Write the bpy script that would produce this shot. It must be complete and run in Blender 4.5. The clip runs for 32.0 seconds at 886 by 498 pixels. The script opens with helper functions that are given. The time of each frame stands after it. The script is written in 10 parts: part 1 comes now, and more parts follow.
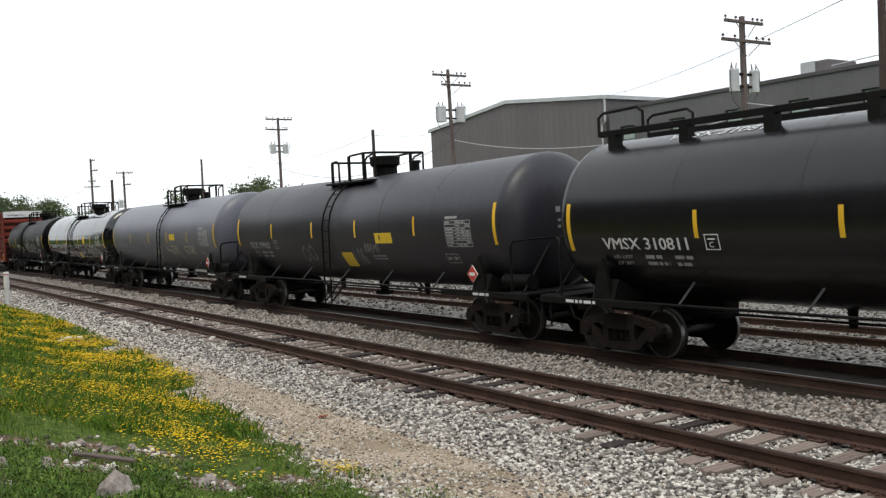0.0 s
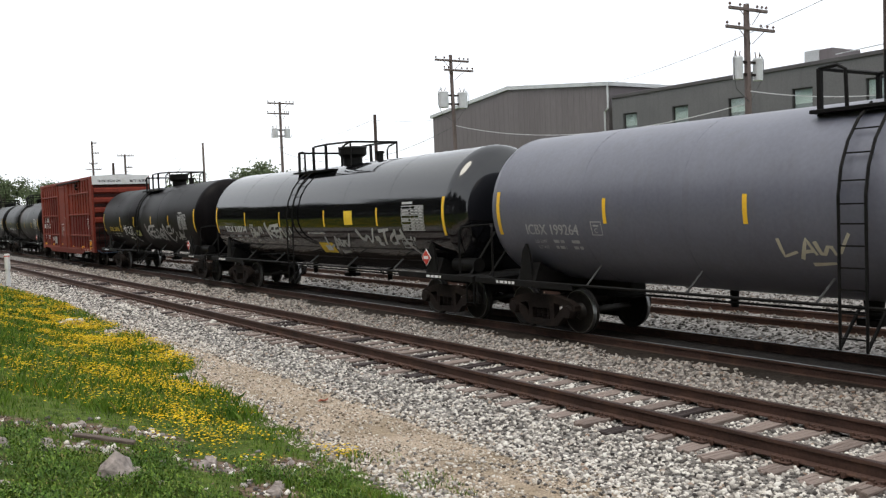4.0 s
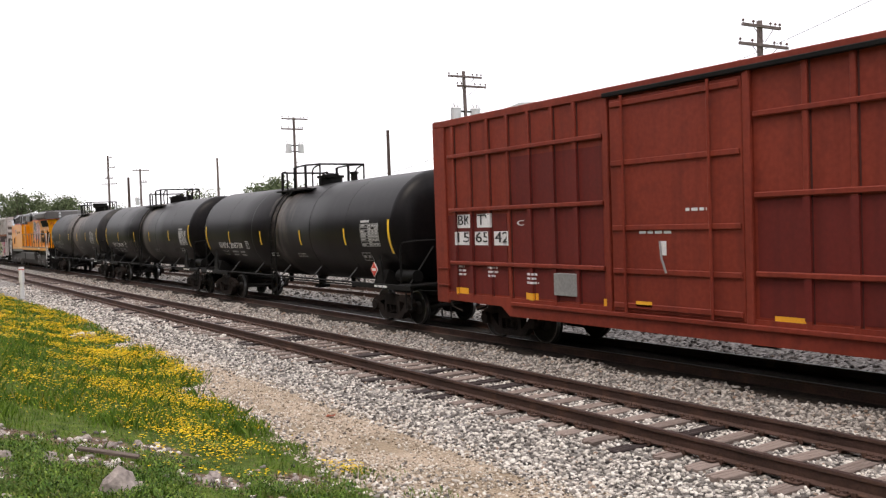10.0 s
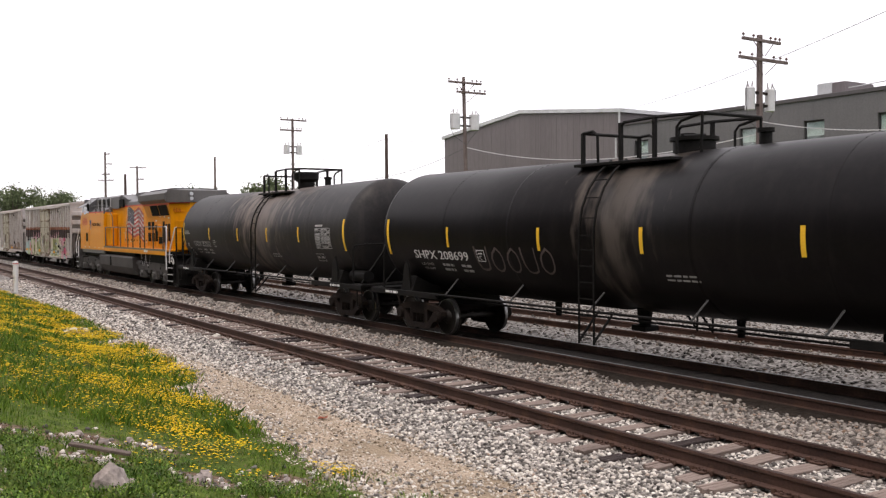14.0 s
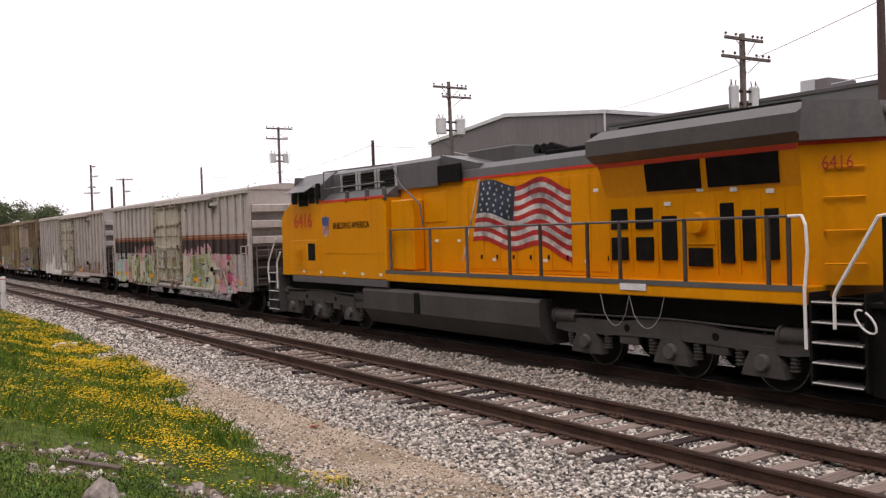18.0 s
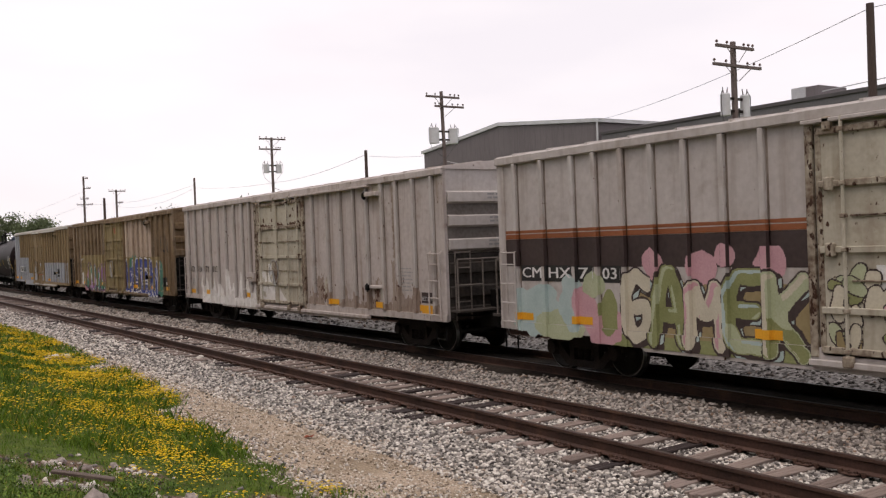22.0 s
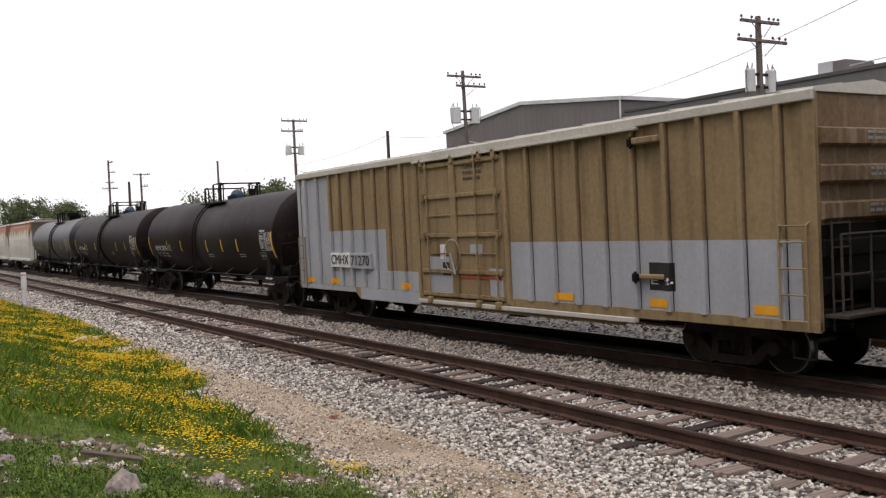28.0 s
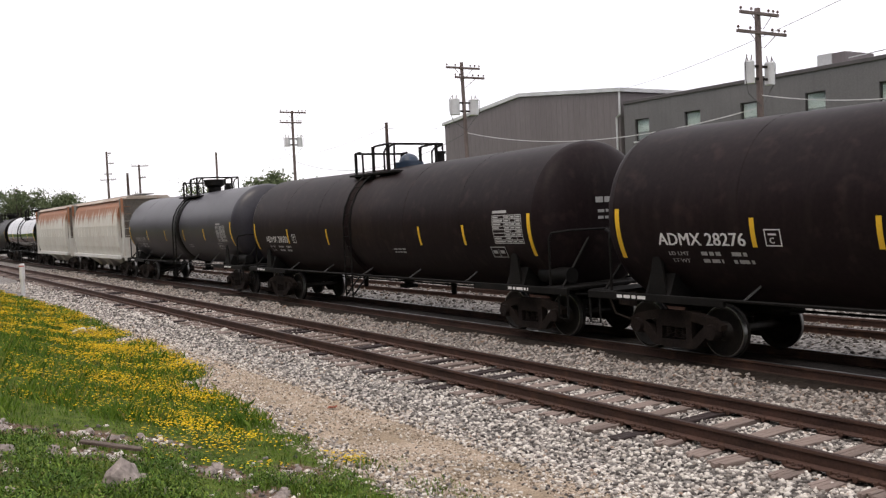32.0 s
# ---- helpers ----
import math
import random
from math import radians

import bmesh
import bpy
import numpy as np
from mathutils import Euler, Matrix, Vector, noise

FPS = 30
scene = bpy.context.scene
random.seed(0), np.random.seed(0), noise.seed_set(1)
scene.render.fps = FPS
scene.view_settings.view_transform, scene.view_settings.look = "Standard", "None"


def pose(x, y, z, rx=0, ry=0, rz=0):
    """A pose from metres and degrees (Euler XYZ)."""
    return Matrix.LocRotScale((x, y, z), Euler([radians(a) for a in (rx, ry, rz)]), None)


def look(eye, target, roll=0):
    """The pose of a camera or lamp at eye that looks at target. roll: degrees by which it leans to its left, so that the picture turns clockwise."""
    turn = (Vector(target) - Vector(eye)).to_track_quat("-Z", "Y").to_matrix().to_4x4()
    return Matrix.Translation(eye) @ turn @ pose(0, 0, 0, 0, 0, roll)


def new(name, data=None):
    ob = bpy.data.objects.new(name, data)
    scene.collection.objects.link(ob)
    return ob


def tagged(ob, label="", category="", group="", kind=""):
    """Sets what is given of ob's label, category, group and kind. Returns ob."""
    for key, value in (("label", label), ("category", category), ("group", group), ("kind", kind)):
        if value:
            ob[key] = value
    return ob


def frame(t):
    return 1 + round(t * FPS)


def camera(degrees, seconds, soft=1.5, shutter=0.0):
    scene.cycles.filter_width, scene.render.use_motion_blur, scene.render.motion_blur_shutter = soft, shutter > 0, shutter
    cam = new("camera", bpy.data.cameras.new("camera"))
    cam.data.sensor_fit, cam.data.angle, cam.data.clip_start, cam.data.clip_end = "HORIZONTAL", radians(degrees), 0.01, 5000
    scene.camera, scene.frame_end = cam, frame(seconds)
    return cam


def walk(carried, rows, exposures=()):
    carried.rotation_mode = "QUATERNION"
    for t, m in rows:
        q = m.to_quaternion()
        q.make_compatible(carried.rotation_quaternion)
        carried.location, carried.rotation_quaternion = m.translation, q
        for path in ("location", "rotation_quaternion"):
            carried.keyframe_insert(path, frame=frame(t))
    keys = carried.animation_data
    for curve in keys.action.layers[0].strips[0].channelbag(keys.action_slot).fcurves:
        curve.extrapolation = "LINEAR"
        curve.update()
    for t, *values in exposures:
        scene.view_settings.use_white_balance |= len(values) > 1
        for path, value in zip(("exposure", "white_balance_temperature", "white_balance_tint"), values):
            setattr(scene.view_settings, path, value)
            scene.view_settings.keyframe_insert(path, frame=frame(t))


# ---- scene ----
cam = camera(51.9, 32.0, soft=1.3)
EYE = 2.784  # above the rail heads; the bank under the camera lies higher than the tracks
# t, sway x y z, yaw, pitch, lean
ROWS = [
    (0.0, -0.066, 0.007, 0.018, -33.40, -1.92, -2.73),
    (0.5, -0.065, 0.009, 0.022, -33.15, -1.70, -2.97),
    (1.0, -0.060, 0.009, 0.018, -33.17, -1.42, -2.98),
    (1.5, -0.050, 0.014, 0.018, -33.03, -1.59, -3.04),
    (2.0, -0.060, 0.014, 0.026, -32.56, -1.62, -3.05),
    (2.5, -0.056, 0.006, 0.023, -32.31, -1.50, -3.20),
    (3.0, -0.065, 0.010, 0.017, -32.44, -1.78, -3.12),
    (3.5, -0.075, 0.019, 0.008, -32.69, -2.33, -2.61),
    (5.5, -0.011, 0.002, 0.017, -35.17, -3.57, -1.97),
    (6.0, 0.004, -0.002, -0.002, -33.64, -3.23, -1.99),
    (6.5, 0.031, -0.005, -0.002, -31.67, -3.31, -1.97),
    (7.0, 0.046, -0.007, -0.013, -30.46, -2.70, -1.26),
    (7.5, 0.029, 0.001, -0.012, -30.14, -2.72, -1.14),
    (8.0, 0.019, 0.010, -0.009, -31.11, -3.03, -1.27),
    (8.5, 0.012, 0.013, -0.005, -31.68, -2.94, -1.48),
    (9.0, 0.006, 0.004, 0.001, -32.16, -2.24, -1.64),
    (9.5, 0.011, -0.000, -0.005, -32.59, -1.46, -1.88),
    (10.0, 0.015, 0.009, 0.001, -32.50, -1.78, -1.95),
    (10.5, 0.009, -0.003, 0.004, -32.05, -1.75, -2.23),
    (11.0, 0.009, -0.007, 0.008, -31.60, -1.91, -2.04),
    (11.5, 0.012, 0.007, 0.001, -31.48, -2.07, -1.68),
    (12.0, 0.003, 0.001, 0.003, -31.66, -1.84, -1.40),
    (12.5, 0.002, 0.008, -0.003, -32.17, -1.88, -1.12),
    (13.0, 0.000, 0.014, -0.007, -32.35, -1.87, -0.82),
    (13.5, -0.005, 0.004, 0.002, -32.57, -1.58, -0.70),
    (14.0, -0.014, -0.002, 0.001, -32.81, -1.46, -0.44),
    (14.5, -0.016, 0.007, 0.004, -32.84, -1.56, -0.20),
    (16.5, 0.002, 0.016, -0.002, -31.91, -1.64, -0.70),
    (17.0, 0.003, 0.011, -0.002, -31.73, -1.43, -1.33),
    (17.5, 0.002, -0.003, -0.002, -32.24, -1.13, -1.75),
    (18.0, 0.005, -0.002, 0.005, -33.49, -1.17, -1.80),
    (18.5, 0.006, 0.002, 0.005, -34.04, -1.04, -1.90),
    (19.0, 0.012, 0.002, -0.002, -33.66, -0.94, -2.06),
    (19.5, 0.017, 0.004, 0.003, -33.89, -0.92, -2.09),
    (20.0, 0.021, -0.001, 0.000, -33.93, -0.88, -2.21),
    (20.5, 0.013, -0.016, 0.008, -34.13, -0.66, -2.02),
    (21.0, 0.010, -0.014, -0.002, -34.68, -0.79, -1.87),
    (21.5, 0.017, -0.004, -0.004, -34.61, -0.74, -2.10),
    (22.0, 0.008, -0.008, -0.009, -33.90, -0.59, -2.18),
    (22.5, 0.003, -0.010, 0.002, -33.30, -0.88, -2.13),
    (23.0, 0.000, -0.012, 0.004, -32.98, -1.09, -2.37),
    (23.5, -0.003, -0.019, 0.012, -33.49, -0.60, -2.35),
    (24.0, 0.001, -0.013, 0.001, -34.68, 0.08, -2.21),
    (24.5, 0.009, -0.011, -0.001, -35.07, 0.09, -2.18),
    (25.0, 0.016, -0.013, -0.013, -34.29, -0.40, -2.51),
    (25.5, 0.015, -0.014, -0.013, -33.63, -0.96, -2.83),
    (26.0, 0.012, -0.018, -0.008, -33.31, -1.24, -2.68),
    (26.5, 0.024, -0.011, -0.019, -32.99, -1.35, -2.90),
    (28.5, 0.013, -0.001, -0.012, -32.31, -1.81, -2.61),
    (29.0, 0.004, -0.006, -0.015, -32.40, -1.32, -2.61),
    (29.5, 0.018, -0.005, -0.015, -33.12, -1.32, -2.49),
    (30.0, 0.020, -0.002, -0.024, -32.85, -1.46, -2.56),
    (30.5, 0.023, 0.000, -0.023, -32.56, -1.84, -2.62),
    (31.0, 0.024, 0.006, -0.026, -32.43, -2.10, -2.83),
    (31.5, 0.022, 0.001, -0.025, -32.36, -2.20, -2.79),
    (32.0, 0.017, -0.004, -0.027, -32.47, -2.27, -2.63),
]
RUN = [(0.0, 0.00), (1.0, 8.33), (2.0, 16.69), (3.0, 25.11), (4.0, 33.59), (5.0, 42.08), (6.0, 50.60), (7.0, 59.13), (8.0, 67.65), (9.0, 76.15), (10.0, 84.59), (11.0, 93.01), (12.0, 101.40), (13.0, 109.77), (14.0, 118.17), (15.0, 126.57), (16.0, 134.98), (17.0, 143.40), (18.0, 151.83), (19.0, 160.22), (20.0, 168.59), (21.0, 176.98), (22.0, 185.37), (23.0, 193.76), (24.0, 202.12), (25.0, 210.44), (26.0, 218.74), (27.0, 227.02), (28.0, 235.27), (29.0, 243.51), (30.0, 251.73), (31.0, 259.95), (32.0, 268.16)]
walk(cam, [(t, pose(x, y, EYE + z, 90 + pitch, 0, yaw) @ pose(0, 0, 0, 0, 0, lean)) for t, x, y, z, yaw, pitch, lean in ROWS],
     [(0.0, 0.06, 6500, 5), (3.5, 0.15, 6500, 6), (6.0, 0.53, 6750, 13), (9.0, 0.48, 6800, 14), (13.0, 0.35, 6850, 16), (16.5, 0.17, 6900, 18), (18.0, 0.06, 7000, 20), (20.0, -0.07, 7050, 22), (23.0, -0.2, 7000, 16), (25.0, -0.24, 6950, 14), (26.0, -0.13, 6950, 15), (29.0, 0.05, 6800, 15), (32.0, 0.15, 6800, 15)])

# ---- light: an overcast sky, white and bright, with a wide weak sun ----
SUN_EL, SUN_AZ = 66.0, 245.0
world = bpy.data.worlds.new("overcast_sky")
scene.world = world
world.use_nodes = True
wn, wl = world.node_tree.nodes, world.node_tree.links
wn.clear()
w_out, w_bg = wn.new("ShaderNodeOutputWorld"), wn.new("ShaderNodeBackground")
w_sky, w_mix, w_noise, w_ramp, w_co = (wn.new("ShaderNode" + k) for k in ("TexSky", "Mix", "TexNoise", "ValToRGB", "TexCoord"))
w_sky.sky_type, w_sky.sun_disc = "NISHITA", False
w_sky.sun_elevation, w_sky.sun_rotation = radians(SUN_EL), radians(SUN_AZ)
w_mix.data_type = "RGBA"
w_mix.inputs[0].default_value = 0.9
w_noise.inputs["Scale"].default_value, w_noise.inputs["Detail"].default_value = 2.2, 5.0
w_map = wn.new("ShaderNodeMapping")
w_map.inputs["Scale"].default_value = (1, 1, 3.5)
w_ramp.color_ramp.elements[0].position, w_ramp.color_ramp.elements[0].color = 0.3, (9.3, 9.5, 10.2, 1)
w_ramp.color_ramp.elements[1].position, w_ramp.color_ramp.elements[1].color = 0.62, (10.6, 10.75, 11.2, 1)
wl.new(w_co.outputs["Generated"], w_map.inputs[0])
wl.new(w_map.outputs[0], w_noise.inputs["Vector"])
wl.new(w_noise.outputs[0], w_ramp.inputs[0])
wl.new(w_sky.outputs[0], w_mix.inputs["A"])
wl.new(w_ramp.outputs[0], w_mix.inputs["B"])
wl.new(w_mix.outputs["Result"], w_bg.inputs[0])
w_bg.inputs[1].default_value = 0.115
wl.new(w_bg.outputs[0], w_out.inputs[0])
sun = new("sun", bpy.data.lights.new("sun", "SUN"))
sun.data.energy, sun.data.angle, sun.data.color = 1.25, radians(25), (1.0, 0.93, 0.82)
sun.matrix_world = look((0, 0, 60), (-math.sin(radians(SUN_AZ)) * 60 / math.tan(radians(SUN_EL)), -math.cos(radians(SUN_AZ)) * 60 / math.tan(radians(SUN_EL)), 0))


# ---- mesh building ----
class MB:
    """Gathers vertices and faces of one part."""

    def __init__(self):
        self.v, self.f = [], []

    def add(self, vs, fs):
        n = len(self.v)
        self.v += [tuple(p) for p in vs]
        self.f += [tuple(n + i for i in q) for q in fs]
        return self

    def box(self, x0, x1, y0, y1, z0, z1, b=0.0):
        """A box, its edges chamfered by b."""
        x0, x1, y0, y1, z0, z1 = min(x0, x1), max(x0, x1), min(y0, y1), max(y0, y1), min(z0, z1), max(z0, z1)
        if b <= 0:
            vs = [(x, y, z) for x in (x0, x1) for y in (y0, y1) for z in (z0, z1)]
            return self.add(vs, [(0, 1, 3, 2), (4, 6, 7, 5), (0, 4, 5, 1), (2, 3, 7, 6), (0, 2, 6, 4), (1, 5, 7, 3)])
        b = min(b, (x1 - x0) * 0.45, (y1 - y0) * 0.45, (z1 - z0) * 0.45)
        vs, ix = [], {}
        for i, x in enumerate((x0, x1)):
            for j, y in enumerate((y0, y1)):
                for k, z in enumerate((z0, z1)):
                    sx, sy, sz = (b, -b)[i], (b, -b)[j], (b, -b)[k]
                    for a, p in enumerate(((x, y + sy, z + sz), (x + sx, y, z + sz), (x + sx, y + sy, z))):
                        ix[i, j, k, a] = len(vs)
                        vs.append(p)
        fs = []
        for i in (0, 1):
            q = [ix[i, 0, 0, 0], ix[i, 0, 1, 0], ix[i, 1, 1, 0], ix[i, 1, 0, 0]]
            fs.append(q if i == 0 else q[::-1])
            q = [ix[0, i, 0, 1], ix[1, i, 0, 1], ix[1, i, 1, 1], ix[0, i, 1, 1]]
            fs.append(q if i == 0 else q[::-1])
            q = [ix[0, 0, i, 2], ix[0, 1, i, 2], ix[1, 1, i, 2], ix[1, 0, i, 2]]
            fs.append(q if i == 0 else q[::-1])
        for i in (0, 1):
            for j in (0, 1):
                fs.append([ix[i, j, 0, 0], ix[i, j, 0, 1], ix[i, j, 1, 1], ix[i, j, 1, 0]][:: 1 if i == j else -1])
                fs.append([ix[i, 0, j, 0], ix[i, 1, j, 0], ix[i, 1, j, 2], ix[i, 0, j, 2]][:: 1 if i == j else -1])
                fs.append([ix[0, i, j, 1], ix[0, i, j, 2], ix[1, i, j, 2], ix[1, i, j, 1]][:: 1 if i == j else -1])
                for k in (0, 1):
                    fs.append([ix[i, j, k, a] for a in range(3)][:: 1 if (i + j + k) % 2 else -1])
        return self.add(vs, fs)

    def cyl(self, p0, p1, r0, r1=None, n=10, cap=True):
        p0, p1 = Vector(p0), Vector(p1)
        r1 = r0 if r1 is None else r1
        d = (p1 - p0).normalized()
        a = d.orthogonal().normalized()
        c = d.cross(a)
        vs = []
        for p, r in ((p0, r0), (p1, r1)):
            vs += [p + (a * math.cos(2 * math.pi * i / n) + c * math.sin(2 * math.pi * i / n)) * r for i in range(n)]
        fs = [(i, (i + 1) % n, n + (i + 1) % n, n + i) for i in range(n)]
        if cap:
            fs += [tuple(range(n))[::-1], tuple(range(n, 2 * n))]
        return self.add(vs, fs)

    def tube(self, pts, r, n=6):
        """A bent rod through pts."""
        pts = [Vector(q) for q in pts]
        rings, up = [], None
        for i, q in enumerate(pts):
            d = (pts[min(i + 1, len(pts) - 1)] - pts[max(i - 1, 0)]).normalized()
            a = d.orthogonal().normalized() if up is None else (up - d * up.dot(d)).normalized()
            up = a
            c = d.cross(a)
            rings += [q + (a * math.cos(2 * math.pi * k / n) + c * math.sin(2 * math.pi * k / n)) * r for k in range(n)]
        fs = []
        for i in range(len(pts) - 1):
            fs += [(i * n + k, i * n + (k + 1) % n, (i + 1) * n + (k + 1) % n, (i + 1) * n + k) for k in range(n)]
        m = (len(pts) - 1) * n
        fs += [tuple(range(n))[::-1], tuple(range(m, m + n))]
        return self.add(rings, fs)

    def prism(self, outline, a0, a1, axis="y"):
        """An outline extruded from a0 to a1: (x, z) along y, (y, z) along x, (x, y) along z."""
        n = len(outline)
        put = {"y": lambda u, w, a: (u, a, w), "x": lambda u, w, a: (a, u, w), "z": lambda u, w, a: (u, w, a)}[axis]
        vs = [put(u, w, a0) for u, w in outline] + [put(u, w, a1) for u, w in outline]
        fs = [(i, (i + 1) % n, n + (i + 1) % n, n + i) for i in range(n)] + [tuple(range(n))[::-1], tuple(range(n, 2 * n))]
        return self.add(vs, fs)

    def rings(self, rows, n=40):
        """A shell round an axis along y: rows of (y, radius, axis height)."""
        vs = []
        for y, r, zc in rows:
            vs += [(r * math.sin(2 * math.pi * k / n), y, zc + r * math.cos(2 * math.pi * k / n)) for k in range(n)]
        fs = []
        for i in range(len(rows) - 1):
            fs += [(i * n + k, i * n + (k + 1) % n, (i + 1) * n + (k + 1) % n, (i + 1) * n + k) for k in range(n)]
        m = (len(rows) - 1) * n
        fs += [tuple(range(n))[::-1], tuple(range(m, m + n))]
        return self.add(vs, fs)

    def mesh(self, name, smooth=False):
        me = bpy.data.meshes.new(name)
        me.from_pydata(self.v, [], self.f)
        bm = bmesh.new()
        bm.from_mesh(me)
        bmesh.ops.recalc_face_normals(bm, faces=bm.faces)
        bm.to_mesh(me)
        bm.free()
        if smooth:
            me.shade_smooth()
            me.set_sharp_from_angle(angle=radians(40))
        return me


def part(name, mb, material, parent, label="", smooth=False):
    """Links what mb holds as one mesh object under a thing or a part."""
    me = mb.mesh(name, smooth) if isinstance(mb, MB) else mb
    if material and not me.materials:
        me.materials.append(material)
    ob = new(name, me)
    if parent:
        ob.parent = parent
    if label:
        tagged(ob, label)
    return ob


def thing(name, label, category, at=(0, 0, 0), group="", kind="", rz=0):
    ob = new(name)
    ob.empty_display_size = 0.2
    ob.matrix_basis = pose(*at, 0, 0, rz)
    return tagged(ob, label, category, group, kind)


# ---- materials ----
def material(name, dark, light, rough=0.7, metal=0.0, big=0.6, fine=14.0, bump=0.15, stretch=(1, 1, 1), streak=None, spec=0.5, vary=0.0, wear=None, spill=None, drip=None, spots=None):
    """A worn surface: dark to light over two noise scales, streaks of a second colour that run down, worn spots, fine relief."""
    m = bpy.data.materials.new(name)
    m.use_nodes = True
    nt = m.node_tree
    nd, ln = nt.nodes, nt.links
    bs = nd["Principled BSDF"]
    bs.inputs["Roughness"].default_value, bs.inputs["Metallic"].default_value = rough, metal
    bs.inputs["Specular IOR Level"].default_value = spec
    co = nd.new("ShaderNodeTexCoord")
    mp = nd.new("ShaderNodeMapping")
    mp.inputs["Scale"].default_value = stretch
    ln.new(co.outputs["Object"], mp.inputs[0])
    n1, n2 = nd.new("ShaderNodeTexNoise"), nd.new("ShaderNodeTexNoise")
    n1.inputs["Scale"].default_value, n2.inputs["Scale"].default_value = big, fine
    n1.inputs["Detail"].default_value, n2.inputs["Detail"].default_value = 6, 4
    ln.new(mp.outputs[0], n1.inputs["Vector"])
    ln.new(mp.outputs[0], n2.inputs["Vector"])
    ad = nd.new("ShaderNodeMath")
    ad.operation = "MULTIPLY_ADD"
    ad.inputs[1].default_value = 0.45
    ln.new(n2.outputs[0], ad.inputs[0])
    sc = nd.new("ShaderNodeMath")
    sc.operation = "MULTIPLY"
    sc.inputs[1].default_value = 0.55
    ln.new(n1.outputs[0], sc.inputs[0])
    ln.new(sc.outputs[0], ad.inputs[2])
    val = ad.outputs[0]
    if vary:
        oi = nd.new("ShaderNodeObjectInfo")
        ge = nd.new("ShaderNodeNewGeometry")
        a2, a3 = nd.new("ShaderNodeMath"), nd.new("ShaderNodeMath")
        a2.operation = "ADD"
        ln.new(oi.outputs["Random"], a2.inputs[0])
        ln.new(ge.outputs["Random Per Island"], a2.inputs[1])
        a3.operation = "MULTIPLY_ADD"
        a3.inputs[1].default_value = vary
        ln.new(a2.outputs[0], a3.inputs[0])
        ln.new(val, a3.inputs[2])
        val = a3.outputs[0]
    rp = nd.new("ShaderNodeValToRGB")
    rp.color_ramp.elements[0].position, rp.color_ramp.elements[0].color = 0.36, (*dark, 1)
    rp.color_ramp.elements[1].position, rp.color_ramp.elements[1].color = 0.64 + vary, (*light, 1)
    ln.new(val, rp.inputs[0])
    col = rp.outputs[0]
    for k, spec_ in enumerate((streak, wear)):
        if not spec_:
            continue
        colour, amount = spec_
        mp2 = nd.new("ShaderNodeMapping")
        mp2.inputs["Scale"].default_value = (4.5, 4.5, 0.35) if k == 0 else (1.3, 1.3, 1.3)
        mp2.inputs["Location"].default_value = (3.1, 7.7, 1.9 * k)
        ln.new(co.outputs["Object"], mp2.inputs[0])
        n3 = nd.new("ShaderNodeTexNoise")
        n3.inputs["Scale"].default_value, n3.inputs["Detail"].default_value = 1.0 + k * 1.2, 7
        ln.new(mp2.outputs[0], n3.inputs["Vector"])
        r3 = nd.new("ShaderNodeValToRGB")
        r3.color_ramp.elements[0].position, r3.color_ramp.elements[0].color = 0.5 + 0.06 * k, (0, 0, 0, 1)
        r3.color_ramp.elements[1].position, r3.color_ramp.elements[1].color = 0.72, (amount, amount, amount, 1)
        ln.new(n3.outputs[0], r3.inputs[0])
        mx = nd.new("ShaderNodeMix")
        mx.data_type = "RGBA"
        ln.new(r3.outputs[0], mx.inputs[0])
        ln.new(col, mx.inputs["A"])
        mx.inputs["B"].default_value = (*colour, 1)
        col = mx.outputs["Result"]
    if spill:
        # dried spill beside a hatch: colour, its middle and half width along y, amount
        colour, mid_y, half_w, amount = spill
        xyz = nd.new("ShaderNodeSeparateXYZ")
        ln.new(co.outputs["Object"], xyz.inputs[0])

        def calc(op, a, b):
            n_ = nd.new("ShaderNodeMath")
            n_.operation = op
            for k_, v_ in enumerate((a, b)):
                if isinstance(v_, (int, float)):
                    n_.inputs[k_].default_value = v_
                else:
                    ln.new(v_, n_.inputs[k_])
            return n_.outputs[0]

        away = calc("DIVIDE", calc("ABSOLUTE", calc("SUBTRACT", xyz.outputs[1], mid_y), 0.0), half_w)
        high = calc("MULTIPLY", calc("SUBTRACT", xyz.outputs[2], 2.2), 0.16)
        mp3 = nd.new("ShaderNodeMapping")
        mp3.inputs["Scale"].default_value = (1.0, 2.6, 0.8)
        ln.new(co.outputs["Object"], mp3.inputs[0])
        n4 = nd.new("ShaderNodeTexNoise")
        n4.inputs["Scale"].default_value, n4.inputs["Detail"].default_value = 1.6, 8
        ln.new(mp3.outputs[0], n4.inputs["Vector"])
        lvl = calc("ADD", calc("SUBTRACT", calc("MULTIPLY", n4.outputs[0], 1.5), calc("MULTIPLY", away, 0.42)), high)
        r4 = nd.new("ShaderNodeValToRGB")
        r4.color_ramp.elements[0].position, r4.color_ramp.elements[0].color = 0.42, (0, 0, 0, 1)
        r4.color_ramp.elements[1].position, r4.color_ramp.elements[1].color = 0.85, (amount, amount, amount, 1)
        ln.new(lvl, r4.inputs[0])
        mx = nd.new("ShaderNodeMix")
        mx.data_type = "RGBA"
        ln.new(r4.outputs[0], mx.inputs[0])
        ln.new(col, mx.inputs["A"])
        mx.inputs["B"].default_value = (*colour, 1)
        col = mx.outputs["Result"]
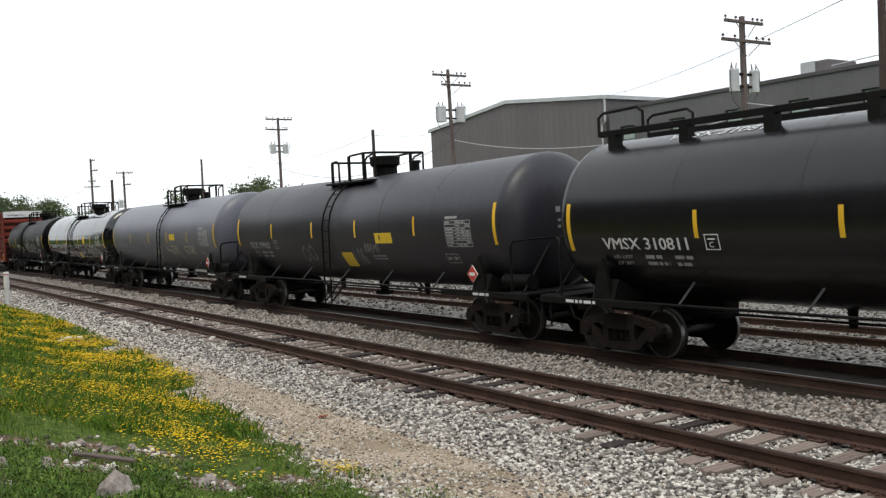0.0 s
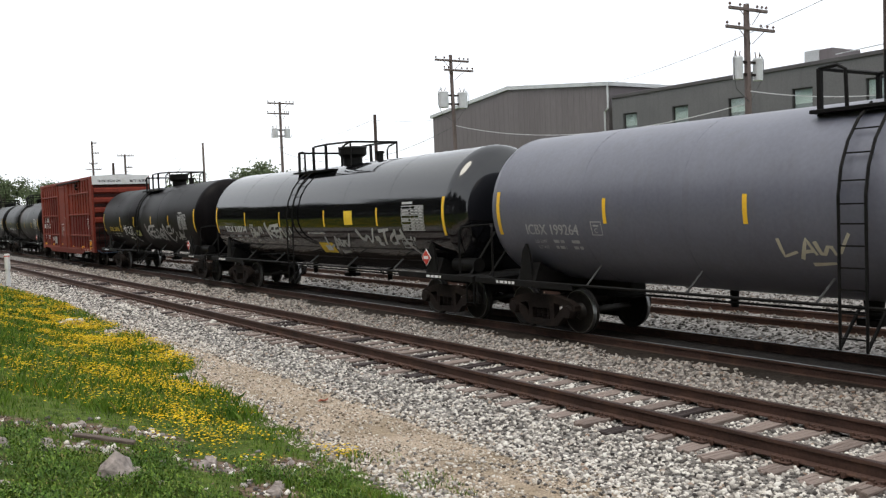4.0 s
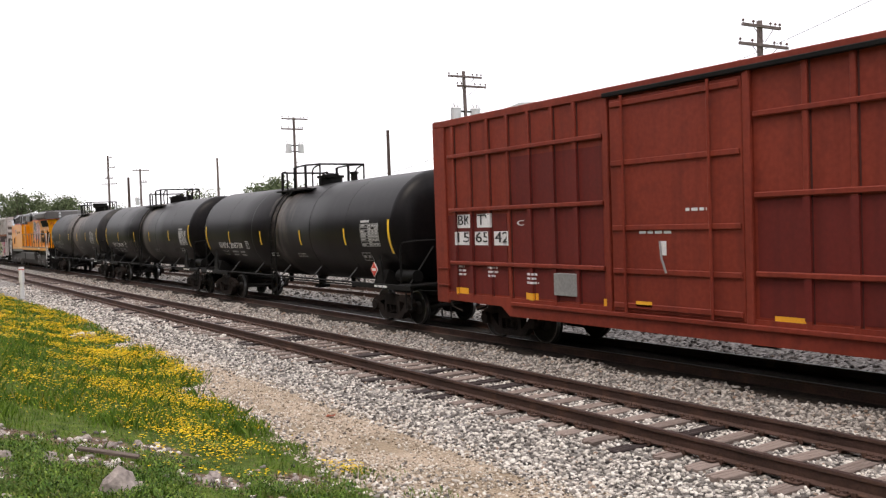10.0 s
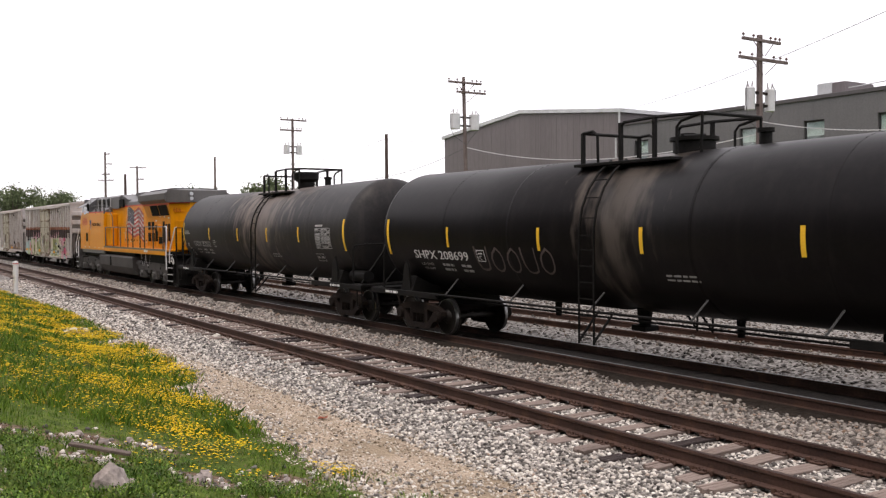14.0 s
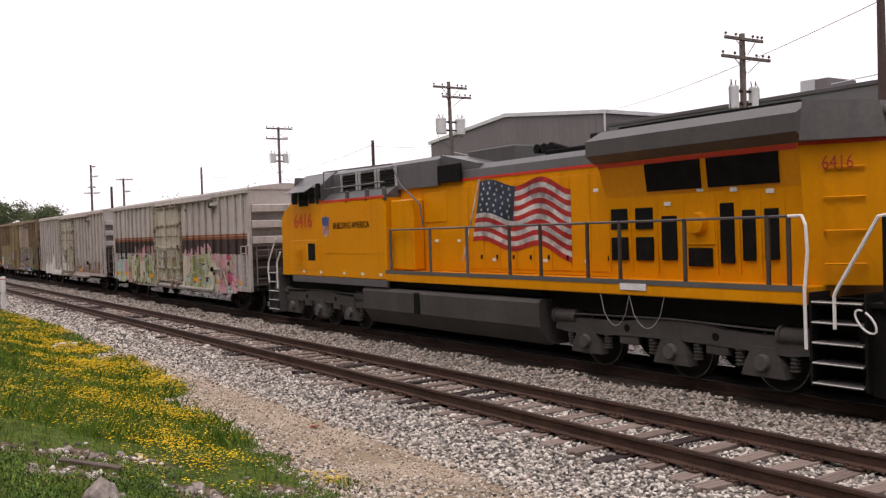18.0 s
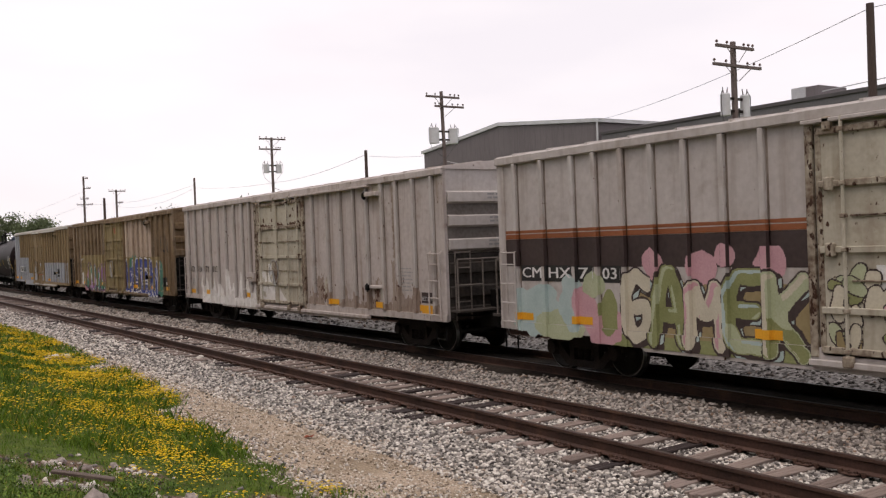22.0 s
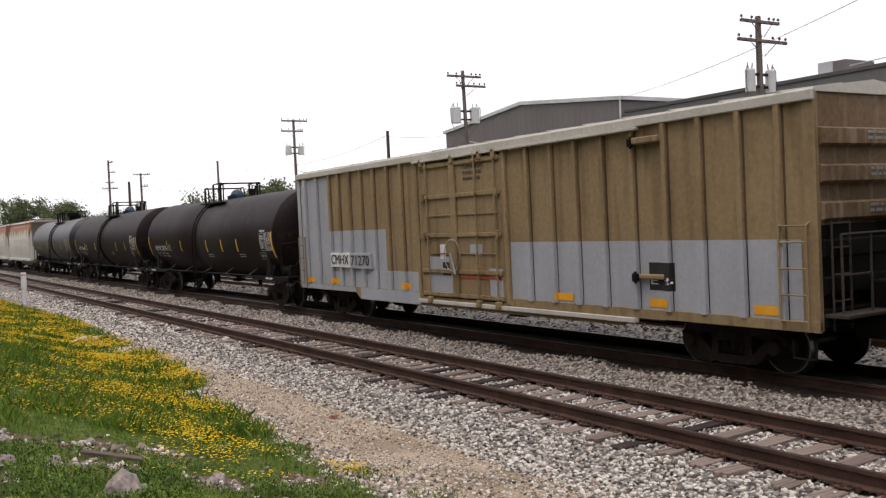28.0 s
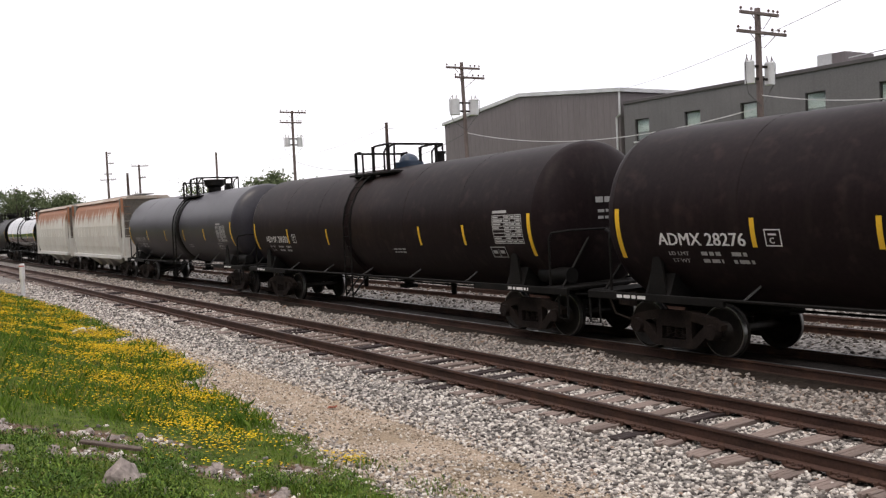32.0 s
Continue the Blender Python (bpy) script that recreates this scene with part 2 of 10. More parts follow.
    if drip:
        # rust that runs down from an upper edge: colour, height where it fades, amount
        colour, foot, amount = drip
        xyz = nd.new("ShaderNodeSeparateXYZ")
        ln.new(co.outputs["Object"], xyz.inputs[0])
        mp4 = nd.new("ShaderNodeMapping")
        mp4.inputs["Scale"].default_value = (1.0, 3.2, 0.12)
        ln.new(co.outputs["Object"], mp4.inputs[0])
        n5 = nd.new("ShaderNodeTexNoise")
        n5.inputs["Scale"].default_value, n5.inputs["Detail"].default_value = 1.3, 6
        ln.new(mp4.outputs[0], n5.inputs["Vector"])
        up = nd.new("ShaderNodeMath")
        up.operation = "MULTIPLY_ADD"
        up.inputs[1].default_value, up.inputs[2].default_value = 0.42, -0.42 * foot
        ln.new(xyz.outputs[2], up.inputs[0])
        both = nd.new("ShaderNodeMath")
        ln.new(up.outputs[0], both.inputs[0])
        ln.new(n5.outputs[0], both.inputs[1])
        r5 = nd.new("ShaderNodeValToRGB")
        r5.color_ramp.elements[0].position, r5.color_ramp.elements[0].color = 0.5, (0, 0, 0, 1)
        r5.color_ramp.elements[1].position, r5.color_ramp.elements[1].color = 0.68, (amount, amount, amount, 1)
        ln.new(both.outputs[0], r5.inputs[0])
        mx = nd.new("ShaderNodeMix")
        mx.data_type = "RGBA"
        ln.new(r5.outputs[0], mx.inputs[0])
        ln.new(col, mx.inputs["A"])
        mx.inputs["B"].default_value = (*colour, 1)
        col = mx.outputs["Result"]
    if spots:
        # small rust spots in loose swarms: colour, threshold
        colour, level = spots
        n6, n7 = nd.new("ShaderNodeTexNoise"), nd.new("ShaderNodeTexNoise")
        n6.inputs["Scale"].default_value, n6.inputs["Detail"].default_value = 9.0, 5
        n7.inputs["Scale"].default_value, n7.inputs["Detail"].default_value = 0.7, 2
        mp5 = nd.new("ShaderNodeMapping")
        mp5.inputs["Scale"].default_value = (1.0, 1.3, 0.75)
        ln.new(co.outputs["Object"], mp5.inputs[0])
        ln.new(mp5.outputs[0], n6.inputs["Vector"])
        ln.new(co.outputs["Object"], n7.inputs["Vector"])
        sw = nd.new("ShaderNodeMath")
        sw.operation = "MULTIPLY_ADD"
        sw.inputs[1].default_value = 0.35
        ln.new(n7.outputs[0], sw.inputs[0])
        ln.new(n6.outputs[0], sw.inputs[2])
        r6 = nd.new("ShaderNodeValToRGB")
        r6.color_ramp.elements[0].position, r6.color_ramp.elements[0].color = level, (0, 0, 0, 1)
        r6.color_ramp.elements[1].position, r6.color_ramp.elements[1].color = level + 0.035, (1, 1, 1, 1)
        ln.new(sw.outputs[0], r6.inputs[0])
        mx = nd.new("ShaderNodeMix")
        mx.data_type = "RGBA"
        ln.new(r6.outputs[0], mx.inputs[0])
        ln.new(col, mx.inputs["A"])
        mx.inputs["B"].default_value = (*colour, 1)
        col = mx.outputs["Result"]
    ln.new(col, bs.inputs["Base Color"])
    if bump:
        bp = nd.new("ShaderNodeBump")
        bp.inputs["Strength"].default_value, bp.inputs["Distance"].default_value = bump, 0.02
        ln.new(n2.outputs[0], bp.inputs["Height"])
        ln.new(bp.outputs[0], bs.inputs["Normal"])
    return m


def grey(v):
    return (v, v, v)


DUST = (0.2, 0.17, 0.14)
BLACK, BLACK_LIGHT = (0.0045, 0.0038, 0.0044), (0.008, 0.0067, 0.0073)
BROWN_SPILL = (0.15, 0.125, 0.107)


def black_paint(name, spill=None, rough=0.42, spec=0.06):
    return material(name, BLACK, BLACK_LIGHT, rough, bump=0.02, streak=((0.017, 0.015, 0.015), 0.35), wear=((0.016, 0.013, 0.012), 0.25), spec=spec, spill=spill)


M_BLACK = black_paint("black_tank_paint")
M_BLACK_SPILL = black_paint("black_tank_paint_with_dry_spill", (BROWN_SPILL, 0.0, 0.8, 0.6), 0.38, 0.13)
M_BLACK_SPILT = black_paint("black_tank_paint_with_long_spill", (BROWN_SPILL, -0.6, 0.95, 0.5), 0.38, 0.115)
M_BLACK_DUSTY = material("dusty_black_tank_paint", (0.012, 0.011, 0.012), (0.022, 0.02, 0.0205), 0.5, bump=0.02, streak=((0.05, 0.043, 0.04), 0.45), wear=((0.037, 0.031, 0.028), 0.3), spec=0.25, spill=((0.16, 0.13, 0.115), -0.9, 2.3, 0.85))
M_BLACK_BROWN = material("brownish_black_tank_paint", (0.011, 0.0071, 0.0079), (0.0175, 0.0115, 0.0126), 0.47, bump=0.02, streak=((0.028, 0.021, 0.019), 0.4), wear=((0.045, 0.029, 0.027), 0.45), spec=0.08, spill=((0.045, 0.032, 0.028), 0.0, 1.1, 0.35))
M_BLACK_GLOSS = material("glossy_black_tank_paint", (0.004, 0.004, 0.005), (0.007, 0.007, 0.0085), 0.085, bump=0.005, streak=((0.012, 0.012, 0.014), 0.2), spec=0.8)
M_DARK_GREY = material("dark_violet_grey_tank_paint", (0.022, 0.0205, 0.0275), (0.033, 0.031, 0.041), 0.4, bump=0.03, streak=((0.05, 0.047, 0.05), 0.3), spec=0.45)
M_SATIN_GREY = material("satin_grey_black_tank_paint", (0.006, 0.0057, 0.007), (0.01, 0.0095, 0.0115), 0.26, bump=0.02, streak=((0.03, 0.028, 0.03), 0.3), spec=0.5)
M_GREY_TANK = material("blue_grey_tank_paint", (0.105, 0.107, 0.138), (0.135, 0.138, 0.172), 0.38, bump=0.02, streak=((0.09, 0.085, 0.095), 0.3), spec=0.6)
M_IRON = material("dirty_cast_iron", (0.01, 0.0075, 0.007), (0.03, 0.022, 0.019), 0.8, 0.0, 2.0, 25, 0.3, wear=((0.06, 0.044, 0.035), 0.5), spec=0.15)
M_BLACK_STEEL = material("black_painted_steel", (0.005, 0.005, 0.005), (0.012, 0.011, 0.0105), 0.6, 0.0, 2.0, 25, 0.1, spec=0.12)
M_WHEEL = material("oily_wheel_steel", (0.015, 0.013, 0.012), (0.035, 0.03, 0.027), 0.55, 0.6, 3.0, 30, 0.1)
M_TREAD = material("bright_worn_steel", grey(0.2), grey(0.32), 0.4, 1.0, 3, 30, 0.05)
M_YELLOW_TAPE = material("yellow_reflective_tape", (0.72, 0.42, 0.02), (0.85, 0.52, 0.03), 0.5, 0, 2, 30, 0.02)
M_WHITE_PAINT = material("white_stencil_paint", grey(0.6), grey(0.78), 0.6, 0, 3, 30, 0.02)
M_FAINT_PAINT = material("faded_white_stencil_paint", grey(0.3), grey(0.45), 0.7, 0, 3, 30, 0.02)
M_YELLOW_PAINT = material("yellow_stencil_paint", (0.6, 0.42, 0.03), (0.75, 0.55, 0.06), 0.6, 0, 3, 30, 0.02)
M_RED_PAINT = material("red_paint", (0.45, 0.03, 0.02), (0.55, 0.05, 0.03), 0.5, 0, 3, 30, 0.02)
M_PANEL_GREY = material("grey_data_panel", grey(0.25), grey(0.35), 0.6, 0, 4, 30, 0.02)
M_RUST_RAIL = material("rusty_rail", (0.035, 0.017, 0.012), (0.085, 0.042, 0.03), 0.75, 0.1, 1.2, 30, 0.25, wear=((0.16, 0.08, 0.045), 0.35))
M_RAIL_HEAD = material("worn_rail_head", (0.05, 0.03, 0.026), (0.1, 0.068, 0.06), 0.45, 0.5, 1.0, 20, 0.05)
M_RAIL_BRIGHT = material("polished_rail_head", grey(0.12), grey(0.2), 0.4, 1.0, 1.0, 20, 0.03)
# main line ties: oil and the train's shade in one dark colour
M_TIE_OILY_SHADED = material("oily_shaded_tie_wood", (0.014, 0.01, 0.008), (0.04, 0.03, 0.024), 0.8, 0, 1.5, 9, 0.4, (1, 9, 9))
M_TIE_DARK = material("dark_creosoted_tie_wood", (0.012, 0.007, 0.0065), (0.045, 0.028, 0.026), 0.8, 0, 1.5, 9, 0.5, (1, 9, 9))
M_TIE = material("weathered_tie_wood", (0.05, 0.034, 0.029), (0.25, 0.195, 0.17), 0.9, 0, 1.5, 9, 0.5, (1, 9, 9), vary=0.22)

# ---- plan: y runs along the tracks, x across them, z = 0 on the rail heads ----
SIDING_X, MAIN_X, FAR_X = 9.34, 13.45, 17.75
POLE_X, WALL_X = 31.0, 43.0


def fade(a, b, v):
    t = np.clip((v - a) / (b - a), 0, 1)
    return t * t * (3 - 2 * t)


def grass_edge(y):
    """Where the grass ends towards the tracks."""
    along = [-50, 4, 7.7, 8.5, 9.6, 10.2, 11.3, 12.4, 13.6, 15.3, 16.0, 16.9, 17.5, 18.2, 21, 23.9, 24.5, 25.4, 25.9, 28.9, 34.4, 37, 45, 60, 200]
    across = [5.0, 4.8, 4.4, 4.65, 4.5, 4.6, 4.85, 4.85, 4.95, 5.05, 4.7, 4.75, 5.5, 5.75, 5.98, 6.2, 5.55, 5.5, 6.2, 6.35, 6.4, 6.4, 6.0, 5.5, 5.2]
    return np.interp(y, along, across)


BARE = ((1.05, 11.2, 0.55, 0.4, 1.0), (2.15, 10.75, 0.42, 0.5, 0.9), (2.85, 10.7, 0.3, 0.45, 0.7), (2.95, 9.25, 0.3, 0.45, 0.9), (3.15, 7.95, 0.28, 0.4, 0.8), (1.95, 9.65, 0.4, 0.3, 0.8), (5.5, 28.8, 0.35, 1.3, 0.9), (3.9, 9.2, 0.35, 0.5, 0.7), (0.8, 9.2, 0.25, 0.5, 0.6))


def bare_soil(x, y):
    """0 to 1: spots on the bank where stones and soil show through."""
    v = np.zeros_like(np.asarray(x, float))
    for a, b, ra, rb, k in BARE:
        v = np.maximum(v, np.minimum(1.0, 1.5 * k * np.exp(-(((x - a) / ra) ** 2 + ((y - b) / rb) ** 2))))
    return v


def ground_z(x, y):
    x, y = np.asarray(x, float), np.asarray(y, float)
    bank = -0.30 + np.interp(x, [-60, -8, -1, 0.5, 2, 3.5, 5.2, 6.4], [1.5, 1.45, 1.25, 1.02, 0.72, 0.36, 0.05, 0.0])
    bank = bank + 0.05 * np.sin(x * 1.7 + y * 0.9) * np.sin(y * 1.1) * (x < 6)
    bed = np.zeros_like(x) - 0.30
    for c in (SIDING_X, MAIN_X, FAR_X):
        bed = np.maximum(bed, -0.30 + (0.045 if c == SIDING_X else 0.13) * (1 - fade(1.25, 2.1, np.abs(x - c))))
    return np.where(x < 6.4, bank, bed)


def ground_material():
    m = bpy.data.materials.new("ground_of_ballast_dirt_and_turf")
    m.use_nodes = True
    nd, ln = m.node_tree.nodes, m.node_tree.links
    bs = nd["Principled BSDF"]
    bs.inputs["Roughness"].default_value = 0.95
    bs.inputs["Specular IOR Level"].default_value = 0.2
    geo = nd.new("ShaderNodeTexCoord")

    def noise_tex(scale, detail=4):
        n = nd.new("ShaderNodeTexNoise")
        n.inputs["Scale"].default_value, n.inputs["Detail"].default_value = scale, detail
        ln.new(geo.outputs["Object"], n.inputs["Vector"])
        return n.outputs[0]

    def ramp(src, a, ca, b, cb):
        r = nd.new("ShaderNodeValToRGB")
        r.color_ramp.elements[0].position, r.color_ramp.elements[0].color = a, (*ca, 1)
        r.color_ramp.elements[1].position, r.color_ramp.elements[1].color = b, (*cb, 1)
        ln.new(src, r.inputs[0])
        return r.outputs[0]

    def mix(fac, a, b):
        x = nd.new("ShaderNodeMix")
        x.data_type = "RGBA"
        ln.new(fac, x.inputs[0])
        ln.new(a, x.inputs["A"])
        ln.new(b, x.inputs["B"])
        return x.outputs["Result"]

    vor = nd.new("ShaderNodeTexVoronoi")
    vor.inputs["Scale"].default_value = 17
    ln.new(geo.outputs["Object"], vor.inputs["Vector"])
    sep = nd.new("ShaderNodeSeparateColor")
    ln.new(vor.outputs["Color"], sep.inputs[0])
    stones = ramp(sep.outputs[0], 0.05, (0.06, 0.055, 0.05), 0.95, (0.34, 0.32, 0.30))
    dirt = ramp(noise_tex(45, 8), 0.3, (0.2, 0.145, 0.1), 0.72, (0.6, 0.5, 0.395))
    worn = ramp(noise_tex(1.1, 5), 0.42, (0, 0, 0), 0.62, (0.65, 0.65, 0.65))
    dirt = mix(worn, dirt, ramp(noise_tex(22, 6), 0.3, (0.12, 0.088, 0.055), 0.7, (0.3, 0.235, 0.155)))
    turf = ramp(noise_tex(6), 0.3, (0.035, 0.06, 0.008), 0.75, (0.11, 0.15, 0.022))
    soil = ramp(noise_tex(14, 8), 0.35, (0.07, 0.046, 0.032), 0.7, (0.235, 0.165, 0.12))

    def zone(name, wob):
        at = nd.new("ShaderNodeAttribute")
        at.attribute_name = name
        a = nd.new("ShaderNodeMath")
        a.operation = "MULTIPLY_ADD"
        a.inputs[1].default_value = wob
        ln.new(noise_tex(2.6, 6), a.inputs[0])
        ln.new(at.outputs["Fac"], a.inputs[2])
        r = nd.new("ShaderNodeValToRGB")
        r.color_ramp.elements[0].position, r.color_ramp.elements[1].position = 0.5 + wob * 0.5 - 0.12, 0.5 + wob * 0.5 + 0.12
        ln.new(a.outputs[0], r.inputs[0])
        return r.outputs[0]

    # oil-stained bed, blackened further to paint the shade under the train
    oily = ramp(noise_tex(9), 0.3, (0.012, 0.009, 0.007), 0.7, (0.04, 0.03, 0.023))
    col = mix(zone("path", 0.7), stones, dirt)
    col = mix(zone("oil_shade", 0.35), col, oily)
    col = mix(zone("turf", 0.25), col, turf)
    col = mix(zone("soil", 0.8), col, soil)
    lawn = ramp(noise_tex(3.5, 6), 0.3, (0.06, 0.115, 0.012), 0.7, (0.11, 0.19, 0.024))
    col = mix(zone("field", 0.2), col, lawn)
    ln.new(col, bs.inputs["Base Color"])
    bp = nd.new("ShaderNodeBump")
    bp.inputs["Strength"].default_value, bp.inputs["Distance"].default_value = 0.7, 0.03
    ln.new(vor.outputs["Distance"], bp.inputs["Height"])
    ln.new(bp.outputs[0], bs.inputs["Normal"])
    return m


def grid_lines(fine, coarse):
    return sorted(set(round(v, 3) for v in list(fine) + list(coarse)))


def build_ground():
    xs = np.array(grid_lines(np.arange(-4, 21, 0.2), [-900, -400, -150, -60, -30, -15, -8, 25, 32, 45, 60, 90, 150, 300, 600, 1500]))
    ys = np.array(grid_lines(np.arange(2, 40, 0.25), list(range(40, 140, 2)) + [-400, -120, -60, -30, -15, -8, -4, -1, 160, 200, 280, 400, 700, 1500, 2500]))
    gx, gy = np.meshgrid(xs, ys, indexing="ij")
    gz = ground_z(gx, gy)
    n, k = gx.shape
    ix = np.arange(n * k).reshape(n, k)
    faces = np.stack([ix[:-1, :-1], ix[1:, :-1], ix[1:, 1:], ix[:-1, 1:]], -1).reshape(-1, 4)
    me = bpy.data.meshes.new("ground")
    me.from_pydata(np.stack([gx, gy, gz], -1).reshape(-1, 3).tolist(), [], faces.tolist())
    edge = grass_edge(gy)
    zones = {
        "turf": fade(0.25, -0.25, gx - edge),
        "path": fade(-0.5, 0.0, gx - edge) * fade(7.3, 6.2, gx) * fade(46, 30, gy),
        "oil_shade": np.maximum(0.95 * fade(2.05, 1.4, np.abs(gx - MAIN_X - 0.25)), 0.0),
        "soil": np.clip(bare_soil(gx, gy) * 1.2, 0, 0.95),
        "field": fade(29, 31.5, gx),
    }
    for key, val in zones.items():
        at = me.attributes.new(key, "FLOAT", "POINT")
        at.data.foreach_set("value", val.ravel().astype(np.float32))
    me.materials.append(ground_material())
    me.shade_smooth()
    ob = new("ground", me)
    tagged(ob, "flat ground of grey ballast, tan dirt and green turf", "ground", kind="structure")


build_ground()


# ---- rails and ties ----
def rail_mesh(length_from, length_to):
    head = [(-0.036, 0.0), (0.036, 0.0), (0.038, -0.036), (0.014, -0.05), (0.0095, -0.155), (0.076, -0.178), (0.076, -0.192), (-0.076, -0.192), (-0.076, -0.178), (-0.0095, -0.155), (-0.014, -0.05), (-0.038, -0.036)]
    return MB().prism(head, length_from, length_to).mesh("rail")


def build_track(name, x, label, head_material, tie_from, tie_to, spacing, singles, seed, wood=None):
    rng = random.Random(seed)
    track = thing(name, label, "railway track", (x, 0, 0), kind="structure")
    me = rail_mesh(-150, 700)
    for side in (-1, 1):
        r = part("rail", me, M_RUST_RAIL, track)
        r.location = (side * 0.7525, 0, 0)
        cap = part("rail_head", MB().box(side * 0.7525 - 0.03, side * 0.7525 + 0.03, -150, 700, -0.006, 0.003, 0.002), head_material, track)
    def tie_shape():
        """A tie with split, crumbling ends and a sagging worn top."""
        a, b = 1.29 + rng.uniform(-0.06, 0.06), 1.29 + rng.uniform(-0.06, 0.06)
        w = rng.uniform(0.105, 0.125)
        mb = MB()
        for y0, y1, e0, e1 in ((-w, -w * 0.25, rng.uniform(-0.05, 0.03), rng.uniform(-0.05, 0.03)), (-w * 0.25 + 0.006, w * 0.4, rng.uniform(-0.05, 0.03), rng.uniform(-0.05, 0.03)), (w * 0.4 + 0.006, w, rng.uniform(-0.05, 0.03), rng.uniform(-0.05, 0.03))):
            mb.box(-a - e0, b + e1, y0, y1, -0.16, rng.uniform(-0.006, 0.002), 0.01)
        mb.v = [(p_ + rng.uniform(-0.01, 0.01), q_ + rng.uniform(-0.006, 0.006), r_ + rng.uniform(-0.006, 0.006)) for p_, q_, r_ in mb.v]
        return mb.mesh("tie")

    shapes, dark_shapes = [tie_shape() for _ in range(6)], [tie_shape() for _ in range(6)]
    # tie plate with its spikes, and the anchors that grip the rail foot beside the tie
    plate = MB().box(-0.17, 0.17, -0.095, 0.095, 0, 0.02, 0.004)
    for dx in (-0.088, 0.088):
        for dy in (-0.055, 0.055):
            plate.box(dx - 0.022, dx + 0.022, dy - 0.02, dy + 0.02, 0.015, 0.05, 0.006)
    for dx in (-0.135, 0.135):
        plate.box(dx - 0.016, dx + 0.016, -0.016, 0.016, 0.015, 0.042, 0.004)
    for dy in (-0.15, 0.15):
        plate.box(-0.1, 0.1, dy - 0.02, dy + 0.02, -0.02, 0.01, 0.005).box(-0.1, -0.068, dy - 0.03, dy + 0.03, 0.0, 0.05, 0.006).box(0.068, 0.1, dy - 0.03, dy + 0.03, 0.0, 0.05, 0.006)
    plate_me = plate.mesh("tie_plate")
    rest = MB()
    y, count = tie_from, 0
    while y < tie_to:
        yy = y + rng.uniform(-0.04, 0.04)
        if count < singles:
            dark = rng.random() < 0.24
            t = part("tie", (dark_shapes if dark else shapes)[rng.randrange(6)], M_TIE_DARK if dark else M_TIE, track)
            sunk = rng.uniform(0, 0.03)
            t.matrix_basis = pose(rng.uniform(-0.1, 0.1), yy, -0.194 - sunk, 0, rng.uniform(-0.5, 0.5), rng.uniform(-2.5, 2.5))
            if count < 80:
                for side in (-1, 1):
                    q = part("tie_plate", plate_me, M_RUST_RAIL, track)
                    q.matrix_basis = pose(side * 0.7525, yy, -0.206)
        else:
            rest.box(-1.29, 1.29, yy - 0.11, yy + 0.11, -0.34, -0.18 - rng.uniform(0, 0.02))
        y += spacing
        count += 1
    yy = tie_from - spacing
    while yy > -60:
        rest.box(-1.29, 1.29, yy - 0.11, yy + 0.11, -0.34, -0.18)
        yy -= spacing
    if rest.v:
        tagged(part("far_ties", rest, wood or M_TIE, track), "row of weathered wooden ties", kind="stuff")
    return track


build_track("siding_track", SIDING_X, "rusty siding rails on weathered wooden ties", M_RAIL_HEAD, 1.2, 130, 0.572, 150, 3)
build_track("main_track", MAIN_X, "main line rails on ties dark with oil and train shade", M_RAIL_BRIGHT, -20, 130, 0.55, 0, 4, M_TIE_OILY_SHADED)
build_track("far_track", FAR_X, "second main line rails on ballast", M_RAIL_HEAD, -5, 130, 0.55, 0, 5)


# ---- loose stones, grass and flowers ----
def scatter_mesh(name, base_v, base_f, pos, size, rot, mat, label, category, jitter=0.25):
    """Many small pieces in one mesh: base shapes at pos, scaled by size and turned by rot."""
    rng = np.random.default_rng(7)
    nv, n = len(base_v), len(pos)
    v = np.repeat(np.asarray(base_v, float)[None], n, 0)
    v = v * (1 + rng.uniform(-jitter, jitter, v.shape)) * size[:, None, :]
    c, s = np.cos(rot)[:, None], np.sin(rot)[:, None]
    x, y = v[..., 0] * c - v[..., 1] * s, v[..., 0] * s + v[..., 1] * c
    v = np.stack([x, y, v[..., 2]], -1) + pos[:, None, :]
    f = np.asarray(base_f)[None] + (np.arange(n) * nv)[:, None, None]
    k = f.shape[2]
    me = bpy.data.meshes.new(name)
    me.vertices.add(n * nv)
    me.vertices.foreach_set("co", v.ravel().astype(np.float32))
    f = f.reshape(-1, k)
    me.loops.add(f.size)
    me.loops.foreach_set("vertex_index", f.ravel().astype(np.int32))
    me.polygons.add(len(f))
    me.polygons.foreach_set("loop_start", np.arange(0, f.size, k, dtype=np.int32))
    me.update(calc_edges=True)
    me.validate()
    me.materials.append(mat)
    return tagged(new(name, me), label, category, kind="stuff")


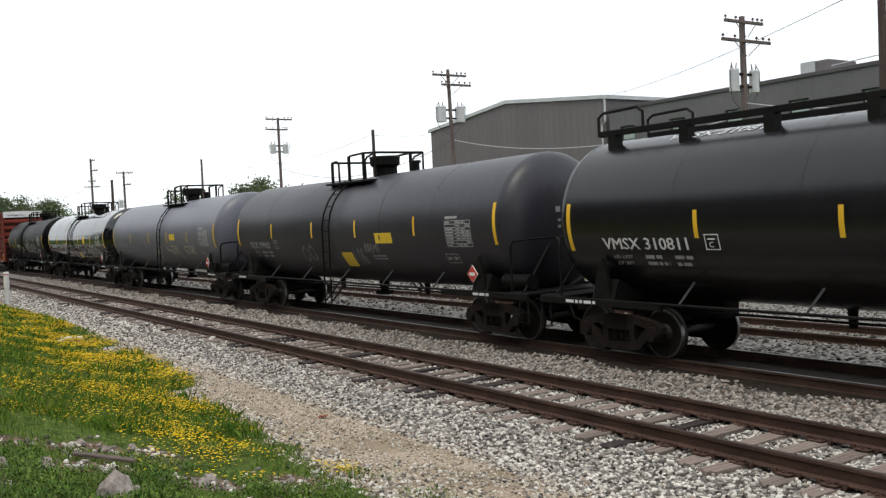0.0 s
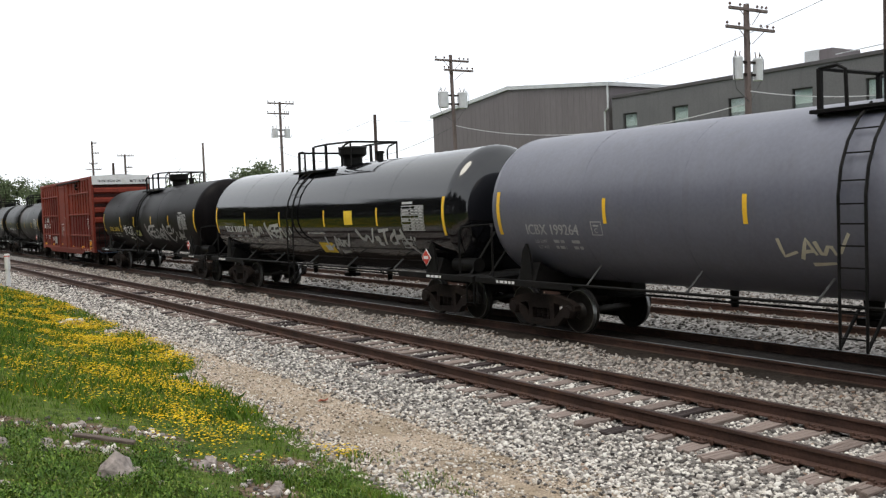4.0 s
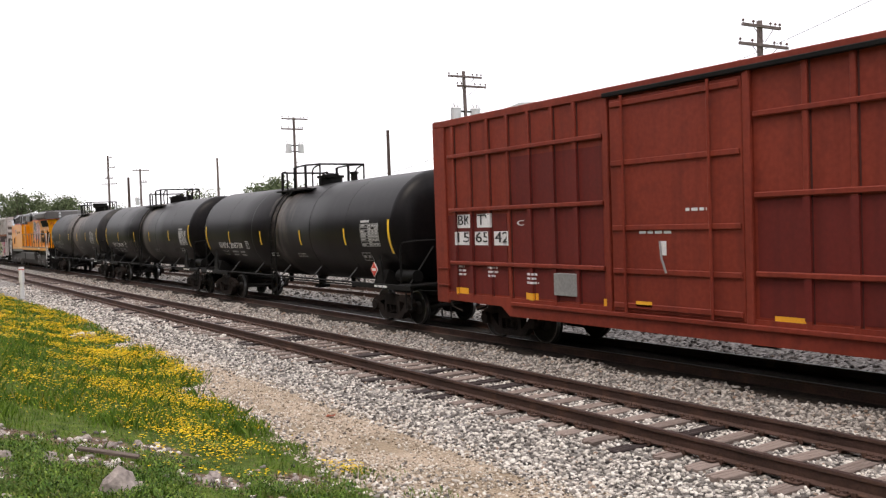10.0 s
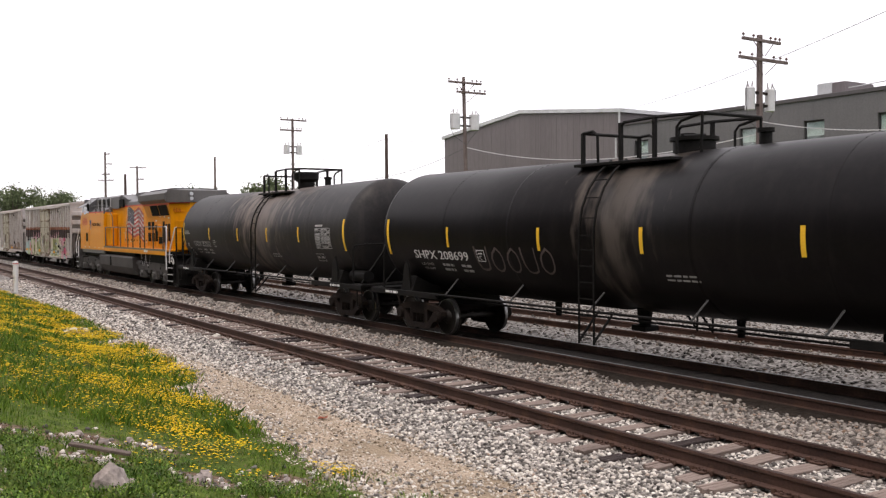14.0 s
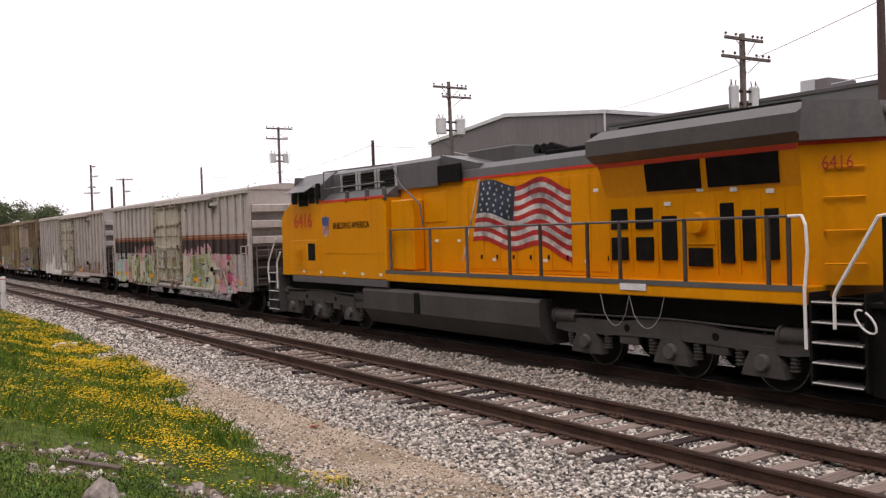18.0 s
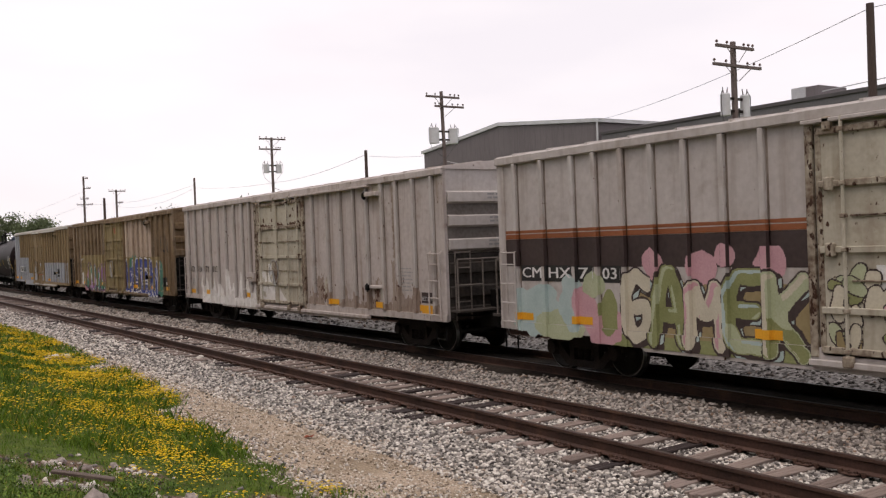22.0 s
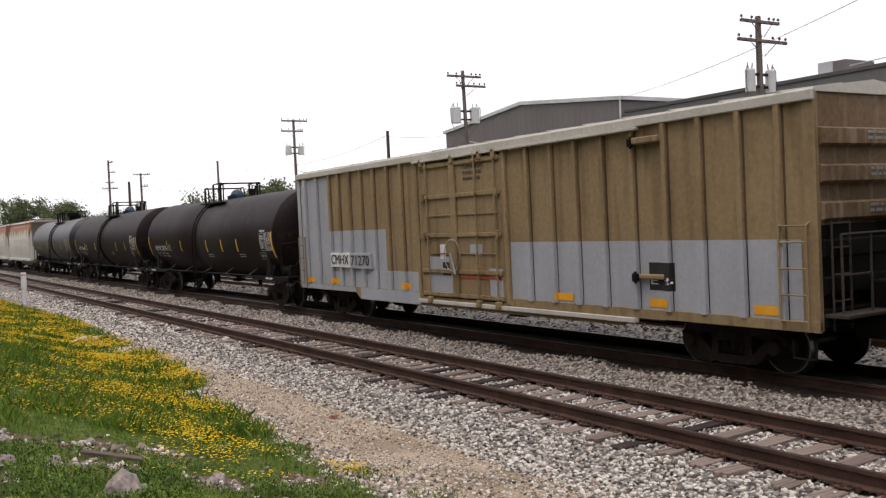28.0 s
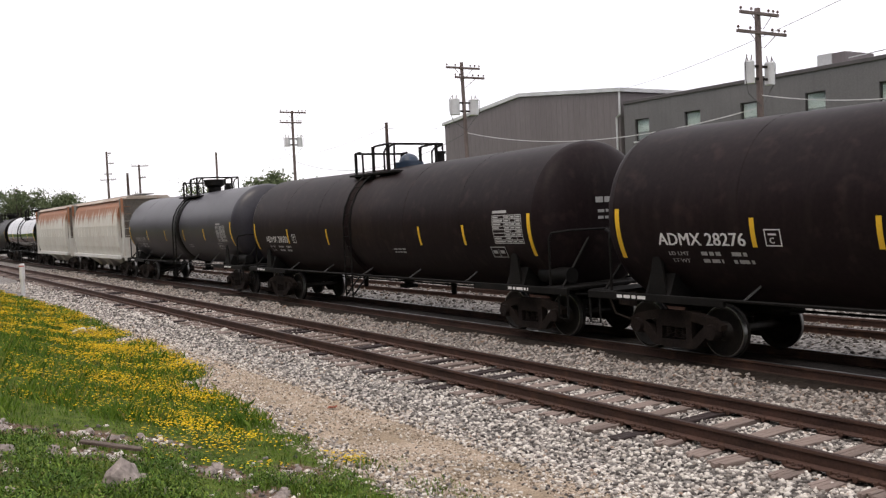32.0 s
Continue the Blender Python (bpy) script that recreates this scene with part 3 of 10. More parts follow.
def island_material(name, stops, rough=0.9, mottle=0.0):
    """A colour of its own for every loose piece."""
    m = bpy.data.materials.new(name)
    m.use_nodes = True
    nd, ln = m.node_tree.nodes, m.node_tree.links
    bs = nd["Principled BSDF"]
    bs.inputs["Roughness"].default_value = rough
    bs.inputs["Specular IOR Level"].default_value = 0.25
    ge, r = nd.new("ShaderNodeNewGeometry"), nd.new("ShaderNodeValToRGB")
    ln.new(ge.outputs["Random Per Island"], r.inputs[0])
    while len(r.color_ramp.elements) < len(stops):
        r.color_ramp.elements.new(0.5)
    for e, (p_, c_) in zip(r.color_ramp.elements, stops):
        e.position, e.color = p_, (*c_, 1)
    n = nd.new("ShaderNodeTexNoise")
    n.inputs["Scale"].default_value = 60
    co = nd.new("ShaderNodeTexCoord")
    ln.new(co.outputs["Object"], n.inputs["Vector"])
    mx = nd.new("ShaderNodeMix")
    mx.data_type, mx.blend_type = "RGBA", "MULTIPLY"
    mx.inputs[0].default_value = 0.35
    ln.new(r.outputs[0], mx.inputs["A"])
    ln.new(n.outputs[0], mx.inputs["B"])
    col = mx.outputs["Result"]
    if mottle:
        # clumps of other kinds of grass: deeper green and dry olive
        for seed_, tint, lo_, hi_ in ((0.0, (0.6, 0.74, 0.7, 1), 0.5, 0.64), (9.0, (1.1, 0.95, 0.9, 1), 0.54, 0.68)):
            mp = nd.new("ShaderNodeMapping")
            mp.inputs["Location"].default_value = (seed_, seed_ * 2, 0)
            ln.new(co.outputs["Object"], mp.inputs[0])
            n2 = nd.new("ShaderNodeTexNoise")
            n2.inputs["Scale"].default_value, n2.inputs["Detail"].default_value = 1.5, 5
            ln.new(mp.outputs[0], n2.inputs["Vector"])
            r2 = nd.new("ShaderNodeValToRGB")
            r2.color_ramp.elements[0].position, r2.color_ramp.elements[0].color = lo_, (0, 0, 0, 1)
            r2.color_ramp.elements[1].position, r2.color_ramp.elements[1].color = hi_, (mottle, mottle, mottle, 1)
            ln.new(n2.outputs[0], r2.inputs[0])
            m2 = nd.new("ShaderNodeMix")
            m2.data_type, m2.blend_type = "RGBA", "MULTIPLY"
            ln.new(r2.outputs[0], m2.inputs[0])
            ln.new(col, m2.inputs["A"])
            m2.inputs["B"].default_value = tint
            col = m2.outputs["Result"]
    ln.new(col, bs.inputs["Base Color"])
    return m


M_STONE = island_material("crushed_limestone", [(0.0, (0.05, 0.044, 0.042)), (0.2, (0.16, 0.145, 0.135)), (0.5, (0.42, 0.385, 0.35)), (0.8, (0.82, 0.765, 0.7)), (0.94, (0.9, 0.86, 0.8)), (1.0, (0.36, 0.25, 0.18))])
M_STONE_MID = island_material("dusty_main_line_ballast", [(0.0, (0.07, 0.06, 0.055)), (0.25, (0.19, 0.165, 0.15)), (0.55, (0.35, 0.315, 0.285)), (0.85, (0.6, 0.55, 0.5)), (1.0, (0.3, 0.2, 0.145))])
# far track stones, coloured darker for the shade behind the train
M_STONE_DARK = island_material("grey_main_line_ballast", [(0.0, (0.045, 0.04, 0.037)), (0.4, (0.13, 0.118, 0.108)), (0.8, (0.25, 0.23, 0.21)), (1.0, (0.17, 0.12, 0.09))])
M_PEBBLE = island_material("tan_path_pebbles", [(0.0, (0.16, 0.115, 0.08)), (0.4, (0.42, 0.345, 0.265)), (0.75, (0.68, 0.6, 0.51)), (1.0, (0.86, 0.81, 0.74))])
M_GRASS = island_material("fresh_grass_blades", [(0.0, (0.06, 0.13, 0.012)), (0.45, (0.125, 0.23, 0.022)), (0.85, (0.21, 0.325, 0.042)), (1.0, (0.3, 0.27, 0.085))], 0.7, 1.0)
M_WEED = island_material("green_weed_leaves", [(0.0, (0.035, 0.085, 0.008)), (0.55, (0.105, 0.2, 0.018)), (0.9, (0.22, 0.33, 0.045)), (1.0, (0.28, 0.25, 0.09))], 0.6, 1.0)
M_FLOWER = island_material("yellow_flowers", [(0.0, (0.66, 0.42, 0.0)), (0.6, (0.82, 0.57, 0.0)), (1.0, (0.92, 0.7, 0.008))], 0.7)
M_LITTER = island_material("dry_brown_leaf_litter", [(0.0, (0.09, 0.05, 0.03)), (0.6, (0.2, 0.13, 0.085)), (1.0, (0.32, 0.24, 0.17))], 0.9)

PHI = (1 + 5 ** 0.5) / 2
ICO_V = np.array([(-1, PHI, 0), (1, PHI, 0), (-1, -PHI, 0), (1, -PHI, 0), (0, -1, PHI), (0, 1, PHI), (0, -1, -PHI), (0, 1, -PHI), (PHI, 0, -1), (PHI, 0, 1), (-PHI, 0, -1), (-PHI, 0, 1)]) / 1.9
ICO_F = [(0, 11, 5), (0, 5, 1), (0, 1, 7), (0, 7, 10), (0, 10, 11), (1, 5, 9), (5, 11, 4), (11, 10, 2), (10, 7, 6), (7, 1, 8), (3, 9, 4), (3, 4, 2), (3, 2, 6), (3, 6, 8), (3, 8, 9), (4, 9, 5), (2, 4, 11), (6, 2, 10), (8, 6, 7), (9, 8, 1)]
OCT_V = np.array([(1, 0, 0), (-1, 0, 0), (0, 1, 0), (0, -1, 0), (0, 0, 1), (0, 0, -1)])
OCT_F = [(0, 2, 4), (2, 1, 4), (1, 3, 4), (3, 0, 4), (2, 0, 5), (1, 2, 5), (3, 1, 5), (0, 3, 5)]


def strewn(n, x0, x1, y0, y1, power, seed):
    """n places in a strip, thinning out with distance."""
    rng = np.random.default_rng(seed)
    u = rng.random(n)
    y = y0 * (y1 / y0) ** (u ** power)
    return rng.uniform(x0, x1, n), y, rng


def stones(name, n, x0, x1, y0, y1, power, lo, hi, mat, label, seed, keep=None, shape=(ICO_V, ICO_F)):
    x, y, rng = strewn(n, x0, x1, y0, y1, power, seed)
    if keep is not None:
        k = keep(x, y, rng)
        x, y = x[k], y[k]
    grow = np.clip(y / 20, 1, 1.5)
    s = rng.uniform(lo, hi, (len(x), 1)) * rng.uniform(0.7, 1.25, (len(x), 3)) * grow[:, None]
    s[:, 2] *= 0.75
    p = np.stack([x, y, ground_z(x, y) + s[:, 2] * rng.uniform(-0.15, 0.55, len(x))], -1)
    return scatter_mesh(name, *shape, p, s, rng.uniform(0, 6.28, len(x)), mat, label, "gravel", 0.36)


def off_ties(x, y, rng):
    """Keeps stones of the siding mostly between its ties and off the rails."""
    a = np.abs(x - SIDING_X)
    on_tie = (np.abs(((y - 1.2) / 0.572 + 0.5) % 1 - 0.5) * 0.572 < 0.10) & (a < 1.25)
    on_rail = np.abs(a - 0.7525) < 0.06
    return ~on_rail & (~on_tie | (rng.random(len(x)) < 0.24))


stones("siding_ballast", 56000, 6.5, 11.3, 4.2, 60, 1.0, 0.014, 0.037, M_STONE, "crushed pale limestone ballast round the siding", 11, off_ties)
stones("main_ballast", 22000, 10.9, 12.6, 6.0, 75, 1.0, 0.02, 0.042, M_STONE_MID, "pale grey crushed stone ballast beside the main line", 12, lambda x, y, rng: x < 12.1 + 0.16 * np.sin(y * 1.9) + rng.normal(0, 0.09, len(x)))
stones("yard_ballast", 12000, 15.2, 24.0, 7.0, 90, 0.9, 0.03, 0.06, M_STONE_DARK, "grey ballast of the far track", 13, lambda x, y, rng: np.abs(np.abs(x - FAR_X) - 0.75) > 0.1, (OCT_V, OCT_F))
stones("path_pebbles", 26000, 4.3, 7.0, 6.5, 45, 1.0, 0.006, 0.025, M_PEBBLE, "fine tan gravel and pebbles on a worn path", 14, lambda x, y, rng: x > grass_edge(y) - 0.5 * rng.random(len(x)), (OCT_V, OCT_F))


def path_gravel(x, y, rng):
    """Ballast strewn over the path: beside the grass, along the siding and over most of its near end."""
    e = grass_edge(y)
    v = np.array([noise.noise((a * 1.1, b * 0.6, 2.2)) for a, b in zip(x, y)])
    share = 0.75 * np.exp(-((x - e - 0.25) / 0.3) ** 2) + 0.7 * fade(6.35, 7.0, x) + 0.65 * fade(10.2, 8.2, y) + 0.4 * v
    return (x > e - 0.25 * rng.random(len(x))) & (rng.random(len(x)) < share)


stones("path_gravel", 16000, 4.2, 7.0, 5.0, 45, 1.0, 0.013, 0.034, M_STONE, "pale ballast stones strewn over the path", 16, path_gravel)


def turf_patch(x, y):
    """0 to 1: how much yellow bloom grows here."""
    v = np.array([noise.noise((a * 0.9, b * 0.5, 3.3)) + 0.5 * noise.noise((a * 2.6, b * 1.8, 7.3)) for a, b in zip(x, y)])
    edge = grass_edge(y)
    back = edge - x  # distance in from the edge
    near_band = fade(2.5, 1.0, back) * fade(9.1, 9.5, y) * fade(18.5, 16.5, y) * fade(-0.12, 0.06, back)
    mid_band = fade(3.2, 1.4, back) * fade(15.5, 17.5, y) * fade(25.5, 23.8, y)
    thin = 0.4 * fade(11.5, 14, y) * fade(4.5, 2.0, back) + 0.34 * fade(24, 26, y) * fade(0.2, 0.8, back)
    far = 0.9 * fade(28.5, 33, y)
    tuft = 1.6 * np.exp(-((x - 4.66) ** 2 + ((y - 9.55) / 1.3) ** 2) / 0.03)
    return np.clip(np.maximum.reduce([near_band * 0.85, mid_band * 0.85, thin, far]) * (0.72 + v * 1.5) + tuft, 0, 1)


def build_turf():
    n = 150000
    x, y, rng = strewn(n, -4.0, 6.6, 5.5, 75, 1.0, 21)
    edge = grass_edge(y)
    bare = np.array([noise.noise((a * 1.3, b * 1.3, 9.1)) for a, b in zip(x, y)])
    share = np.clip(1.0 - 1.05 * bare_soil(x, y) - np.clip(bare * 0.9, 0, 0.5) * fade(11.2, 9.8, y), 0.04, 1)
    fringe = (np.abs(x - 4.9) < 0.55) & (np.abs(y - 8.7) < 1.0) & (bare > 0.05)
    fringe |= np.hypot(x - 4.66, y - 9.55) < 0.26
    keep = ((x < edge + rng.normal(0, 0.07, n)) | fringe) & (rng.random(n) < share)
    x, y = x[keep], y[keep]
    n = len(x)
    grow = np.clip(y / 13, 1, 3.0)
    blade_v = np.array([(-0.5, 0, 0), (0.5, 0, 0), (0.28, 0.25, 0.6), (0.0, 0.75, 1.0)])
    h = rng.uniform(0.05, 0.13, n) * np.where(y > 12, 1.25, 0.9)
    h = h * np.clip([0.95 + 1.5 * noise.noise((a * 1.7, b * 1.3, 4.4)) for a, b in zip(x, y)], 0.5, 1.7) * np.where(y < 12, 0.75, 1.0)
    s = np.stack([0.011 * grow * rng.uniform(0.6, 1.4, n), h * rng.uniform(0.2, 0.9, n), h], -1)
    p = np.stack([x, y, ground_z(x, y) - 0.01], -1)
    scatter_mesh("grass", blade_v, [(0, 1, 2, 3)], p, s, rng.uniform(0, 6.28, n), M_GRASS, "fresh green grass blades on the bank", "grass", 0.1)
    # shorter turf round the standpoint
    x, y, rng = rng.uniform(-9.0, 5.0, 45000), rng.uniform(-14.0, 6.0, 45000), rng
    n = len(x)
    h = rng.uniform(0.05, 0.12, n)
    s = np.stack([0.014 * rng.uniform(0.6, 1.4, n), h * rng.uniform(0.2, 0.9, n), h], -1)
    scatter_mesh("bank_grass", blade_v, [(0, 1, 2, 3)], np.stack([x, y, ground_z(x, y) - 0.01], -1), s, rng.uniform(0, 6.28, n), M_GRASS, "short green grass on top of the bank", "grass", 0.1)
    # low broad-leaved weeds on the stony near bank
    x, y, rng = strewn(130000, -1.0, 5.0, 5.5, 12.2, 1.0, 22)
    clump = np.array([noise.noise((a * 1.6, b * 1.6, 5.7)) + 0.4 * noise.noise((a * 4, b * 4, 1.7)) for a, b in zip(x, y)])
    y = np.where(np.hypot((x - 1.98) / 0.45, (y - 9.3) / 0.3) < 1, y - 1.2, y)
    cover = fade(11.8, 9.6, y) * fade(0.1, 0.9, grass_edge(y) - x) * np.clip(1 - 1.7 * bare_soil(x, y), 0, 1)
    k = rng.random(len(x)) < cover * np.clip(0.62 + clump * 1.6, 0.05, 1)
    x, y, clump = x[k], y[k], clump[k]
    n = len(x)
    leaf_v = np.array([(0, 0, 0), (0.45, 0.5, 0.5), (0, 1, 0.6), (-0.45, 0.5, 0.5)])
    s = np.stack([rng.uniform(0.008, 0.022, n), rng.uniform(0.018, 0.045, n), rng.uniform(0.015, 0.07, n)], -1)
    scatter_mesh("weeds", leaf_v, [(0, 1, 2, 3)], np.stack([x, y, ground_z(x, y) + rng.uniform(0, 0.06, n) + np.clip(clump + 0.1, 0, 1) * 0.15 * rng.random(n) ** 0.5], -1), s, rng.uniform(0, 6.28, n), M_WEED, "low green weeds among stones", "weeds", 0.1)
    # dry leaves and bark between the stones
    x, y, rng = strewn(9000, -0.5, 5.0, 6.0, 12.0, 1.0, 24)
    k = rng.random(len(x)) < bare_soil(x, y)
    x, y = x[k], y[k]
    n = len(x)
    s = np.stack([rng.uniform(0.01, 0.035, n), rng.uniform(0.02, 0.06, n), rng.uniform(0.01, 0.04, n)], -1)
    scatter_mesh("leaf_litter", leaf_v, [(0, 1, 2, 3)], np.stack([x, y, ground_z(x, y) + 0.008], -1), s, rng.uniform(0, 6.28, n), M_LITTER, "dry brown leaves and bark on the soil", "leaves", 0.2)
    # blooms
    x, y, rng = strewn(170000, -3.5, 6.4, 7.5, 75, 1.0, 23)
    bloom = turf_patch(x, y)
    k = (rng.random(len(x)) < bloom ** 1.3) & ((x < grass_edge(y) + rng.normal(0, 0.06, len(x))) | (np.hypot(x - 4.66, y - 9.55) < 0.32))
    x, y = x[k], y[k]
    n = len(x)
    a = np.arange(6) * math.pi / 3
    disc_v = np.concatenate([np.stack([np.cos(a), np.sin(a), 0.25 + 0 * a], -1), [(0, 0, -0.1)]])
    disc_f = [(i, (i + 1) % 6, 6) for i in range(6)]
    s = rng.uniform(0.009, 0.02, (n, 1)) * np.clip(y / 13, 1, 2.4)[:, None] * np.ones((1, 3))
    scatter_mesh("wildflowers", disc_v, disc_f, np.stack([x, y, ground_z(x, y) + rng.uniform(0.05, 0.13, n)], -1), s, rng.uniform(0, 6.28, n), M_FLOWER, "small bright yellow wildflowers in dense patches", "flowers", 0.2)


build_turf()
M_ROCK = material("grey_pink_field_stone", (0.19, 0.16, 0.148), (0.42, 0.36, 0.33), 0.9, 0, 4, 22, 0.6)


def rock(at, size, seed):
    rng = random.Random(seed)
    bm = bmesh.new()
    bmesh.ops.create_icosphere(bm, subdivisions=2, radius=1)
    for v in bm.verts:
        k = 1 + 0.35 * noise.noise(v.co * 1.3 + Vector((seed, 0, 0))) + rng.uniform(-0.06, 0.06)
        v.co = Vector((v.co.x * size[0], v.co.y * size[1], v.co.z * size[2])) * k
    me = bpy.data.meshes.new("rock")
    bm.to_mesh(me)
    bm.free()
    me.materials.append(M_ROCK)
    ob = new("rock", me)
    ob.matrix_basis = pose(at[0], at[1], float(ground_z(at[0], at[1])) + size[2] * 0.3, 0, 0, rng.uniform(0, 360))
    return tagged(ob, "rough pinkish grey field stone half sunk in weeds", "rock", "stones on the bank")


rock((1.84, 8.36), (0.2, 0.15, 0.19), 1)
stones("bank_stones", 16000, -0.5, 6.2, 6.0, 31, 1.0, 0.014, 0.045, M_STONE, "small pale stones among the weeds", 15, lambda x, y, rng: rng.random(len(x)) < 0.85 * bare_soil(x, y) ** 1.4 + 0.012 * (y < 11) * (x < 4.5))
for k, (x, y, r) in enumerate(((1.05, 9.55, 0.1), (0.82, 9.5, 0.1), (0.68, 8.82, 0.08), (0.78, 8.2, 0.06), (0.88, 8.0, 0.07), (0.58, 7.4, 0.09), (1.3, 8.35, 0.04), (2.18, 8.2, 0.06), (2.66, 11.05, 0.07), (2.28, 10.25, 0.08), (1.48, 9.65, 0.08), (1.47, 9.42, 0.07), (1.85, 10.5, 0.07), (3.0, 9.3, 0.1), (2.85, 9.05, 0.08), (3.1, 9.55, 0.07), (3.05, 8.85, 0.06), (3.15, 7.95, 0.09), (3.3, 8.2, 0.07), (2.1, 11.1, 0.07), (2.3, 10.8, 0.08), (0.9, 11.3, 0.07), (1.2, 11.05, 0.06), (3.75, 9.15, 0.06), (3.95, 9.4, 0.05), (2.05, 8.55, 0.08))):
    rock((x, y), (r, r * 0.8, r * 0.75), k + 5)
# a broken plank in the weeds, with a tussock of dead grass against it
plank = MB().box(-0.3, 0.3, -0.045, 0.045, 0, 0.03, 0.006)
plank.v = [(a, b + 0.012 * math.sin(a * 9), c + 0.01 * math.sin(a * 5)) for a, b, c in plank.v]
plank_ob = part("plank", plank, material("weathered_scrap_plank", (0.06, 0.042, 0.034), (0.16, 0.12, 0.1), 0.9, 0, 2, 9, 0.5, (1, 8, 8)), None)
plank_ob.matrix_basis = pose(1.98, 9.42, float(ground_z(1.98, 9.42)) + 0.13, 0, 14, -27)
tagged(plank_ob, "weathered broken plank lying among weeds and stones", "plank")
# single stones on the path and beside the rail
PALE_STONES = ((8.35, 24.6, 0.12), (5.3, 28.3, 0.16), (5.65, 28.4, 0.12), (5.05, 28.0, 0.1), (5.95, 24.2, 0.06), (6.55, 17.5, 0.05), (6.2, 21.0, 0.06), (7.1, 30.0, 0.09))
LEAF = (6.16, 13.15)
M_PALE_ROCK = material("pale_limestone_lump", (0.45, 0.42, 0.38), (0.68, 0.64, 0.58), 0.9, 0, 5, 25, 0.5)
for x, y, r in PALE_STONES:
    ob = rock((x, y), (r, r * 0.85, r * 0.7), int(x * 10 + y))
    ob.data.materials.clear()
    ob.data.materials.append(M_PALE_ROCK)
    tagged(ob, "pale limestone lump lying loose on the ground", "rock", "stones on the bank")
M_DEAD_LEAF = material("red_brown_dead_leaf", (0.22, 0.05, 0.025), (0.34, 0.09, 0.045), 0.8, 0, 6, 30, 0.1)
leaf_z = float(ground_z(*LEAF))
leaf = part("dead_leaf", MB().add([(LEAF[0] + a, LEAF[1] + b, leaf_z + c) for a, b, c in ((-0.09, 0, 0.03), (-0.03, 0.05, 0.06), (0.06, 0.05, 0.03), (0.1, 0, 0.07), (0.05, -0.05, 0.035), (-0.04, -0.04, 0.055), (0, 0, 0.025))], [(0, 1, 6), (1, 2, 6), (2, 3, 6), (3, 4, 6), (4, 5, 6), (5, 0, 6)]), M_DEAD_LEAF, None)
tagged(leaf, "curled red-brown dead leaf on the path", "leaf")

# ---- trackside: marker post, poles and wires, the grey works building, trees ----
M_POST = material("white_plastic_marker", grey(0.62), grey(0.78), 0.5, 0, 2, 20, 0.03, wear=((0.4, 0.36, 0.3), 0.4))
M_POLE = material("weathered_pole_wood", (0.075, 0.055, 0.05), (0.185, 0.145, 0.135), 0.9, 0, 1.2, 14, 0.4, (6, 6, 0.5))
M_POLE_DARK = material("creosoted_pole_wood", (0.035, 0.022, 0.018), (0.075, 0.05, 0.042), 0.85, 0, 1.2, 14, 0.4, (6, 6, 0.5))
M_TRANSFORMER = material("pale_grey_transformer_enamel", (0.45, 0.46, 0.47), (0.58, 0.59, 0.6), 0.45, 0, 2, 20, 0.02, streak=((0.3, 0.22, 0.16), 0.3))
M_INSULATOR = material("brown_glazed_porcelain", (0.07, 0.035, 0.03), (0.14, 0.08, 0.07), 0.3, 0, 3, 20, 0.0)
M_WIRE = material("dark_wire", grey(0.05), grey(0.09), 0.7, 0, 3, 20, 0.0)
M_WIRE_PALE = material("aluminium_cable", grey(0.5), grey(0.65), 0.5, 0.2, 3, 20, 0.0)


def marker_post(at):
    t = thing("marker_post", "white plastic trackside marker post with a narrow red band", "marker post", at)
    part("shaft", MB().cyl((0, 0, 0), (0, 0, 0.98), 0.1, n=14), M_POST, t, smooth=True)
    part("sleeve", MB().cyl((0, 0, 0.82), (0, 0, 1.5), 0.13, n=14), M_POST, t, smooth=True)
    part("cap", MB().cyl((0, 0, 1.5), (0, 0, 1.56), 0.132, 0.11, n=14), M_POST, t, smooth=True)
    part("red_band", MB().cyl((0, 0, 1.42), (0, 0, 1.46), 0.134, n=14), M_RED_PAINT, t, "narrow red band", smooth=True)
    part("sticker", MB().box(-0.135, -0.128, -0.035, 0.035, 1.15, 1.38), M_BLACK_STEEL, t)


marker_post((6.42, 48.0, -0.32))


def insulator(mb, p, h=0.16):
    x, y, z = p
    mb.cyl((x, y, z), (x, y, z + h * 0.5), 0.014, n=5)
    mb.cyl((x, y, z + h * 0.4), (x, y, z + h * 0.75), 0.05, 0.06, n=8)
    mb.cyl((x, y, z + h * 0.75), (x, y, z + h), 0.045, 0.03, n=8)


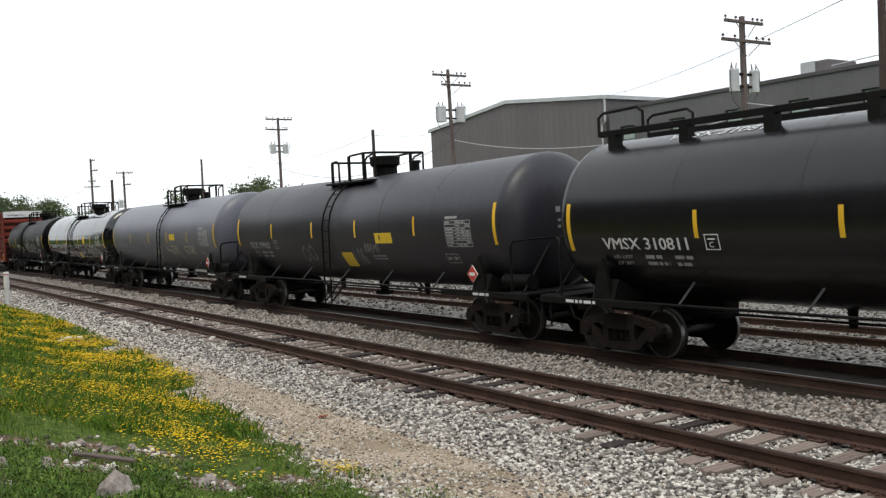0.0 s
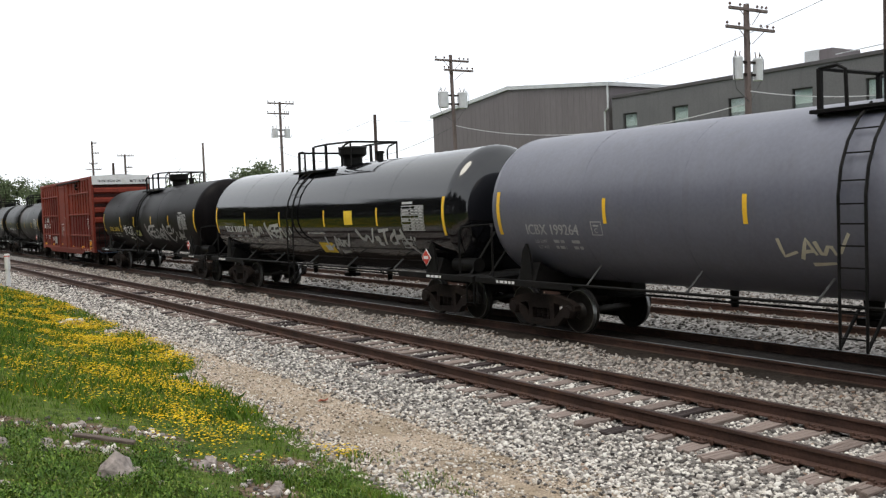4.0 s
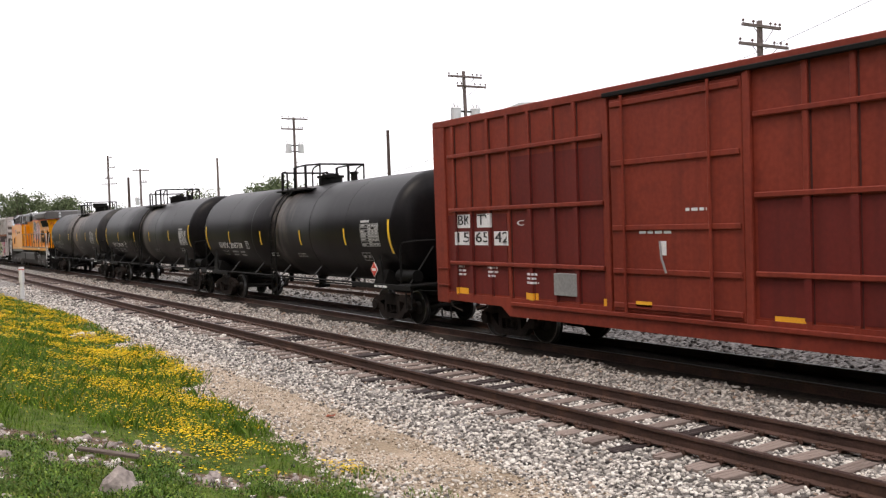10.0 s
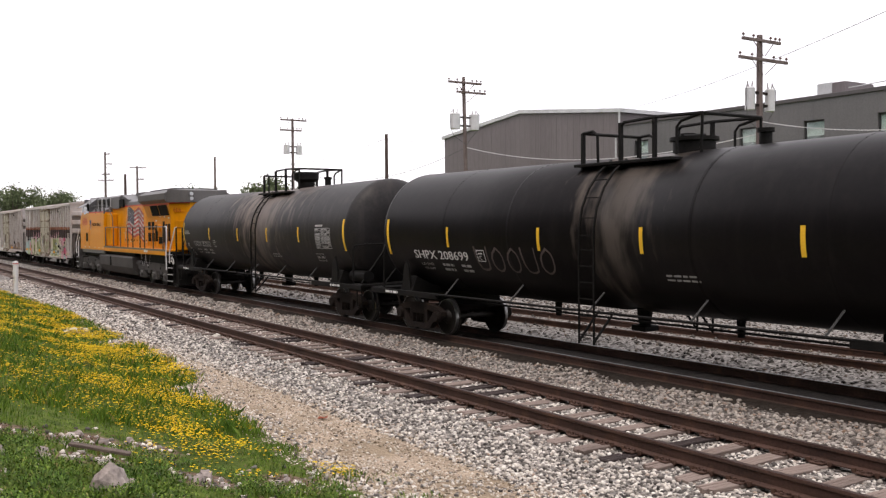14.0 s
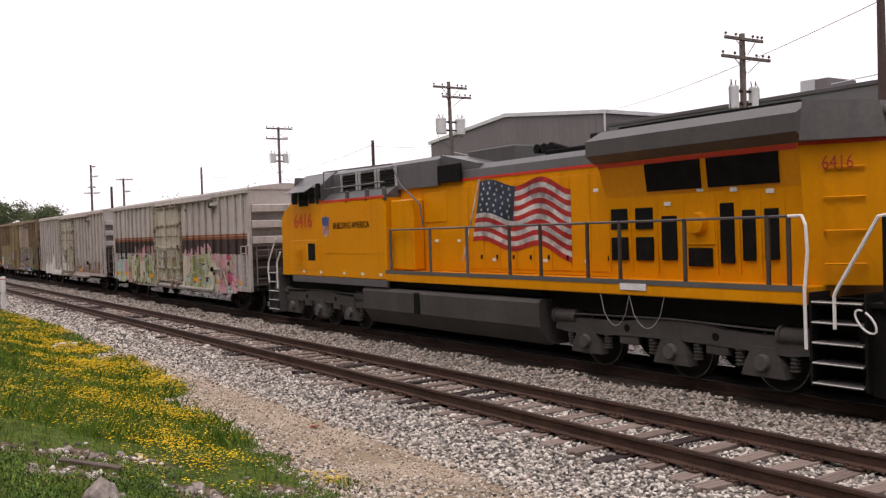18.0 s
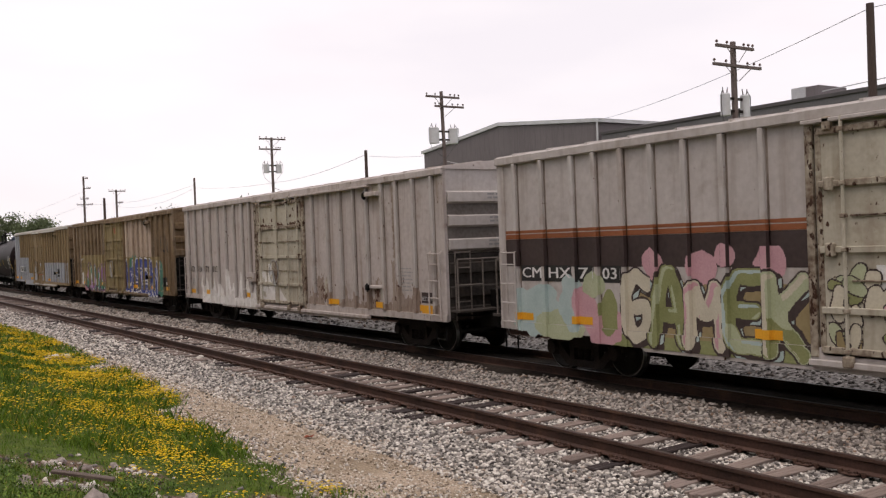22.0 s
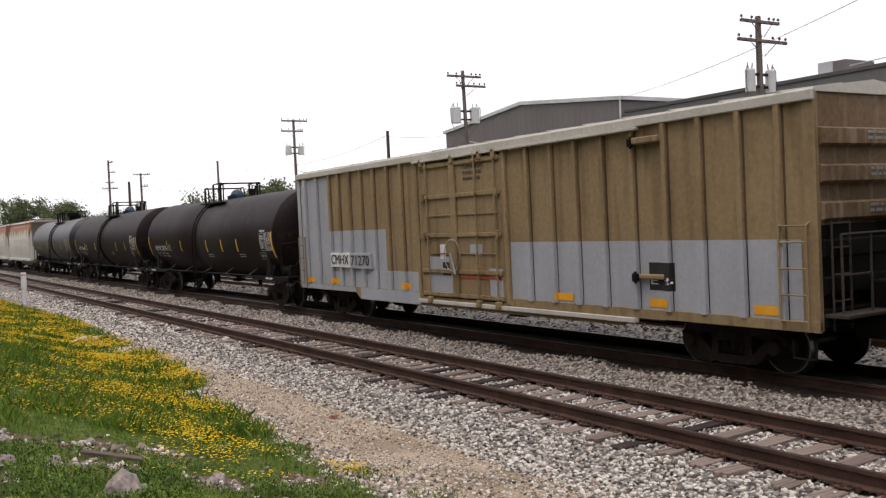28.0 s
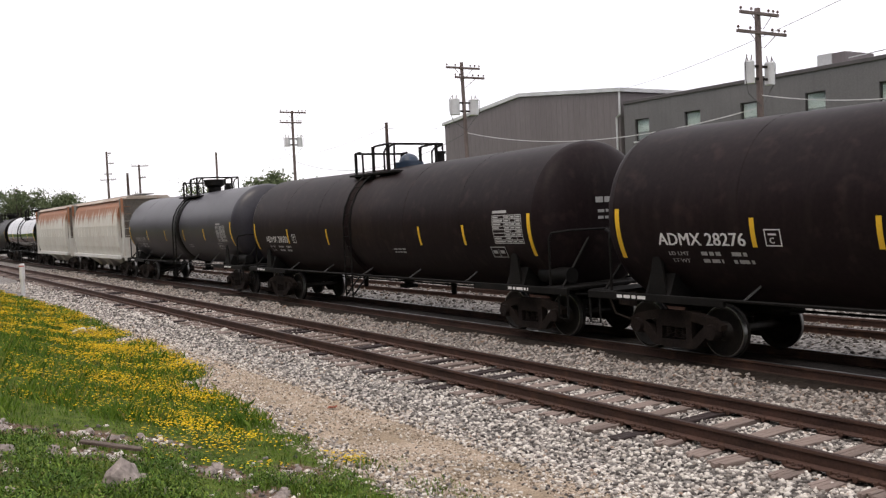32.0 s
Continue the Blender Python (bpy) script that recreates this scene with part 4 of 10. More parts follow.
def utility_pole(at, height, arms=(), cans=0, dark=False, lean=(0, 0), can_drop=2.6, radius=0.15, turn=0.0, can=(0.25, 1.0, 0.5)):
    """arms: (drop below the top, reach to -x, reach to +x)."""
    t = thing("utility_pole", "dark creosoted wooden pole" if dark else "weathered wooden utility pole with crossarms" + (" and pale transformers" if cans else ""), "utility pole", at, "utility poles", rz=turn)
    wood = M_POLE_DARK if dark else M_POLE
    part("pole", MB().cyl((0, 0, -0.3), (lean[0], lean[1], height), radius, radius * 0.68, n=12), wood, t, smooth=True)
    for drop, a, b in arms:
        z = height - drop
        k = z / height
        x0, y0 = lean[0] * k, lean[1] * k - radius * 0.9
        arm = part("crossarm", MB().box(x0 - a, x0 + b, y0 - 0.06, y0 + 0.05, z - 0.06, z + 0.06, 0.01), wood, t)
        for s, reach in ((-1, a), (1, b)):
            if reach > 0.5:
                part("brace", MB().tube([(x0 + s * reach * 0.55, y0 - 0.07, z - 0.04), (x0 + s * 0.05, y0 - 0.07, z - 0.62)], 0.016, 4), M_POLE, t)
        for q in (-0.95, -0.45, 0.45, 0.72, 0.97):
            xx = q * (a if q < 0 else b)
            if abs(xx) > 0.2:
                mb = MB()
                insulator(mb, (x0 + xx, y0, z + 0.06))
                part("insulator", mb, M_INSULATOR, t, smooth=True)
    for i in range(cans):
        z = height - can_drop
        k = z / height
        s = -1 if i == 0 else 1
        cr, ch, co = can
        x0, y0 = lean[0] * k + s * co, lean[1] * k - 0.02
        can_ob = part("transformer", MB().cyl((x0, y0, z - ch / 2), (x0, y0, z + ch / 2 - 0.08), cr, n=18).cyl((x0, y0, z + ch / 2 - 0.08), (x0, y0, z + ch / 2), cr * 1.06, cr * 0.8, n=18), M_TRANSFORMER, t, "pale grey pole transformer", smooth=True)
        for dz in (-0.3, 0.2):
            part("bracket", MB().box(x0 - s * (cr - 0.01), x0 - s * (co - 0.1), y0 - 0.05, y0 + 0.05, z + dz, z + dz + 0.1), M_IRON, t)
        for dx in (-0.1, 0.1):
            part("bushing", MB().cyl((x0 + dx, y0, z + ch / 2 - 0.04), (x0 + dx * 1.6, y0, z + ch / 2 + 0.24), 0.03, 0.02, n=6), M_INSULATOR, can_ob)
        part("jumper_wire", MB().tube([(x0 + s * 0.12, y0, z + ch / 2 + 0.2), (x0 + s * (cr + 0.1), y0 - 0.05, z + 0.4), (x0 + s * (cr + 0.1), y0 - 0.05, z - 0.3), (x0 - 0.15, y0 - 0.03, z - 0.85), (lean[0] * 0.6, y0 - 0.1, z - 1.4)], 0.016, 4), M_WIRE, t)
    return t


def on_line(az, x):
    """A place x across the tracks in the direction az from the camera."""
    return x / math.tan(radians(az))


def top_of(az, el, x):
    return EYE + x / math.sin(radians(az)) * math.tan(radians(el))


P1 = (POLE_X, on_line(51.97, POLE_X), -0.3)
P2 = (POLE_X, on_line(34.38, POLE_X), -0.3)
P3 = (POLE_X, on_line(23.5, POLE_X), -0.3)
utility_pole(P1, top_of(51.9, 10.98, POLE_X) + 0.3, ((0.26, 1.25, 1.1), (1.02, 1.45, 1.55)), 2, can_drop=2.6, radius=0.17, can=(0.2, 0.92, 0.62))
utility_pole(P2, top_of(34.6, 9.25, POLE_X) + 0.3, ((0.36, 1.2, 1.2), (0.92, 0.6, 1.5)), 2, lean=(-0.25, 0), can_drop=2.66, can=(0.3, 0.95, 0.68))
utility_pole(P3, top_of(23.6, 6.7, POLE_X) + 0.3, ((0.15, 1.15, 1.2), (1.0, 1.2, 0.75)), 2, can_drop=2.6, can=(0.25, 0.78, 0.55))
utility_pole((POLE_X, on_line(18.8, POLE_X), -0.3), top_of(18.84, 4.3, POLE_X) + 0.3, ())
utility_pole((POLE_X, on_line(12.52, POLE_X), -0.3), top_of(12.57, 4.5, POLE_X) + 0.3, ((0.3, 0.15, 0.6), (1.75, 0.15, 0.9), (3.3, 0.55, 0.6), (4.15, 1.1, 1.1)), radius=0.2)
utility_pole((POLE_X, on_line(14.3, POLE_X), -0.3), top_of(14.28, 3.68, POLE_X) + 0.3, ((0.2, 1.0, 1.15), (1.7, 0.2, 0.8)), 1, can_drop=4.2, radius=0.18)
utility_pole((POLE_X - 4, on_line(13.62, POLE_X - 4), -0.3), top_of(13.62, 3.2, POLE_X - 4) + 0.3, dark=True, radius=0.2)
utility_pole((POLE_X - 4, on_line(29.3, POLE_X - 4), -0.3), top_of(29.3, 5.75, POLE_X - 4) + 0.3, dark=True, radius=0.14)
RIGHT_POLE = (26.0, on_line(59.45, 26.0), -0.3)
utility_pole(RIGHT_POLE, top_of(59.5, 12.25, 26.0) + 0.3, dark=True, radius=0.17)


def wire(a, b, sag, r=0.012, pale=False, label="thin overhead wire between poles"):
    a, b = Vector(a), Vector(b)
    pts = [a.lerp(b, k / 14) - Vector((0, 0, sag * 4 * (k / 14) * (1 - k / 14))) for k in range(15)]
    ob = part("overhead_wire", MB().tube(pts, r, 4), M_WIRE_PALE if pale else M_WIRE, None)
    return tagged(ob, label, "wire", "overhead wires")


def spot(az, el, x):
    return (x, on_line(az, x), top_of(az, el, x))


STUB_X = POLE_X - 4
wire(spot(59.45, 12.0, 26), spot(43.9, 7.0, WALL_X), 0.35, 0.011)
wire(spot(59.45, 12.0, 26), (26, -30, 10.5), 0.6, 0.011)
wire(spot(29.3, 5.4, STUB_X), spot(33.2, 5.3, WALL_X), 0.1)
wire(spot(29.3, 5.5, STUB_X), spot(23.5, 3.9, POLE_X), 0.3)
wire(spot(23.5, 3.6, POLE_X), spot(34.1, 4.8, POLE_X), 1.4, 0.018)
wire(spot(34.3, 4.9, POLE_X), spot(51.9, 5.3, POLE_X), 0.9, 0.025, True, "pale twisted service cable slung between poles")
wire(spot(52.1, 6.0, POLE_X), spot(62.0, 5.3, POLE_X), 0.25, 0.025, True, "pale twisted service cable slung between poles")
wire(spot(23.5, 3.9, POLE_X), spot(18.8, 3.7, POLE_X), 0.2)
wire(spot(18.8, 3.7, POLE_X), spot(14.3, 2.7, POLE_X), 0.8)
wire(spot(18.8, 3.9, POLE_X), spot(12.5, 2.9, POLE_X), 0.8)
wire(spot(12.5, 2.8, POLE_X), (POLE_X, 420, 7), 1.5)
wire(spot(12.5, 3.6, POLE_X), (POLE_X, 420, 9), 1.5)

# the works building
M_CLADDING = material("grey_brown_metal_cladding", (0.118, 0.103, 0.107), (0.152, 0.134, 0.139), 0.7, 0, 0.3, 8, 0.05, (1, 1, 0.2), streak=((0.09, 0.08, 0.08), 0.3))
M_WALL_GREY = material("dark_grey_painted_wall", (0.10, 0.098, 0.102), (0.135, 0.13, 0.134), 0.8, 0, 0.4, 12, 0.08, streak=((0.08, 0.078, 0.08), 0.3))
M_TRIM_PALE = material("pale_metal_trim", (0.4, 0.41, 0.42), (0.55, 0.56, 0.57), 0.5, 0.2, 1, 12, 0.03)
M_COPING = material("dark_roof_coping", (0.05, 0.045, 0.047), (0.075, 0.068, 0.07), 0.6, 0, 1, 12, 0.05)
M_FRAME = material("black_window_frame", grey(0.015), grey(0.03), 0.5, 0, 2, 12, 0.0)
M_BLIND = material("pale_window_blind", (0.45, 0.52, 0.5), (0.55, 0.62, 0.6), 0.8, 0, 1, 12, 0.0)
M_LOWER_PANE = material("dim_window_interior", (0.2, 0.22, 0.23), (0.27, 0.29, 0.3), 0.5, 0, 1, 12, 0.0)
M_GLASS = bpy.data.materials.new("window_glass")
M_GLASS.use_nodes = True
gb = M_GLASS.node_tree.nodes["Principled BSDF"]
gb.inputs["Base Color"].default_value = (0.9, 0.95, 0.95, 1)
gb.inputs["Roughness"].default_value, gb.inputs["Transmission Weight"].default_value, gb.inputs["IOR"].default_value = 0.02, 1.0, 1.45


def build_works():
    b = thing("works_building", "grey metal-clad works building with a low gable", "building", (0, 0, 0))
    y_left, y_right = WALL_X / math.tan(radians(32.95)), WALL_X / math.tan(radians(43.8))
    ym = (y_left + y_right) / 2
    eave, ridge = EYE + WALL_X * 0.175, EYE + WALL_X * 0.199
    back = WALL_X + 45
    part("gable_wall", MB().prism([(y_right, -0.4), (y_left, -0.4), (y_left, eave), (ym, ridge), (y_right, eave)], WALL_X, WALL_X + 0.3, "x"), M_CLADDING, b)
    part("side_wall", MB().box(WALL_X + 0.3, back, y_right, y_right + 0.3, -0.4, eave), M_CLADDING, b)
    part("side_wall", MB().box(WALL_X + 0.3, back, y_left - 0.3, y_left, -0.4, eave), M_CLADDING, b)
    for ya, yb in ((y_left + 0.25, ym), (y_right - 0.25, ym)):
        za = eave - 0.05
        part("roof", MB().add([(WALL_X - 0.15, ya, za), (WALL_X - 0.15, yb, ridge), (back, yb, ridge), (back, ya, za), (WALL_X - 0.15, ya, za + 0.25), (WALL_X - 0.15, yb, ridge + 0.27), (back, yb, ridge + 0.27), (back, ya, za + 0.25)], [(0, 1, 2, 3), (4, 5, 6, 7), (0, 1, 5, 4), (3, 2, 6, 7), (0, 3, 7, 4)]), M_TRIM_PALE, b, "pale metal roof edge")
    rib = MB().box(WALL_X - 0.014, WALL_X - 0.002, -0.05, 0.05, -0.4, 1).mesh("cladding_rib")
    y = y_right + 0.35
    while y < y_left - 0.1:
        top = eave + (ridge - eave) * (1 - abs(y - ym) / (y_left - ym)) - 0.05
        r = part("cladding_rib", rib, M_CLADDING, b)
        r.location, r.scale = (0, y, 0), (1, 1, top)
        y += 0.62
    part("downpipe", MB().tube([(WALL_X - 0.12, y_right - 0.1, eave), (WALL_X - 0.12, y_right - 0.1, eave - 1.55), (WALL_X - 0.12, y_right + 0.22, eave - 1.75), (WALL_X - 0.12, y_right + 0.22, 0)], 0.075, 6), M_TRIM_PALE, b, "pale rainwater downpipe")
    part("gutter", MB().tube([(WALL_X - 0.1, y_right - 0.1, eave + 0.05), (back, y_right - 0.25, eave + 0.05)], 0.09, 6), M_TRIM_PALE, b)

    o = thing("office_building", "dark grey two-storey office with square black-framed windows", "building", (0, 0, 0))
    top = EYE + WALL_X * 0.1525
    y1, y0, wx = y_right - 0.35, -12.0, WALL_X + 0.02
    wins = [WALL_X * (0.997 - 0.0985 * k) for k in range(13)]
    ww, z_hi, z_lo = 0.0145 * WALL_X, EYE + 0.1275 * WALL_X, EYE + 0.0945 * WALL_X
    g_hi, g_lo = EYE + 0.02 * WALL_X, EYE - 0.012 * WALL_X
    edges = [y1]
    for w in wins:
        edges += [w + ww, w - ww]
    edges.append(y0)
    rows = (-0.4, g_lo, g_hi, z_lo, z_hi, top)
    wall = MB()
    for i in range(5):
        if i == 3:
            for k in range(0, len(edges), 2):
                wall.box(wx, wx + 0.35, edges[k + 1], edges[k], rows[i], rows[i + 1])
        else:
            wall.box(wx, wx + 0.35, y0, y1, rows[i], rows[i + 1])
    part("front_wall", wall, M_WALL_GREY, o)
    part("side_wall", MB().box(wx + 0.35, wx + 30, y0, y0 + 0.35, -0.4, top), M_WALL_GREY, o)
    part("roof", MB().box(wx + 0.35, wx + 30, y0, y1, top - 0.5, top - 0.3), M_COPING, o)
    part("coping", MB().box(wx - 0.08, wx + 0.45, y0 - 0.1, y1, top, top + 0.22, 0.02), M_COPING, o, "dark metal roof coping")
    for w in wins:
        for lo, hi in ((z_lo, z_hi),):
            win = part("window", MB().box(wx + 0.1, wx + 0.2, w - ww, w - ww + 0.07, lo, hi).box(wx + 0.1, wx + 0.2, w + ww - 0.07, w + ww, lo, hi).box(wx + 0.1, wx + 0.2, w - ww + 0.07, w + ww - 0.07, hi - 0.07, hi).box(wx + 0.1, wx + 0.2, w - ww + 0.07, w + ww - 0.07, lo, lo + 0.07), M_FRAME, o, "square black-framed window")
            mid = lo + (hi - lo) * 0.42
            part("blind", MB().box(wx + 0.2, wx + 0.22, w - ww + 0.02, w + ww - 0.02, mid, hi - 0.02), M_BLIND, win)
            part("lower_pane", MB().box(wx + 0.2, wx + 0.22, w - ww + 0.02, w + ww - 0.02, lo + 0.02, mid - 0.01), M_LOWER_PANE, win)
            part("glass", MB().box(wx + 0.14, wx + 0.15, w - ww + 0.05, w + ww - 0.05, lo + 0.05, hi - 0.05), M_GLASS, win).visible_shadow = False
            part("sill", MB().box(wx - 0.1, wx + 0.1, w - ww - 0.1, w + ww + 0.1, lo - 0.1, lo - 0.01, 0.01), M_TRIM_PALE, win)
    # roof plant
    a = thing("rooftop_unit", "boxy metal air handling unit on the office roof", "roof unit", (wx + 2.6, WALL_X * 0.72, top - 0.3))
    part("casing", MB().box(0, 2.6, -0.1, 0.85, 0.3, 1.55, 0.03), M_TRIM_PALE, a)
    part("intake", MB().box(-0.05, 2.6, -0.95, -0.12, 0.3, 1.5, 0.03), M_CLADDING, a)
    part("curb", MB().box(0.1, 2.5, -0.8, 0.8, 0, 0.3), M_COPING, a)
    part("frame_rail", MB().tube([(0, -1.1, 1.1), (0, -5.2, 1.25), (0, -5.2, 0)], 0.035, 4), M_TRIM_PALE, a)


build_works()

# trees beyond the tracks
M_BARK = material("grey_brown_bark", (0.05, 0.04, 0.032), (0.12, 0.10, 0.085), 0.95, 0, 3, 18, 0.4, (3, 3, 0.6))
M_LEAF = island_material("tree_leaves", [(0.0, (0.06, 0.085, 0.04)), (0.5, (0.115, 0.15, 0.07)), (1.0, (0.2, 0.235, 0.125))], 0.7)


def tree(at, height, width, seed, leaves=1500, trunk_part=0.35):
    rng = random.Random(seed)
    t = thing("tree", "broadleaf tree with an airy green crown", "tree", at, "trees beyond the tracks")
    wood, tips = MB(), []
    wood.tube([(0, 0, -0.3), (rng.uniform(-0.2, 0.2), 0, height * trunk_part), (rng.uniform(-0.4, 0.4), rng.uniform(-0.4, 0.4), height * 0.7)], height * 0.022, 7)
    for k in range(11):
        a, z0 = rng.uniform(0, 6.28), height * rng.uniform(trunk_part * 0.8, 0.6)
        reach, z1 = width * 0.5 * rng.uniform(0.45, 1.0), height * rng.uniform(0.55, 0.97)
        mid = (math.cos(a) * reach * 0.5, math.sin(a) * reach * 0.5, (z0 + z1) / 2 + 0.3)
        end = (math.cos(a) * reach, math.sin(a) * reach, z1)
        wood.tube([(0, 0, z0), mid, end], height * 0.009, 5)
        tips += [end, tuple((p_ + q_) / 2 for p_, q_ in zip(mid, end)), (mid[0] * 0.7, mid[1] * 0.7, z1 * 0.9)]
    part("trunk", wood, M_BARK, t, smooth=True)
    crown = MB()
    lobes = [(*c[:3], rng.uniform(0.05, 0.1)) for c in tips]
    for k in range(leaves * 3):
        c = rng.choice(lobes)
        s = height * c[3]
        p_ = Vector((c[0] + rng.gauss(0, s), c[1] + rng.gauss(0, s), c[2] + rng.gauss(0, s * 0.75)))
        q = Euler((rng.uniform(0, 6), rng.uniform(0, 6), rng.uniform(0, 6))).to_matrix()
        r = height * rng.uniform(0.009, 0.02)
        crown.add([p_ + q @ Vector(d) * r for d in ((-1, -0.5, 0), (0.2, -0.9, 0.25), (1, 0.1, 0), (0.1, 0.9, 0.25))], [(0, 1, 2, 3)])
    me = bpy.data.meshes.new("crown")
    me.from_pydata(crown.v, [], crown.f)
    part("crown", me, M_LEAF, t)
    return t


def tree_at(az, el, dist, width, seed, leaves=1500, trunk_part=0.35):
    x, y = dist * math.sin(radians(az)), dist * math.cos(radians(az))
    tree((x, y, -0.4), EYE + dist * math.tan(radians(el)) + 0.4, width, seed, leaves, trunk_part)


tree_at(7.6, 2.35, 190, 11, 1, 2200)
tree_at(9.6, 2.3, 185, 9, 2, 1800)
tree_at(5.4, 1.75, 200, 13, 3, 2200, 0.2)
tree_at(3.0, 1.6, 210, 13, 4, 1500, 0.2)
tree_at(11.9, 1.5, 220, 9, 5, 1300, 0.2)
tree_at(13.3, 1.5, 230, 9, 6, 1300, 0.2)
tree_at(14.9, 1.35, 230, 10, 7, 1300, 0.2)
tree_at(17.2, 2.3, 120, 5.5, 8, 1300)
tree_at(18.2, 1.9, 130, 4.5, 9, 1000)
tree_at(21.6, 3.0, 105, 6, 10, 1800, 0.25)
tree_at(22.7, 2.6, 110, 5, 11, 1300, 0.25)
tree_at(24.5, 2.4, 125, 5, 12, 1100, 0.25)

# bushes on the lawn against the office wall
for k, (x, y, h, w) in enumerate(((40.6, 33.4, 3.4, 3.0), (40.9, 30.6, 2.6, 2.6), (40.4, 36.5, 2.4, 2.4))):
    bush = tree((x, y, -0.4), h, w, 30 + k, 700, 0.1)
    bush.name = "bush"
    tagged(bush, "leafy green bush on the lawn by the office wall", "bush", "bushes by the office")


# leaf colours darkened as if shaded, to keep tank reflections dark
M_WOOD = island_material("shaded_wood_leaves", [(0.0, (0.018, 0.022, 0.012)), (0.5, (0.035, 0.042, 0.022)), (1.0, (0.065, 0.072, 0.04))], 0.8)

# unseen wood that closes the other side of the bank and darkens tank reflections
def build_wood():
    rng = np.random.default_rng(77)
    n = 22000
    y = rng.uniform(-60, 160, n)
    tall = 14.0 + 1.6 * np.sin(y * 0.31) + 1.0 * np.sin(y * 0.83 + 1) + 0.7 * np.sin(y * 2.1)
    z = tall * rng.random(n) ** 0.75
    x = -12.5 + rng.normal(0, 1.3, n) - 1.5 * np.abs(z / tall - 0.5)
    leaf_v = np.array([(-1, -0.5, -0.3), (0.2, -0.9, 0.35), (1, 0.1, 0.5), (0.1, 0.9, -0.4)])
    s = rng.uniform(0.45, 0.85, (n, 1)) * np.array([[0.8, 1.0, 1.3]])
    scatter_mesh("wood", leaf_v, [(0, 1, 2, 3)], np.stack([x, y, 1.0 + z], -1), s, rng.uniform(0, 6.28, n), M_WOOD, "unseen dense dark green wood along the top of the bank", "trees", 0.3)


build_wood()
from mathutils.geometry import tessellate_polygon

# ---- the train ----
CARS, MESHES, WHEELS = [], {}, []


def car(name, label, category, y0, group="cars of the train"):
    """An empty on the main line; y0 is its middle at the clip's start."""
    t = thing(name, label, category, (MAIN_X, y0, 0), group)
    CARS.append((t, y0))
    return t


def once(key, build):
    """A mesh that several cars share."""
    if key not in MESHES:
        MESHES[key] = build()
    return MESHES[key]


def lettering(text, size, width=None):
    """Flat letters as vertices (u to the right, w up) and faces, in the built-in font; width stretches them to a length."""
    cu = bpy.data.curves.new("letters", "FONT")
    cu.body, cu.size, cu.resolution_u = text, size, 2
    ob = bpy.data.objects.new("letters", cu)
    me = bpy.data.meshes.new_from_object(ob)
    vs = [(v.co.x, v.co.y) for v in me.vertices]
    fs = [tuple(p_.vertices) for p_ in me.polygons]
    bpy.data.objects.remove(ob)
    bpy.data.curves.remove(cu)
    bpy.data.meshes.remove(me)
    u0, u1 = min(u for u, _ in vs), max(u for u, _ in vs)
    k = width / (u1 - u0) if width else 1
    return [((u - u0) * k, w) for u, w in vs], fs


class Shell:
    """The side of a tank: height along the shell to the near face."""

    def __init__(self, r, zc, slope):
        self.r, self.zc, self.slope = r, zc, slope

    def axis(self, y):
        return self.zc + self.slope * abs(y)

    def at(self, y, z, off=0.006, side=-1):
        """z counts along the curve, true where the side stands upright."""
        c = self.axis(y)
        phi = (z - self.zc) / self.r
        r = self.r + off
        return (side * r * math.cos(phi), y, c + r * math.sin(phi))


class Side:
    """A flat side with upright ribs at some y."""

    def __init__(self, hw, ribs=(), deep=0.06, half=0.06):
        self.hw, self.ribs, self.deep, self.half = hw, ribs, deep, half

    def at(self, y, z, off=0.006, side=-1):
        d = self.deep if any(abs(y - q) < self.half + 0.012 for q in self.ribs) else 0
        return (side * (self.hw + d + off), y, z)


class End:
    """The end wall that faces -y; y here counts from -x to +x, as seen from outside."""

    def __init__(self, y):
        self.y = y

    def at(self, u, z, off=0.006, side=-1):
        return (-u, self.y - off, z)


class Dome:
    """The rounded end of a tank that faces -y; y here counts as for End."""

    def __init__(self, edge, r, zc):
        self.edge, self.r, self.zc = edge, r, zc

    def at(self, u, z, off=0.006, side=-1):
        rho = min(0.999, math.hypot(u, z - self.zc) / self.r)
        return (-u, -(self.edge - 0.02 + 0.55 * math.sin(math.acos(rho ** 1.61)) + off), z)


def write(name, surface, text, y, z, size, mat, parent, width=None, off=0.007, label=""):
    """Letters from y on, towards -y, their foot at z."""
    vs, fs = lettering(text, size * 1.38, width)
    mb = MB()
    # three passes make the strokes bold
    for k, du in enumerate((0.0, -0.035 * size, 0.035 * size)):
        mb.add([surface.at(y - u - du, z + w, off + 0.0012 * k) for u, w in vs], fs)
    me = bpy.data.meshes.new(name)
    me.from_pydata(mb.v, [], mb.f)
    return part(name, me, mat, parent, label or "painted letters")


